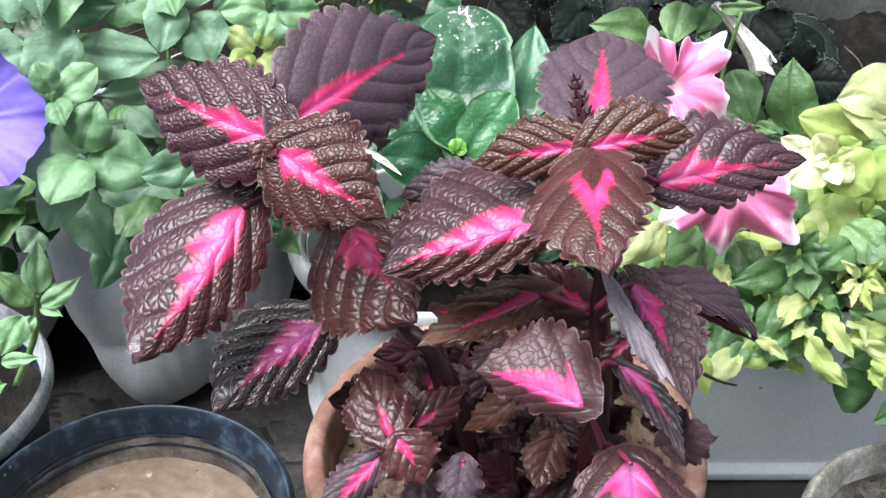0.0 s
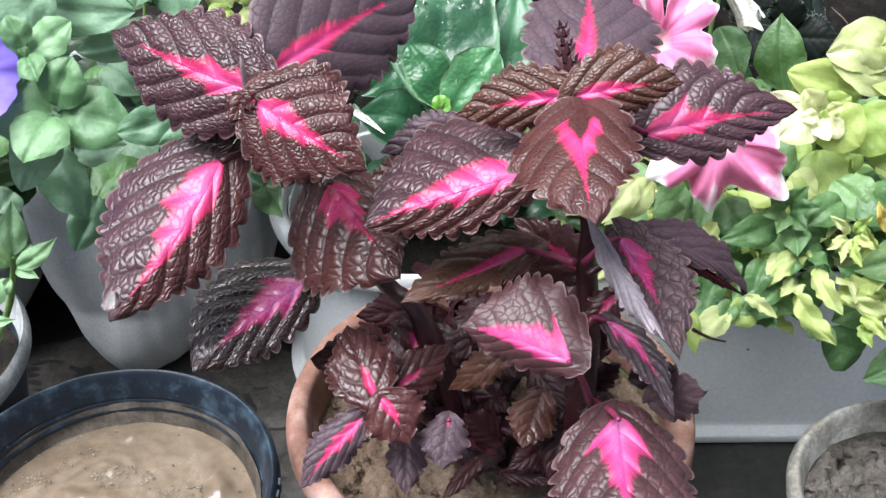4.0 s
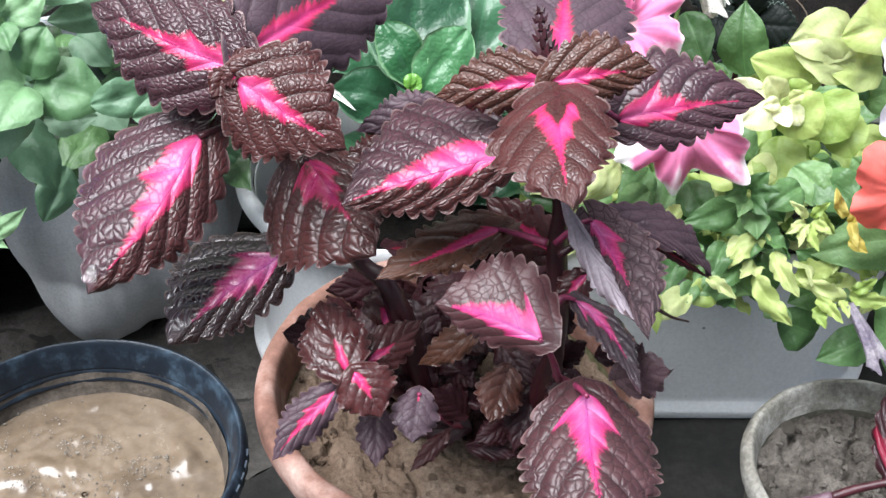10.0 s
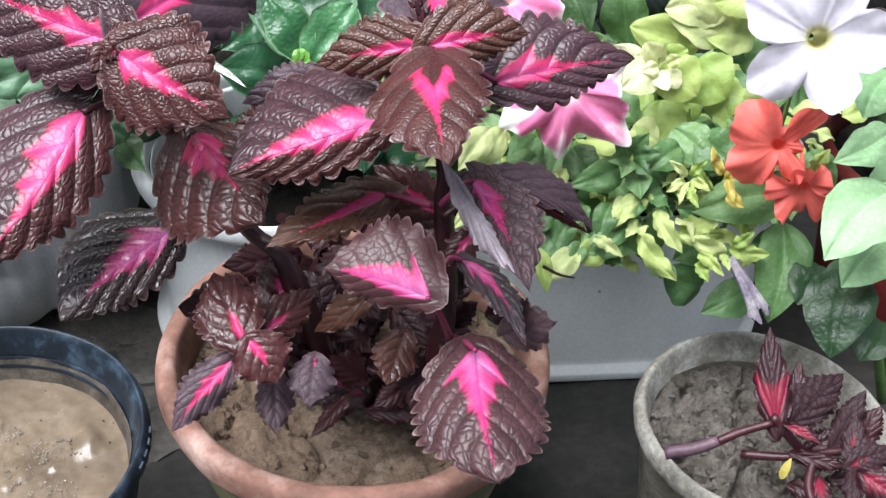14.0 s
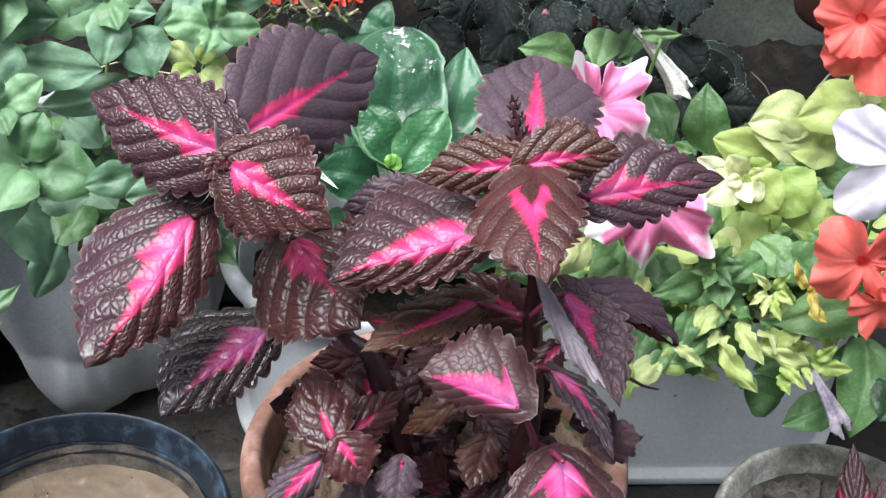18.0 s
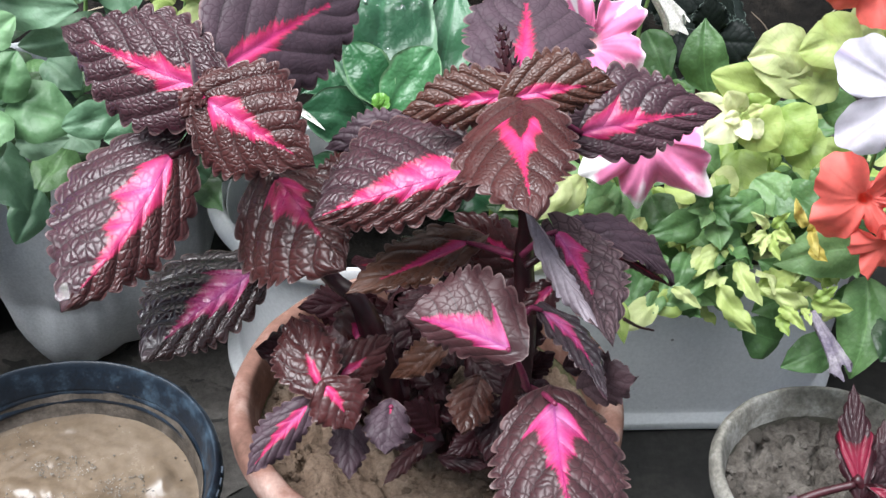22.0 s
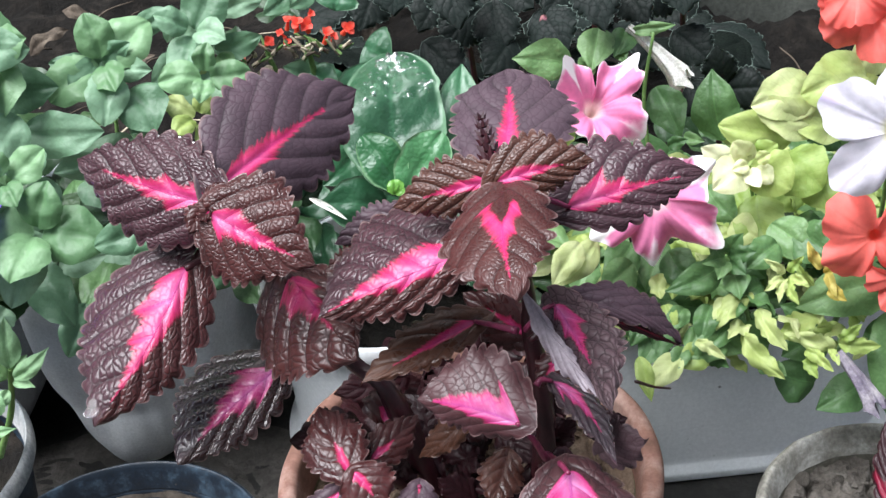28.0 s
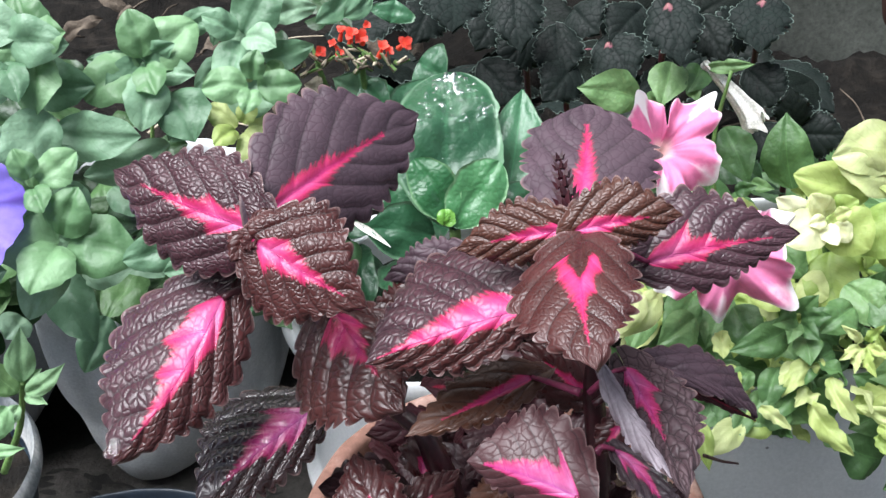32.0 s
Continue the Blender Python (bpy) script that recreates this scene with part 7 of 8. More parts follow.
coleus_leaf(plant, (0.2833, 0.7979, 0.3445), (0.2782, 0.8037, 0.3744), (-0.257, -0.9559, 0.142), 0.0151, 0.0151, 9, 0.1, (0.0, 0.0), 0.43, relief=0.4, wide=0.42, teeth=10, material=BLACK_COLEUS)
coleus_leaf(plant, (0.2919, 0.7938, 0.3384), (0.3197, 0.7824, 0.3426), (-0.3965, -0.8008, 0.4489), 0.0186, 0.0186, 9, 0.1, (0.0, 0.0), 0.59, relief=0.4, wide=0.42, teeth=10, material=BLACK_COLEUS)
coleus_leaf(plant, (0.2542, 0.8303, 0.3747), (0.2765, 0.8041, 0.3573), (-0.4205, -0.7228, 0.5484), 0.0198, 0.0198, 9, 0.1, (0.0, 0.0), 0.63, relief=0.4, wide=0.42, teeth=10, material=BLACK_COLEUS)
coleus_leaf(plant, (0.1197, 0.8785, 0.4115), (0.1357, 0.8568, 0.4007), (-0.4369, -0.6372, 0.6349), 0.0230, 0.0230, 9, 0.1, (0.0, 0.0), 0.75, relief=0.4, wide=0.42, teeth=10, material=BLACK_COLEUS)
coleus_leaf(plant, (0.0888, 0.8873, 0.3892), (0.0546, 0.8584, 0.3683), (0.2342, -0.7356, 0.6357), 0.0216, 0.0216, 9, 0.1, (0.0, 0.0), 0.6699999999999999, relief=0.4, wide=0.42, teeth=10, material=BLACK_COLEUS)
coleus_leaf(plant, (0.0452, 0.8537, 0.3758), (0.0753, 0.8246, 0.354), (-0.2693, -0.7402, 0.6161), 0.0202, 0.0202, 9, 0.1, (0.0, 0.0), 0.63, relief=0.4, wide=0.42, teeth=10, material=BLACK_COLEUS)
coleus_leaf(plant, (0.2309, 0.8073, 0.3767), (0.2101, 0.787, 0.3684), (0.2467, -0.5735, 0.7812), 0.0176, 0.0176, 9, 0.1, (0.0, 0.0), 0.55, relief=0.4, wide=0.42, teeth=10, material=BLACK_COLEUS)
coleus_leaf(plant, (0.2617, 0.8051, 0.3375), (0.275, 0.7769, 0.3173), (-0.3938, -0.6512, 0.6487), 0.0180, 0.0180, 9, 0.1, (0.0, 0.0), 0.55, relief=0.4, wide=0.42, teeth=10, material=BLACK_COLEUS)
coleus_leaf(plant, (0.1114, 0.8345, 0.3825), (0.0872, 0.8089, 0.3664), (0.223, -0.6604, 0.717), 0.0198, 0.0198, 9, 0.1, (0.0, 0.0), 0.63, relief=0.4, wide=0.42, teeth=10, material=BLACK_COLEUS)
coleus_leaf(plant, (0.2082, 0.7798, 0.3721), (0.1839, 0.7599, 0.3643), (0.2753, -0.6205, 0.7343), 0.0154, 0.0154, 9, 0.1, (0.0, 0.0), 0.47, relief=0.4, wide=0.42, teeth=10, material=BLACK_COLEUS)
coleus_leaf(plant, (0.1699, 0.8779, 0.41), (0.1444, 0.8516, 0.393), (0.2044, -0.6642, 0.719), 0.0211, 0.0211, 9, 0.1, (0.0, 0.0), 0.6699999999999999, relief=0.4, wide=0.42, teeth=10, material=BLACK_COLEUS)
coleus_leaf(plant, (0.1111, 0.772, 0.326), (0.1392, 0.7491, 0.3134), (-0.3184, -0.7263, 0.6092), 0.0219, 0.0219, 9, 0.1, (0.0, 0.0), 0.75, relief=0.4, wide=0.42, teeth=10, material=BLACK_COLEUS)
coleus_leaf(plant, (0.0572, 0.9077, 0.4017), (0.037, 0.8782, 0.3799), (0.2078, -0.6698, 0.7129), 0.0218, 0.0218, 9, 0.1, (0.0, 0.0), 0.6699999999999999, relief=0.4, wide=0.42, teeth=10, material=BLACK_COLEUS)
coleus_leaf(plant, (0.0005, 0.93, 0.3996), (-0.0146, 0.9001, 0.3771), (0.2153, -0.6548, 0.7245), 0.0213, 0.0213, 9, 0.1, (0.0, 0.0), 0.63, relief=0.4, wide=0.42, teeth=10, material=BLACK_COLEUS)
coleus_leaf(plant, (0.2536, 0.8623, 0.404), (0.2188, 0.8439, 0.3987), (0.3152, -0.7617, 0.566), 0.0200, 0.0200, 9, 0.1, (0.0, 0.0), 0.63, relief=0.4, wide=0.42, teeth=10, material=BLACK_COLEUS)
tube("stem", [(0.1685, 0.7628, 0.4631), (0.1859, 0.84, 0.4609), (0.1905, 0.8762, 0.3183)], 0.0022, 0.003, COLEUS_STEM, plant)
tube("stem", [(0.1032, 0.8697, 0.3987), (0.1151, 0.897, 0.332), (0.1223, 0.8933, 0.2553)], 0.0022, 0.003, COLEUS_STEM, plant)
tube("stem", [(0.0689, 0.8606, 0.4391), (0.0811, 0.9046, 0.3614), (0.0874, 0.9051, 0.2731)], 0.0022, 0.003, COLEUS_STEM, plant)
tube("stem", [(0.2863, 0.806, 0.3386), (0.2908, 0.8218, 0.2906), (0.2939, 0.8261, 0.2435)], 0.0022, 0.003, COLEUS_STEM, plant)
tube("stem", [(0.262, 0.8533, 0.4262), (0.2677, 0.8706, 0.3449), (0.2688, 0.8568, 0.2712)], 0.0022, 0.003, COLEUS_STEM, plant)

plant = thing("petunia_plant", (0.24, 0.80, 0.16), "bushy petunia with lime leaves and mixed flowers in a tub", "petunia plant", "petunias")
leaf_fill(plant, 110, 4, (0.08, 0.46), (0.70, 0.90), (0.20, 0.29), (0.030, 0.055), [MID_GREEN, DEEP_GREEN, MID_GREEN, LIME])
leaf_fill(plant, 46, 7, (0.12, 0.42), (0.655, 0.72), (0.195, 0.275), (0.024, 0.042), [MID_GREEN, MID_GREEN, LIME])
leaf_fill(plant, 60, 10, (0.14, 0.42), (0.664, 0.71), (0.205, 0.275), (0.026, 0.046), [LIME, MID_GREEN, LIME], blunt=0.55, slim=0.62, wave=0.11)
leaf_fill(plant, 80, 12, (0.16, 0.42), (0.658, 0.70), (0.215, 0.280), (0.016, 0.032), [LIME, LIME, MID_GREEN], tilt=1.1, blunt=0.55, slim=0.6, wave=0.14)
leaf_fill(plant, 40, 21, (0.155, 0.335), (0.545, 0.60), (0.250, 0.305), (0.018, 0.032), [LIME, MID_GREEN, LIME], maker=lobed_leaf, slim=0.75)
leaf_fill(plant, 30, 8, (0.20, 0.44), (0.64, 0.78), (0.27, 0.325), (0.028, 0.048), LIME)
plain_leaf(plant, (0.1512, 0.748, 0.397), (0.1056, 0.7438, 0.4092), (0.1838, -0.9072, 0.3784), 0.0156, 0.0156, MID_GREEN, 10, 0.1, wave=0.04)
plain_leaf(plant, (0.1735, 0.7534, 0.4225), (0.1625, 0.7265, 0.4008), (-0.0634, -0.6102, 0.7897), 0.0138, 0.0138, MID_GREEN, 10, 0.1, wave=0.04)
plain_leaf(plant, (0.1934, 0.752, 0.4202), (0.1806, 0.7318, 0.4085), (0.0778, -0.5384, 0.8391), 0.0105, 0.0105, MID_GREEN, 10, 0.1, wave=0.04)
plain_leaf(plant, (0.1962, 0.7462, 0.4206), (0.2277, 0.738, 0.4259), (-0.2948, -0.8646, 0.407), 0.0052, 0.0052, MID_GREEN, 10, 0.1, wave=0.04)
plain_leaf(plant, (0.2239, 0.7801, 0.3546), (0.2384, 0.7471, 0.3236), (-0.3155, -0.7191, 0.6191), 0.0157, 0.0157, MID_GREEN, 10, 0.1, wave=0.04)
plain_leaf(plant, (0.2727, 0.7485, 0.3165), (0.2671, 0.7722, 0.3692), (-0.2833, -0.8856, 0.368), 0.0199, 0.0199, MID_GREEN, 10, 0.1, wave=0.04)
plain_leaf(plant, (0.187, 0.7442, 0.4088), (0.1884, 0.7284, 0.4033), (-0.3614, -0.3328, 0.871), 0.0057, 0.0057, MID_GREEN, 10, 0.1, wave=0.04)
plain_leaf(plant, (0.2379, 0.7397, 0.3305), (0.2516, 0.7274, 0.33), (-0.5516, -0.6351, 0.5407), 0.0051, 0.0051, MID_GREEN, 10, 0.1, wave=0.04)
plain_leaf(plant, (0.2224, 0.7266, 0.3291), (0.2364, 0.7201, 0.3373), (-0.5578, -0.7426, 0.3706), 0.0059, 0.0059, MID_GREEN, 10, 0.1, wave=0.04)
plain_leaf(plant, (0.1583, 0.7445, 0.3918), (0.1688, 0.741, 0.4043), (-0.4763, -0.8649, 0.1585), 0.0082, 0.0082, MID_GREEN, 10, 0.1, wave=0.04)
plain_leaf(plant, (0.3548, 0.6835, 0.396), (0.3021, 0.6681, 0.3947), (0.221, -0.8065, 0.5484), 0.0202, 0.0202, LIME, 3, 0.12, wave=0.06, blunt=0.54, wide=0.46)
plain_leaf(plant, (0.3199, 0.6851, 0.3842), (0.2686, 0.6728, 0.3872), (0.2304, -0.8338, 0.5016), 0.0188, 0.0188, LIME, 3, 0.12, wave=0.06, blunt=0.54, wide=0.46)
plain_leaf(plant, (0.3434, 0.6813, 0.3664), (0.2995, 0.6686, 0.3689), (0.263, -0.8015, 0.5371), 0.0164, 0.0164, LIME, 3, 0.12, wave=0.06, blunt=0.54, wide=0.46)
plain_leaf(plant, (0.3267, 0.6748, 0.3657), (0.2715, 0.6758, 0.388), (0.119, -0.9346, 0.3352), 0.0155, 0.0155, LIME, 3, 0.12, wave=0.06, blunt=0.54, wide=0.46)
plain_leaf(plant, (0.3077, 0.6884, 0.3501), (0.2496, 0.6856, 0.3669), (0.1598, -0.9021, 0.4009), 0.0168, 0.0168, LIME, 3, 0.12, wave=0.06, blunt=0.54, wide=0.46)
plain_leaf(plant, (0.2593, 0.6435, 0.3552), (0.2308, 0.6258, 0.3505), (0.2727, -0.6307, 0.7265), 0.0143, 0.0143, CREAM_LEAF, 3, 0.12, wave=0.06, blunt=0.54, wide=0.46)
plain_leaf(plant, (0.2629, 0.6455, 0.3582), (0.2482, 0.6434, 0.3762), (0.1629, -0.9865, 0.0174), 0.0088, 0.0088, CREAM_LEAF, 3, 0.12, wave=0.06, blunt=0.54, wide=0.46)
plain_leaf(plant, (0.2642, 0.6491, 0.3546), (0.2866, 0.6267, 0.3433), (-0.4108, -0.702, 0.5817), 0.0176, 0.0176, LIME, 3, 0.12, wave=0.06, blunt=0.54, wide=0.46)
plain_leaf(plant, (0.2898, 0.6581, 0.3501), (0.3118, 0.6337, 0.336), (-0.4109, -0.7055, 0.5774), 0.0211, 0.0211, LIME, 3, 0.12, wave=0.06, blunt=0.54, wide=0.46)
plain_leaf(plant, (0.3086, 0.661, 0.3368), (0.3192, 0.6341, 0.319), (-0.4163, -0.6101, 0.6742), 0.0156, 0.0156, LIME, 3, 0.12, wave=0.06, blunt=0.54, wide=0.46)
plain_leaf(plant, (0.2731, 0.6567, 0.3216), (0.2745, 0.623, 0.2939), (-0.297, -0.6138, 0.7315), 0.0190, 0.0190, LIME, 3, 0.12, wave=0.06, blunt=0.54, wide=0.46)
plain_leaf(plant, (0.39, 0.7312, 0.395), (0.3552, 0.7121, 0.3882), (0.2405, -0.6819, 0.6907), 0.0161, 0.0161, LIME, 3, 0.12, wave=0.06, blunt=0.54, wide=0.46)
plain_leaf(plant, (0.2542, 0.6531, 0.3515), (0.2283, 0.6511, 0.3697), (0.2329, -0.9452, 0.2288), 0.0097, 0.0097, CREAM_LEAF, 3, 0.12, wave=0.06, blunt=0.54, wide=0.46)
plain_leaf(plant, (0.2589, 0.638, 0.3561), (0.2621, 0.6207, 0.3522), (-0.4901, -0.278, 0.8262), 0.0063, 0.0063, CREAM_LEAF, 3, 0.12, wave=0.06, blunt=0.54, wide=0.46)
plain_leaf(plant, (0.2686, 0.6507, 0.3569), (0.2799, 0.6452, 0.3702), (-0.6102, -0.7646, 0.2075), 0.0088, 0.0088, LIME, 3, 0.12, wave=0.06, blunt=0.54, wide=0.46)
shoot(plant, (0.2625, 0.6410, 0.3580), (-0.25, -0.75, 0.60), 0.017, 12, CREAM_LEAF)
plain_leaf(plant, (0.3463, 0.6915, 0.3724), (0.368, 0.6888, 0.3897), (-0.4236, -0.8118, 0.4018), 0.0141, 0.0141, LIME, 3, 0.12, wave=0.06, blunt=0.54, wide=0.46)
plain_leaf(plant, (0.3845, 0.7364, 0.4025), (0.3929, 0.7055, 0.3788), (-0.4737, -0.6122, 0.6332), 0.0170, 0.0170, LIME, 3, 0.12, wave=0.06, blunt=0.54, wide=0.46)
plain_leaf(plant, (0.3475, 0.6973, 0.3455), (0.3171, 0.6837, 0.3468), (0.3469, -0.7179, 0.6036), 0.0144, 0.0144, MID_GREEN, 3, 0.12, wave=0.06, blunt=0.54, wide=0.46)
plain_leaf(plant, (0.3415, 0.6879, 0.3319), (0.3635, 0.6833, 0.3465), (-0.4478, -0.7845, 0.4289), 0.0144, 0.0144, MID_GREEN, 3, 0.12, wave=0.06, blunt=0.54, wide=0.46)
plain_leaf(plant, (0.302, 0.6586, 0.2893), (0.3182, 0.6428, 0.2876), (-0.5267, -0.6063, 0.5958), 0.0153, 0.0153, MID_GREEN, 3, 0.12, wave=0.06, blunt=0.54, wide=0.46)
plain_leaf(plant, (0.2389, 0.6709, 0.3244), (0.2541, 0.6455, 0.3088), (-0.3716, -0.6376, 0.6749), 0.0134, 0.0134, MID_GREEN, 3, 0.12, wave=0.06, blunt=0.54, wide=0.46)
plain_leaf(plant, (0.2501, 0.645, 0.3046), (0.2666, 0.6293, 0.3031), (-0.5167, -0.6015, 0.6093), 0.0124, 0.0124, LIME, 3, 0.12, wave=0.06, blunt=0.54, wide=0.46)
plain_leaf(plant, (0.2284, 0.5842, 0.316), (0.1856, 0.5682, 0.3095), (0.1605, -0.7087, 0.687), 0.0114, 0.0114, MID_GREEN, 10, 0.1, wave=0.03)
plain_leaf(plant, (0.2333, 0.5754, 0.314), (0.2326, 0.5546, 0.3078), (-0.3419, -0.2579, 0.9037), 0.0091, 0.0091, MID_GREEN, 10, 0.1, wave=0.03)
plain_leaf(plant, (0.2288, 0.5806, 0.3274), (0.2148, 0.579, 0.3422), (0.204, -0.9753, 0.0851), 0.0068, 0.0068, MID_GREEN, 10, 0.1, wave=0.03)
plain_leaf(plant, (0.2306, 0.5804, 0.3274), (0.2386, 0.5777, 0.3442), (-0.5559, -0.8206, 0.1327), 0.0068, 0.0068, MID_GREEN, 10, 0.1, wave=0.03)
plain_leaf(plant, (0.2305, 0.5787, 0.3254), (0.2453, 0.5688, 0.3344), (-0.6654, -0.6401, 0.384), 0.0068, 0.0068, MID_GREEN, 10, 0.1, wave=0.03)
plain_leaf(plant, (0.2286, 0.5789, 0.3254), (0.2103, 0.5688, 0.3294), (0.4878, -0.6492, 0.5835), 0.0068, 0.0068, MID_GREEN, 10, 0.1, wave=0.03)
plain_leaf(plant, (0.2285, 0.5775, 0.3237), (0.2189, 0.5609, 0.3212), (0.1257, -0.218, 0.9678), 0.0060, 0.0060, MID_GREEN, 10, 0.1, wave=0.03)
plain_leaf(plant, (0.2304, 0.5773, 0.3237), (0.2373, 0.5602, 0.323), (-0.646, -0.2893, 0.7064), 0.0060, 0.0060, MID_GREEN, 10, 0.1, wave=0.03)
plain_leaf(plant, (0.1421, 0.5861, 0.345), (0.11, 0.5604, 0.3284), (0.1294, -0.6473, 0.7512), 0.0096, 0.0096, LIME, 10, 0.1, wave=0.03)
plain_leaf(plant, (0.1736, 0.622, 0.3142), (0.1488, 0.599, 0.3019), (0.1422, -0.5815, 0.801), 0.0134, 0.0134, MID_GREEN, 10, 0.1, wave=0.03)
plain_leaf(plant, (0.1952, 0.6258, 0.3062), (0.1792, 0.5972, 0.2885), (-0.0369, -0.5114, 0.8585), 0.0136, 0.0136, MID_GREEN, 10, 0.1, wave=0.03)
plain_leaf(plant, (0.1704, 0.6131, 0.2874), (0.198, 0.5878, 0.2799), (-0.4163, -0.6445, 0.6414), 0.0136, 0.0136, MID_GREEN, 10, 0.1, wave=0.03)
plain_leaf(plant, (0.2232, 0.6005, 0.2643), (0.1926, 0.5965, 0.2738), (0.2659, -0.8236, 0.501), 0.0129, 0.0129, MID_GREEN, 10, 0.1, wave=0.03)
plain_leaf(plant, (0.1818, 0.6382, 0.3034), (0.2057, 0.6129, 0.2954), (-0.448, -0.6266, 0.6377), 0.0121, 0.0121, MID_GREEN, 10, 0.1, wave=0.03)
plain_leaf(plant, (0.1455, 0.6368, 0.2965), (0.1302, 0.6079, 0.2785), (0.0136, -0.5335, 0.8457), 0.0121, 0.0121, MID_GREEN, 10, 0.1, wave=0.03)
plain_leaf(plant, (0.2711, 0.6171, 0.3224), (0.2926, 0.5873, 0.3086), (-0.4753, -0.6271, 0.6171), 0.0158, 0.0158, MID_GREEN, 10, 0.1, wave=0.03)
plain_leaf(plant, (0.2391, 0.5989, 0.2647), (0.2149, 0.5765, 0.2531), (0.0681, -0.5143, 0.8549), 0.0121, 0.0121, MID_GREEN, 10, 0.1, wave=0.03)
plain_leaf(plant, (0.2447, 0.5516, 0.3002), (0.257, 0.5238, 0.2851), (-0.4188, -0.5697, 0.7071), 0.0063, 0.0063, LIME, 10, 0.12, wave=0.13, blunt=0.56, teeth=4, lobed=0.3, nu=34)
plain_leaf(plant, (0.2337, 0.5471, 0.2846), (0.2545, 0.5159, 0.2672), (-0.3861, -0.6326, 0.6714), 0.0069, 0.0069, LIME, 10, 0.12, wave=0.13, blunt=0.56, teeth=4, lobed=0.3, nu=34)
plain_leaf(plant, (0.2437, 0.5677, 0.3035), (0.2153, 0.5478, 0.2896), (0.0159, -0.5883, 0.8085), 0.0069, 0.0069, LIME, 10, 0.12, wave=0.13, blunt=0.56, teeth=4, lobed=0.3, nu=34)
plain_leaf(plant, (0.2926, 0.5308, 0.2771), (0.2575, 0.5349, 0.2906), (0.0855, -0.8703, 0.4851), 0.0057, 0.0057, LIME, 10, 0.12, wave=0.13, blunt=0.56, teeth=4, lobed=0.3, nu=34)
plain_leaf(plant, (0.2942, 0.5326, 0.2795), (0.3172, 0.5196, 0.2844), (-0.4909, -0.6535, 0.5761), 0.0057, 0.0057, LIME, 10, 0.12, wave=0.13, blunt=0.56, teeth=4, lobed=0.3, nu=34)
plain_leaf(plant, (0.2942, 0.5304, 0.2848), (0.3054, 0.5268, 0.2985), (-0.6419, -0.6851, 0.3443), 0.0040, 0.0040, LIME, 10, 0.12, wave=0.13, blunt=0.56, teeth=4, lobed=0.3, nu=34)
plain_leaf(plant, (0.2696, 0.5258, 0.2821), (0.2822, 0.5069, 0.2778), (-0.526, -0.5073, 0.6826), 0.0040, 0.0040, LIME, 10, 0.12, wave=0.13, blunt=0.56, teeth=4, lobed=0.3, nu=34)
plain_leaf(plant, (0.2732, 0.5268, 0.2762), (0.2736, 0.5094, 0.2711), (-0.4237, -0.2622, 0.867), 0.0043, 0.0043, LIME, 10, 0.12, wave=0.13, blunt=0.56, teeth=4, lobed=0.3, nu=34)
plain_leaf(plant, (0.2865, 0.5276, 0.2799), (0.2879, 0.5125, 0.2778), (-0.5218, -0.1688, 0.8362), 0.0028, 0.0028, LIME, 10, 0.12, wave=0.13, blunt=0.56, teeth=4, lobed=0.3, nu=34)
plain_leaf(plant, (0.2801, 0.5511, 0.3147), (0.2658, 0.5566, 0.3342), (-0.0966, -0.9741, 0.2045), 0.0028, 0.0028, LIME, 10, 0.12, wave=0.13, blunt=0.56, teeth=4, lobed=0.3, nu=34)
plain_leaf(plant, (0.2599, 0.5497, 0.3246), (0.2434, 0.5392, 0.3244), (0.3309, -0.5345, 0.7777), 0.0036, 0.0036, LIME, 10, 0.12, wave=0.13, blunt=0.56, teeth=4, lobed=0.3, nu=34)
plain_leaf(plant, (0.2599, 0.5497, 0.3246), (0.2512, 0.5331, 0.3187), (-0.0872, -0.2946, 0.9516), 0.0031, 0.0031, LIME, 10, 0.12, wave=0.13, blunt=0.56, teeth=4, lobed=0.3, nu=34)
plain_leaf(plant, (0.261, 0.5496, 0.3247), (0.2632, 0.5303, 0.3177), (-0.4532, -0.3474, 0.8209), 0.0036, 0.0036, LIME, 10, 0.12, wave=0.13, blunt=0.56, teeth=4, lobed=0.3, nu=34)
plain_leaf(plant, (0.2625, 0.5503, 0.3259), (0.2712, 0.5364, 0.3267), (-0.6906, -0.3935, 0.6068), 0.0033, 0.0033, LIME, 10, 0.12, wave=0.13, blunt=0.56, teeth=4, lobed=0.3, nu=34)
plain_leaf(plant, (0.26, 0.5514, 0.3266), (0.2458, 0.5519, 0.3401), (0.1224, -0.9784, 0.1668), 0.0031, 0.0031, LIME, 10, 0.12, wave=0.13, blunt=0.56, teeth=4, lobed=0.3, nu=34)
plain_leaf(plant, (0.2626, 0.5515, 0.3274), (0.2702, 0.549, 0.3416), (-0.6111, -0.768, 0.1916), 0.0031, 0.0031, LIME, 10, 0.12, wave=0.13, blunt=0.56, teeth=4, lobed=0.3, nu=34)
plain_leaf(plant, (0.2874, 0.5421, 0.3212), (0.2927, 0.5268, 0.3195), (-0.6394, -0.2944, 0.7103), 0.0045, 0.0045, YELLOW_LEAF, 10, 0.12, wave=0.13, blunt=0.56)
plain_leaf(plant, (0.2841, 0.5497, 0.3295), (0.2741, 0.5544, 0.349), (-0.1816, -0.9728, 0.1439), 0.0038, 0.0038, YELLOW_LEAF, 10, 0.12, wave=0.13, blunt=0.56)
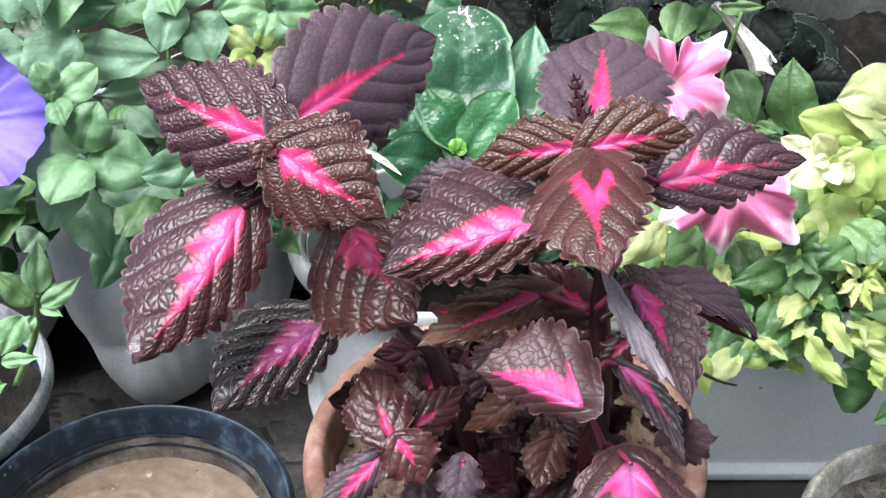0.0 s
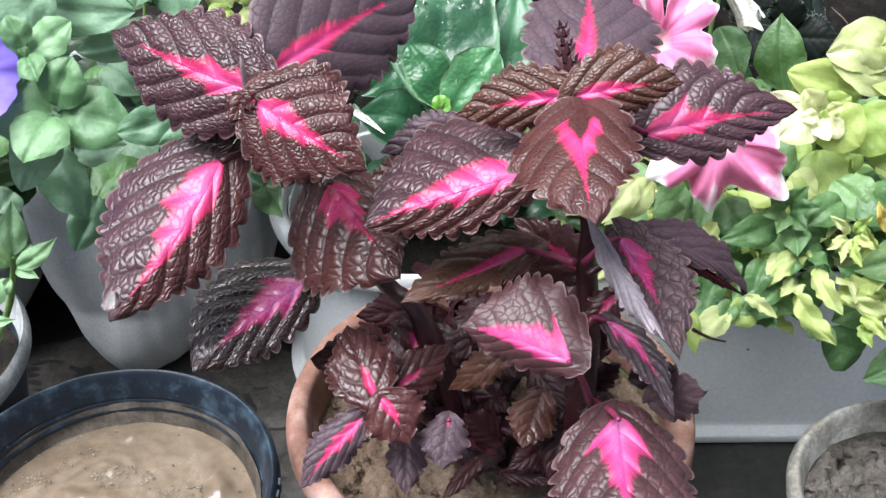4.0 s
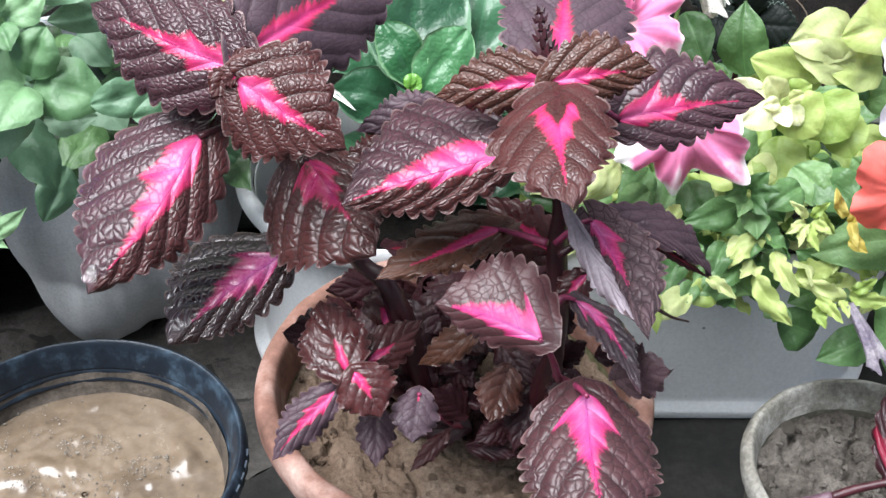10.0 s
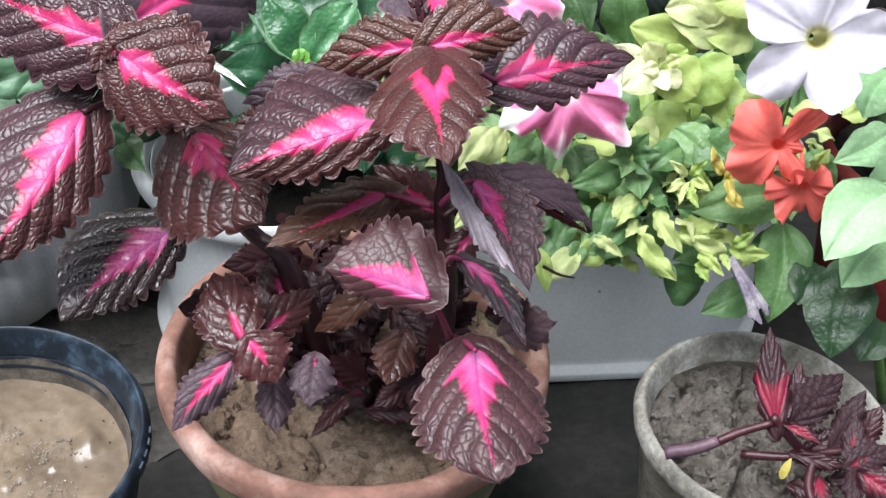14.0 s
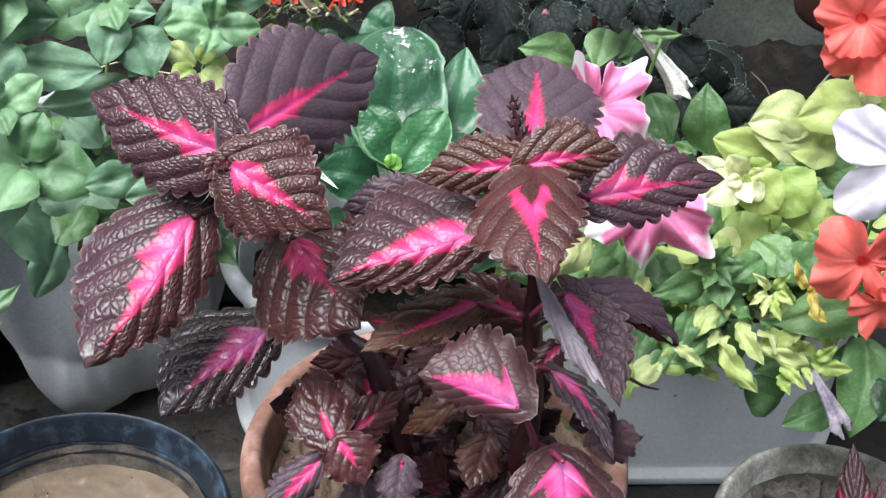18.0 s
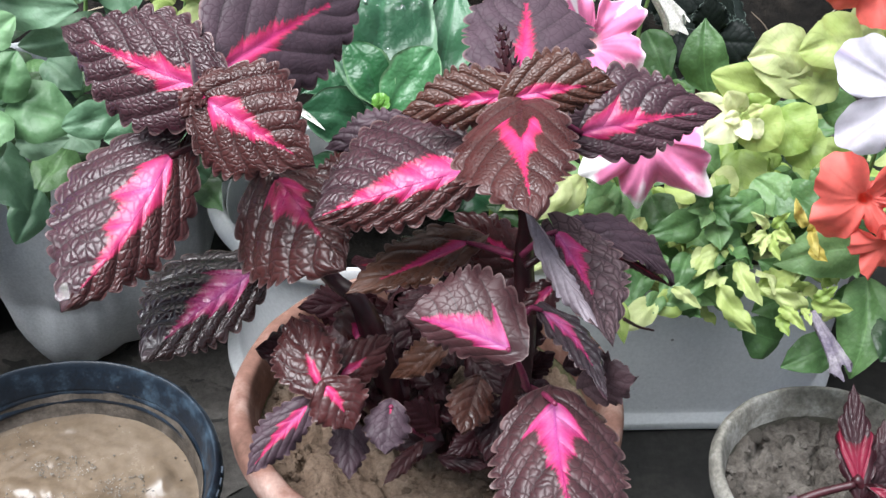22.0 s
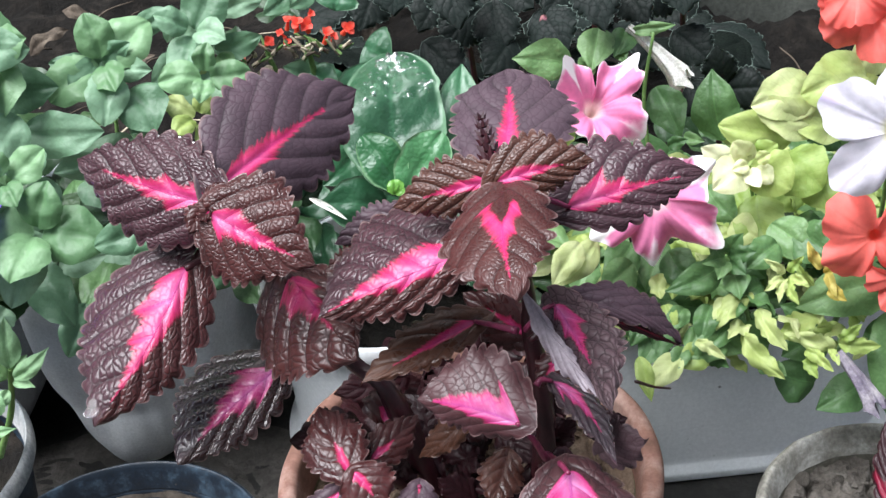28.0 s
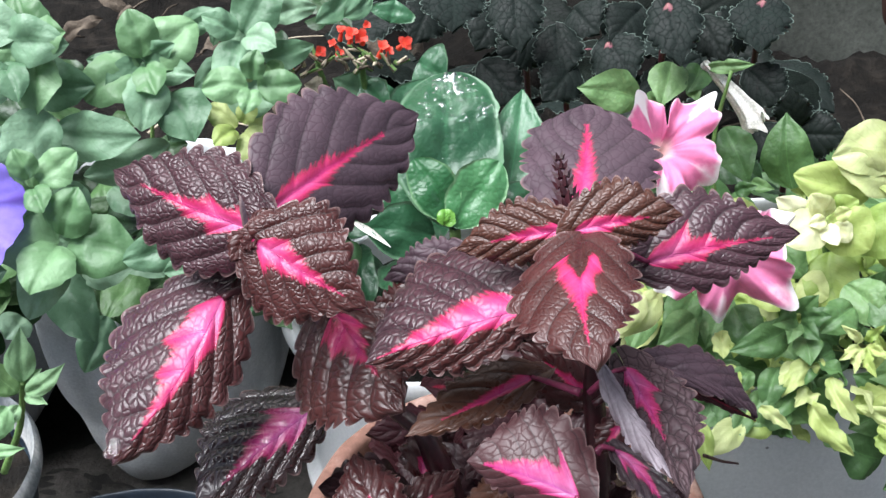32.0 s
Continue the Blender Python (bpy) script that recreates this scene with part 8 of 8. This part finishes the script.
plain_leaf(plant, (0.2858, 0.5471, 0.3268), (0.2914, 0.5477, 0.3444), (-0.5337, -0.8223, 0.1973), 0.0034, 0.0034, YELLOW_LEAF, 10, 0.12, wave=0.13, blunt=0.56)
plain_leaf(plant, (0.2878, 0.5493, 0.3298), (0.287, 0.5293, 0.3215), (-0.4141, -0.337, 0.8456), 0.0034, 0.0034, YELLOW_LEAF, 10, 0.12, wave=0.13, blunt=0.56)
plain_leaf(plant, (0.3376, 0.5594, 0.3048), (0.2702, 0.5519, 0.2978), (0.0152, -0.7521, 0.6589), 0.0188, 0.0188, MID_GREEN, 10, 0.12, wave=0.06, blunt=0.56)
plain_leaf(plant, (0.3395, 0.5547, 0.2838), (0.3228, 0.5047, 0.2361), (-0.3759, -0.5708, 0.73), 0.0190, 0.0190, MID_GREEN, 10, 0.12, wave=0.06, blunt=0.56)
plain_leaf(plant, (0.3181, 0.532, 0.2443), (0.2794, 0.5178, 0.2351), (0.0269, -0.5946, 0.8036), 0.0136, 0.0136, MID_GREEN, 10, 0.12, wave=0.06, blunt=0.56)
plain_leaf(plant, (0.2888, 0.5542, 0.2807), (0.2625, 0.558, 0.2957), (0.0871, -0.9177, 0.3877), 0.0103, 0.0103, MID_GREEN, 10, 0.12, wave=0.06, blunt=0.56)
plain_leaf(plant, (0.2531, 0.5731, 0.304), (0.2267, 0.5619, 0.301), (0.1932, -0.6547, 0.7307), 0.0102, 0.0102, MID_GREEN, 10, 0.12, wave=0.06, blunt=0.56)
plain_leaf(plant, (0.2236, 0.5478, 0.2755), (0.194, 0.5386, 0.2742), (0.1795, -0.6792, 0.7116), 0.0101, 0.0101, MID_GREEN, 10, 0.12, wave=0.06, blunt=0.56)
plain_leaf(plant, (0.2006, 0.5412, 0.2865), (0.216, 0.5231, 0.2837), (-0.501, -0.5332, 0.6817), 0.0040, 0.0040, LIME, 10, 0.12, wave=0.13, blunt=0.56, teeth=4, lobed=0.3, nu=34)
plain_leaf(plant, (0.1942, 0.5434, 0.2801), (0.1801, 0.5277, 0.274), (0.0991, -0.4342, 0.8954), 0.0069, 0.0069, MID_GREEN, 10, 0.12, wave=0.06, blunt=0.56)
plain_leaf(plant, (0.2656, 0.5848, 0.3285), (0.2409, 0.5696, 0.321), (0.125, -0.5961, 0.7931), 0.0117, 0.0117, MID_GREEN, 10, 0.12, wave=0.06, blunt=0.56)
plain_leaf(plant, (0.2865, 0.6042, 0.3246), (0.3054, 0.5785, 0.3133), (-0.4891, -0.6259, 0.6075), 0.0160, 0.0160, MID_GREEN, 10, 0.12, wave=0.06, blunt=0.56)
plain_leaf(plant, (0.3258, 0.6054, 0.3183), (0.3065, 0.6094, 0.3349), (-0.0143, -0.9757, 0.2185), 0.0162, 0.0162, MID_GREEN, 10, 0.12, wave=0.06, blunt=0.56)
plain_leaf(plant, (0.3391, 0.5604, 0.33), (0.3564, 0.538, 0.3224), (-0.5397, -0.6128, 0.5773), 0.0131, 0.0131, MID_GREEN, 10, 0.12, wave=0.06, blunt=0.56)
plain_leaf(plant, (0.3423, 0.5565, 0.3418), (0.3554, 0.5324, 0.3312), (-0.5523, -0.5673, 0.6108), 0.0091, 0.0091, MID_GREEN, 10, 0.12, wave=0.06, blunt=0.56)
plain_leaf(plant, (0.3409, 0.5389, 0.336), (0.3475, 0.5404, 0.3549), (-0.5644, -0.7832, 0.2609), 0.0050, 0.0050, LIME, 10, 0.12, wave=0.13, blunt=0.56, teeth=4, lobed=0.3, nu=34)
plain_leaf(plant, (0.2585, 0.5607, 0.2588), (0.2282, 0.5641, 0.2724), (0.1146, -0.8753, 0.4698), 0.0137, 0.0137, MID_GREEN, 10, 0.12, wave=0.06, blunt=0.56)
plain_leaf(plant, (0.296, 0.5628, 0.261), (0.2645, 0.5511, 0.2562), (0.1188, -0.6305, 0.7671), 0.0146, 0.0146, MID_GREEN, 10, 0.12, wave=0.06, blunt=0.56)
plain_leaf(plant, (0.2872, 0.5433, 0.2358), (0.2564, 0.5469, 0.2497), (0.1161, -0.8661, 0.4862), 0.0162, 0.0162, MID_GREEN, 10, 0.12, wave=0.06, blunt=0.56)
plain_leaf(plant, (0.3238, 0.5595, 0.2627), (0.3429, 0.5418, 0.2611), (-0.5143, -0.6099, 0.603), 0.0146, 0.0146, MID_GREEN, 10, 0.12, wave=0.06, blunt=0.56)
plain_leaf(plant, (0.3516, 0.5536, 0.2456), (0.3744, 0.5278, 0.235), (-0.4528, -0.6498, 0.6106), 0.0148, 0.0148, MID_GREEN, 10, 0.12, wave=0.06, blunt=0.56)
plain_leaf(plant, (0.1296, 0.5769, 0.3509), (0.1072, 0.5542, 0.3344), (0.0835, -0.6385, 0.7651), 0.0099, 0.0099, LIME, 10, 0.1, wave=0.06)
plain_leaf(plant, (0.1423, 0.582, 0.3325), (0.1215, 0.573, 0.336), (0.4039, -0.7139, 0.5721), 0.0086, 0.0086, MID_GREEN, 10, 0.1, wave=0.06)
plain_leaf(plant, (0.1707, 0.6025, 0.3108), (0.1435, 0.585, 0.3016), (0.161, -0.6447, 0.7473), 0.0129, 0.0129, MID_GREEN, 10, 0.1, wave=0.06)
plain_leaf(plant, (0.1954, 0.6053, 0.3162), (0.2109, 0.5824, 0.3013), (-0.3292, -0.6611, 0.6742), 0.0138, 0.0138, MID_GREEN, 10, 0.1, wave=0.06)
plain_leaf(plant, (0.2405, 0.5938, 0.3193), (0.2555, 0.5733, 0.3079), (-0.3918, -0.6493, 0.6518), 0.0136, 0.0136, MID_GREEN, 10, 0.1, wave=0.06)
plain_leaf(plant, (0.2114, 0.5459, 0.2746), (0.1851, 0.5334, 0.2728), (0.2376, -0.613, 0.7535), 0.0102, 0.0102, LIME, 10, 0.1, wave=0.06)
plain_leaf(plant, (0.1895, 0.5374, 0.2789), (0.1628, 0.5186, 0.2678), (0.0782, -0.5854, 0.8069), 0.0093, 0.0093, LIME, 10, 0.1, wave=0.06)
plain_leaf(plant, (0.1825, 0.5585, 0.2827), (0.1631, 0.5388, 0.2707), (0.0473, -0.5526, 0.8321), 0.0110, 0.0110, MID_GREEN, 10, 0.1, wave=0.06)
plain_leaf(plant, (0.2201, 0.5637, 0.2746), (0.2357, 0.5458, 0.267), (-0.3796, -0.6216, 0.6853), 0.0104, 0.0104, MID_GREEN, 10, 0.1, wave=0.06)
plain_leaf(plant, (0.18, 0.5836, 0.2838), (0.1964, 0.5654, 0.2758), (-0.3586, -0.6263, 0.6922), 0.0138, 0.0138, MID_GREEN, 10, 0.1, wave=0.06)
plain_leaf(plant, (0.16, 0.5278, 0.2899), (0.163, 0.503, 0.2716), (-0.2095, -0.5972, 0.7743), 0.0061, 0.0061, LIME, 10, 0.1, wave=0.06)
plain_leaf(plant, (0.2299, 0.5595, 0.2867), (0.206, 0.5401, 0.2749), (0.0449, -0.559, 0.828), 0.0095, 0.0095, MID_GREEN, 10, 0.1, wave=0.06)
plain_leaf(plant, (0.1914, 0.5615, 0.2886), (0.1732, 0.5392, 0.273), (-0.0647, -0.5369, 0.8411), 0.0083, 0.0083, MID_GREEN, 8, 0.12, wave=0.1, blunt=0.56)
plain_leaf(plant, (0.2065, 0.5575, 0.2852), (0.197, 0.5351, 0.2703), (-0.1769, -0.4914, 0.8528), 0.0083, 0.0083, MID_GREEN, 8, 0.12, wave=0.1, blunt=0.56)
plain_leaf(plant, (0.1744, 0.5674, 0.2943), (0.1582, 0.5477, 0.2822), (-0.0076, -0.5195, 0.8545), 0.0083, 0.0083, MID_GREEN, 8, 0.12, wave=0.1, blunt=0.56)
plain_leaf(plant, (0.2165, 0.5655, 0.2963), (0.205, 0.5439, 0.2823), (-0.1448, -0.4825, 0.8639), 0.0091, 0.0091, MID_GREEN, 8, 0.12, wave=0.1, blunt=0.56)
plain_leaf(plant, (0.227, 0.5673, 0.2997), (0.2161, 0.5478, 0.2884), (-0.1258, -0.4446, 0.8869), 0.0068, 0.0068, LIME, 8, 0.12, wave=0.1, blunt=0.56)
plain_leaf(plant, (0.1857, 0.5692, 0.2978), (0.1894, 0.549, 0.2872), (-0.3377, -0.4873, 0.8053), 0.0068, 0.0068, LIME, 8, 0.12, wave=0.1, blunt=0.56)
plain_leaf(plant, (0.2383, 0.5691, 0.3032), (0.228, 0.5509, 0.2936), (-0.1157, -0.4109, 0.9043), 0.0083, 0.0083, MID_GREEN, 8, 0.12, wave=0.1, blunt=0.56)
plain_leaf(plant, (0.1989, 0.5663, 0.2955), (0.1834, 0.5507, 0.2886), (0.0879, -0.4711, 0.8777), 0.0076, 0.0076, MID_GREEN, 8, 0.12, wave=0.1, blunt=0.56)
plain_leaf(plant, (0.1555, 0.5776, 0.3053), (0.1481, 0.5592, 0.2958), (-0.0698, -0.4366, 0.897), 0.0076, 0.0076, MID_GREEN, 8, 0.12, wave=0.1, blunt=0.56)
tube("stem", [(0.2679, 0.6669, 0.3389), (0.2834, 0.6656, 0.267), (0.2931, 0.6638, 0.2121)], 0.0012, 0.0022, STEM_GREEN, plant)
tube("stem", [(0.239, 0.6123, 0.3021), (0.2636, 0.6338, 0.2375), (0.2743, 0.6418, 0.1966)], 0.0012, 0.0022, STEM_GREEN, plant)
tube("stem", [(0.1655, 0.6608, 0.3424), (0.1785, 0.6712, 0.3051), (0.2131, 0.6826, 0.2352)], 0.0012, 0.0022, STEM_GREEN, plant)
tube("stem", [(0.275, 0.5922, 0.257), (0.2665, 0.6237, 0.2229), (0.2522, 0.6459, 0.2015)], 0.0012, 0.0022, STEM_GREEN, plant)
tube("stem", [(0.3318, 0.6001, 0.3156), (0.326, 0.6262, 0.2473), (0.3107, 0.6417, 0.1984)], 0.0012, 0.0022, STEM_GREEN, plant)
tube("stem", [(0.2092, 0.7286, 0.4256), (0.2043, 0.7315, 0.3589), (0.218, 0.7088, 0.2559)], 0.0012, 0.0022, STEM_GREEN, plant)
tube("stem", [(0.32, 0.561, 0.4347), (0.3398, 0.5995, 0.3151), (0.3381, 0.6423, 0.2007)], 0.0012, 0.0022, STEM_GREEN, plant)
petunia(plant, (0.1560, 0.6798, 0.3935), (0.16, -0.70, 0.70), (0.05, 0.6, 0.6), 0.034, PINK_PETAL, label="rose-pink petunia with white rays", pattern='star', ruffle=0.36, cup=0.75, cut=0.34, lobes=[(132, 1.0, 38, 0.1), (50, 1.16, 34, 0.45), (-30, 1.02, 46, -0.3), (262, 1.0, 46, -0.1), (196, 0.95, 42, 0.1)])
petunia(plant, (0.1812, 0.5855, 0.3710), (-0.2229, -0.9285, 0.2609), (0.0, 0.3, 1.0), 0.035, PINK_PETAL, label="drooping rose-pink petunia with white-tipped lobes", pattern='star', ruffle=0.55, droop=0.30, cup=0.25, cut=0.32, curl=0.6, lobes=[(205, 1.18, 38, -0.2), (266, 1.12, 38, 0.3), (325, 1.22, 40, -0.2), (28, 1.02, 44, 0.2), (110, 0.9, 50, -0.2)])
petunia(plant, (0.3070, 0.5308, 0.3645), (-0.3288, -0.861, 0.388), (-0.1895, 0.6758, 0.7729), 0.0295, RED_PETAL, label="coral-red petunia with ruffled lobes", pattern='plain', ruffle=0.30, cut=0.62, droop=0.12, lobes=[(124, 1.2, 54, 0.3), (200, 1.2, 50, -0.35), (30, 1.18, 27, 0.5), (285, 0.85, 30, -0.1), (338, 0.5, 30, 0.3)])
petunia(plant, (0.3250, 0.5179, 0.3400), (-0.3049, -0.9466, -0.1047), (0.1063, 0.6255, 0.7729), 0.025, RED_PETAL, label="coral-red petunia seen from the side", pattern='plain', ruffle=0.34, cup=0.35, cut=0.4, lobes=[(175, 1.0, 40, 0.3), (245, 0.95, 40, -0.2), (320, 1.35, 36, 0.1), (95, 0.9, 40, 0.0), (35, 0.8, 36, 0.2)])
petunia(plant, (0.3428, 0.6981, 0.4576), (-0.4443, -0.8778, 0.1789), (0.1274, 0.5503, 0.8312), 0.031, RED_PETAL, label="coral-red petunia with ruffled lobes", pattern='plain', ruffle=0.2, cut=0.4)
petunia(plant, (0.3555, 0.6998, 0.4387), (-0.495, -0.8485, 0.1871), (0.5635, 0.528, 0.8085), 0.036, RED_PETAL, label="coral-red petunia with ruffled lobes", pattern='plain', ruffle=0.2, cut=0.4)
petunia(plant, (0.2985, 0.5068, 0.4530), (-0.3512, -0.8333, 0.427), (0.1, 0.6, 0.77), 0.041, WHITE_PETAL, label="white petunia with faint lilac veins", pattern='veins', ruffle=0.14, cut=0.62, cup=0.25, lobes=[(150, 1.12, 40, 0.2), (222, 1.12, 36, -0.2), (290, 1.0, 38, 0.25), (0, 1.05, 44, -0.1), (75, 1.05, 44, 0.1)])
WILTED_A = ((0.1943, 0.748, 0.4233), (0.24, 0.7394, 0.3834))
WILTED_B = ((0.2901, 0.5214, 0.281), (0.3123, 0.4953, 0.2542))


def wilted_bloom(parent, a, b, r0, r1, material, tip_mat, label):
    """A closed, shrivelled trumpet: a furrowed tube that ends in crumpled lobes."""
    a, b = Vector(a), Vector(b)
    d = (b - a).normalized()
    s = d.cross(Vector((0, 0, 1))).normalized()
    u = s.cross(d)
    length = (b - a).length
    r = rnd("wilt", *[round(v, 3) for v in a])
    n, m = 48, 30
    verts = []
    for i in range(m):
        t = i / (m - 1)
        rr = r0 + (r1 - r0) * t ** 1.6
        for k in range(n):
            an = 2 * math.pi * k / n
            w = rr * (1 + 0.22 * math.sin(5 * an + 3 * t) + 0.10 * math.sin(9 * an + 5 * t))
            ragged = (length * 0.09 * max(0, t - 0.8) / 0.2) * (math.sin(5 * an) + 0.5 * math.sin(3 * an + 1))
            verts.append(a + d * (length * t + ragged) + (s * math.cos(an) + u * math.sin(an)) * w + u * (-0.10 * length * t * t))
    ob = link_mesh("wilted_flower", verts, grid_faces(m, n, True), material, parent, label)
    for k in range(6):
        an = 1.05 * k + 0.6 * r.random()
        o = s * math.cos(an) + u * math.sin(an)
        plain_leaf(ob, b - d * 0.004 + o * r1 * 0.5, b + d * length * r.uniform(0.08, 0.2) + o * r1 * 1.5, u + o * 0.3, 0.004, 0.003, tip_mat, 25, 0.2, wave=0.1, name="lobe", nu=9, half=3)
    for k in range(5):
        an = 2 * math.pi * k / 5
        o = s * math.cos(an) + u * math.sin(an)
        plain_leaf(ob, a - d * 0.003, a + d * 0.014 + o * 0.006, o, 0.0018, 0.0018, STEM_GREEN, 10, 0.1, name="sepal", nu=7, half=2)
    return ob


wilted_bloom(plant, WILTED_A[0], WILTED_A[1], 0.0028, 0.0090, WILTED_WHITE, WILTED_WHITE, "wilted white petunia bloom")
wilted_bloom(plant, WILTED_B[0], WILTED_B[1], 0.0030, 0.0066, WILTED_VIOLET, PURPLE_PETAL, "wilted grey and violet petunia bloom")

plant = thing("broad_leaf_plant", (0.614, 0.755, 0.17), "plant with broad pale green leaves in the maroon pot", "potted plant")
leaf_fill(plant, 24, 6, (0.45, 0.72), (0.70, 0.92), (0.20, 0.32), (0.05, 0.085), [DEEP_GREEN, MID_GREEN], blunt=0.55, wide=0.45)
plain_leaf(plant, (0.3544, 0.4732, 0.3702), (0.3078, 0.4433, 0.3437), (-0.1436, -0.5219, 0.8408), 0.0208, 0.0208, PALE_GREEN, 8, 0.1, blunt=0.55, nu=20, half=7)
plain_leaf(plant, (0.3554, 0.4956, 0.3973), (0.3152, 0.479, 0.3881), (0.08, -0.6248, 0.7767), 0.0127, 0.0127, PALE_GREEN, 8, 0.1, blunt=0.55, nu=20, half=7)
plain_leaf(plant, (0.3787, 0.4869, 0.3286), (0.3367, 0.4601, 0.3067), (-0.1346, -0.4916, 0.8603), 0.0196, 0.0196, PALE_GREEN, 8, 0.1, blunt=0.55, nu=20, half=7)
plain_leaf(plant, (0.3672, 0.5344, 0.4148), (0.3432, 0.5093, 0.3986), (-0.1379, -0.4387, 0.888), 0.0173, 0.0173, PALE_GREEN, 8, 0.1, blunt=0.55, nu=20, half=7)
plain_leaf(plant, (0.3938, 0.5079, 0.3569), (0.3522, 0.4962, 0.3533), (0.127, -0.6767, 0.7252), 0.0178, 0.0178, PALE_GREEN, 8, 0.1, blunt=0.55, nu=20, half=7)
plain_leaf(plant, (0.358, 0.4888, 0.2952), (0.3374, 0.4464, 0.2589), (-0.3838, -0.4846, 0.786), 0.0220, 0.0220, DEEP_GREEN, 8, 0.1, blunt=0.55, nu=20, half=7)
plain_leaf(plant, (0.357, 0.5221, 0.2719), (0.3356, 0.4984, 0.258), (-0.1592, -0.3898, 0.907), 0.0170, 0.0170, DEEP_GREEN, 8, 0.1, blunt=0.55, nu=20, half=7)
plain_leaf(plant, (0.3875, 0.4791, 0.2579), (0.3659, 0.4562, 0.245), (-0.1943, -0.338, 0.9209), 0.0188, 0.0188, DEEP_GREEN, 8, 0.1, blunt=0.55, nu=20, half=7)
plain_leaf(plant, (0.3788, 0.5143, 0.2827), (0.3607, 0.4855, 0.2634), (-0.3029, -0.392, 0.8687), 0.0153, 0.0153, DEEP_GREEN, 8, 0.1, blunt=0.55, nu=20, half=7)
tube("stem", [(0.3598, 0.4807, 0.3646), (0.3993, 0.4921, 0.276), (0.4434, 0.515, 0.1392)], 0.003, 0.004, STEM_GREEN, plant)
tube("stem", [(0.3693, 0.4843, 0.2841), (0.4041, 0.4965, 0.2192), (0.4434, 0.515, 0.1392)], 0.003, 0.004, STEM_GREEN, plant)
plant = thing("seedling_plant", (-0.395, 0.590, 0.165), "young plant with narrow pointed green leaves", "potted plant")
plain_leaf(plant, (-0.2671, 0.5773, 0.2941), (-0.265, 0.5916, 0.3274), (0.3375, -0.8726, 0.3531), 0.0096, 0.0096, PALE_GREEN, 16, 0.08, blunt=0.8)
plain_leaf(plant, (-0.2656, 0.5729, 0.2881), (-0.2369, 0.5775, 0.308), (-0.0928, -0.9325, 0.349), 0.0069, 0.0069, PALE_GREEN, 16, 0.08, blunt=0.8)
plain_leaf(plant, (-0.2701, 0.5729, 0.2881), (-0.293, 0.5797, 0.311), (0.3587, -0.7351, 0.5752), 0.0100, 0.0100, MID_GREEN, 16, 0.08, blunt=0.8)
plain_leaf(plant, (-0.2738, 0.5608, 0.2884), (-0.2846, 0.5396, 0.2729), (0.3841, -0.6655, 0.64), 0.0107, 0.0107, PALE_GREEN, 16, 0.08, blunt=0.8)
plain_leaf(plant, (-0.2682, 0.5757, 0.2834), (-0.2504, 0.5662, 0.284), (-0.3216, -0.5582, 0.7648), 0.0047, 0.0047, PALE_GREEN, 16, 0.08, blunt=0.8)
plain_leaf(plant, (-0.2694, 0.5685, 0.2821), (-0.2782, 0.5537, 0.2752), (0.4454, -0.5802, 0.6819), 0.0054, 0.0054, PALE_GREEN, 16, 0.08, blunt=0.8)
plain_leaf(plant, (-0.2715, 0.5829, 0.2849), (-0.2783, 0.5899, 0.308), (0.4213, -0.8273, 0.3717), 0.0086, 0.0086, PALE_GREEN, 16, 0.08, blunt=0.8)
plain_leaf(plant, (-0.2733, 0.5868, 0.2817), (-0.2576, 0.5872, 0.2959), (-0.1659, -0.9634, 0.2105), 0.0079, 0.0079, PALE_GREEN, 16, 0.08, blunt=0.8)
plain_leaf(plant, (-0.2865, 0.5397, 0.2679), (-0.258, 0.5354, 0.2756), (-0.273, -0.765, 0.5833), 0.0053, 0.0053, PALE_GREEN, 16, 0.08, blunt=0.8)
plain_leaf(plant, (-0.2857, 0.5143, 0.267), (-0.2719, 0.5105, 0.2753), (-0.4552, -0.8027, 0.3853), 0.0066, 0.0066, PALE_GREEN, 16, 0.08, blunt=0.8)
plain_leaf(plant, (-0.3053, 0.5647, 0.2852), (-0.2892, 0.5649, 0.2992), (-0.1586, -0.9664, 0.2023), 0.0100, 0.0100, MID_GREEN, 16, 0.08, blunt=0.8)
plain_leaf(plant, (-0.3085, 0.544, 0.2739), (-0.287, 0.5401, 0.2821), (-0.337, -0.7968, 0.5016), 0.0098, 0.0098, MID_GREEN, 16, 0.08, blunt=0.8)
tube("stem", [(-0.2689, 0.5801, 0.2895), (-0.283, 0.5864, 0.2471), (-0.3062, 0.5902, 0.2012)], 0.002, 0.0028, STEM_GREEN, plant)
tube("stem", [(-0.2979, 0.5472, 0.2613), (-0.3104, 0.5731, 0.2118)], 0.002, 0.0028, STEM_GREEN, plant)
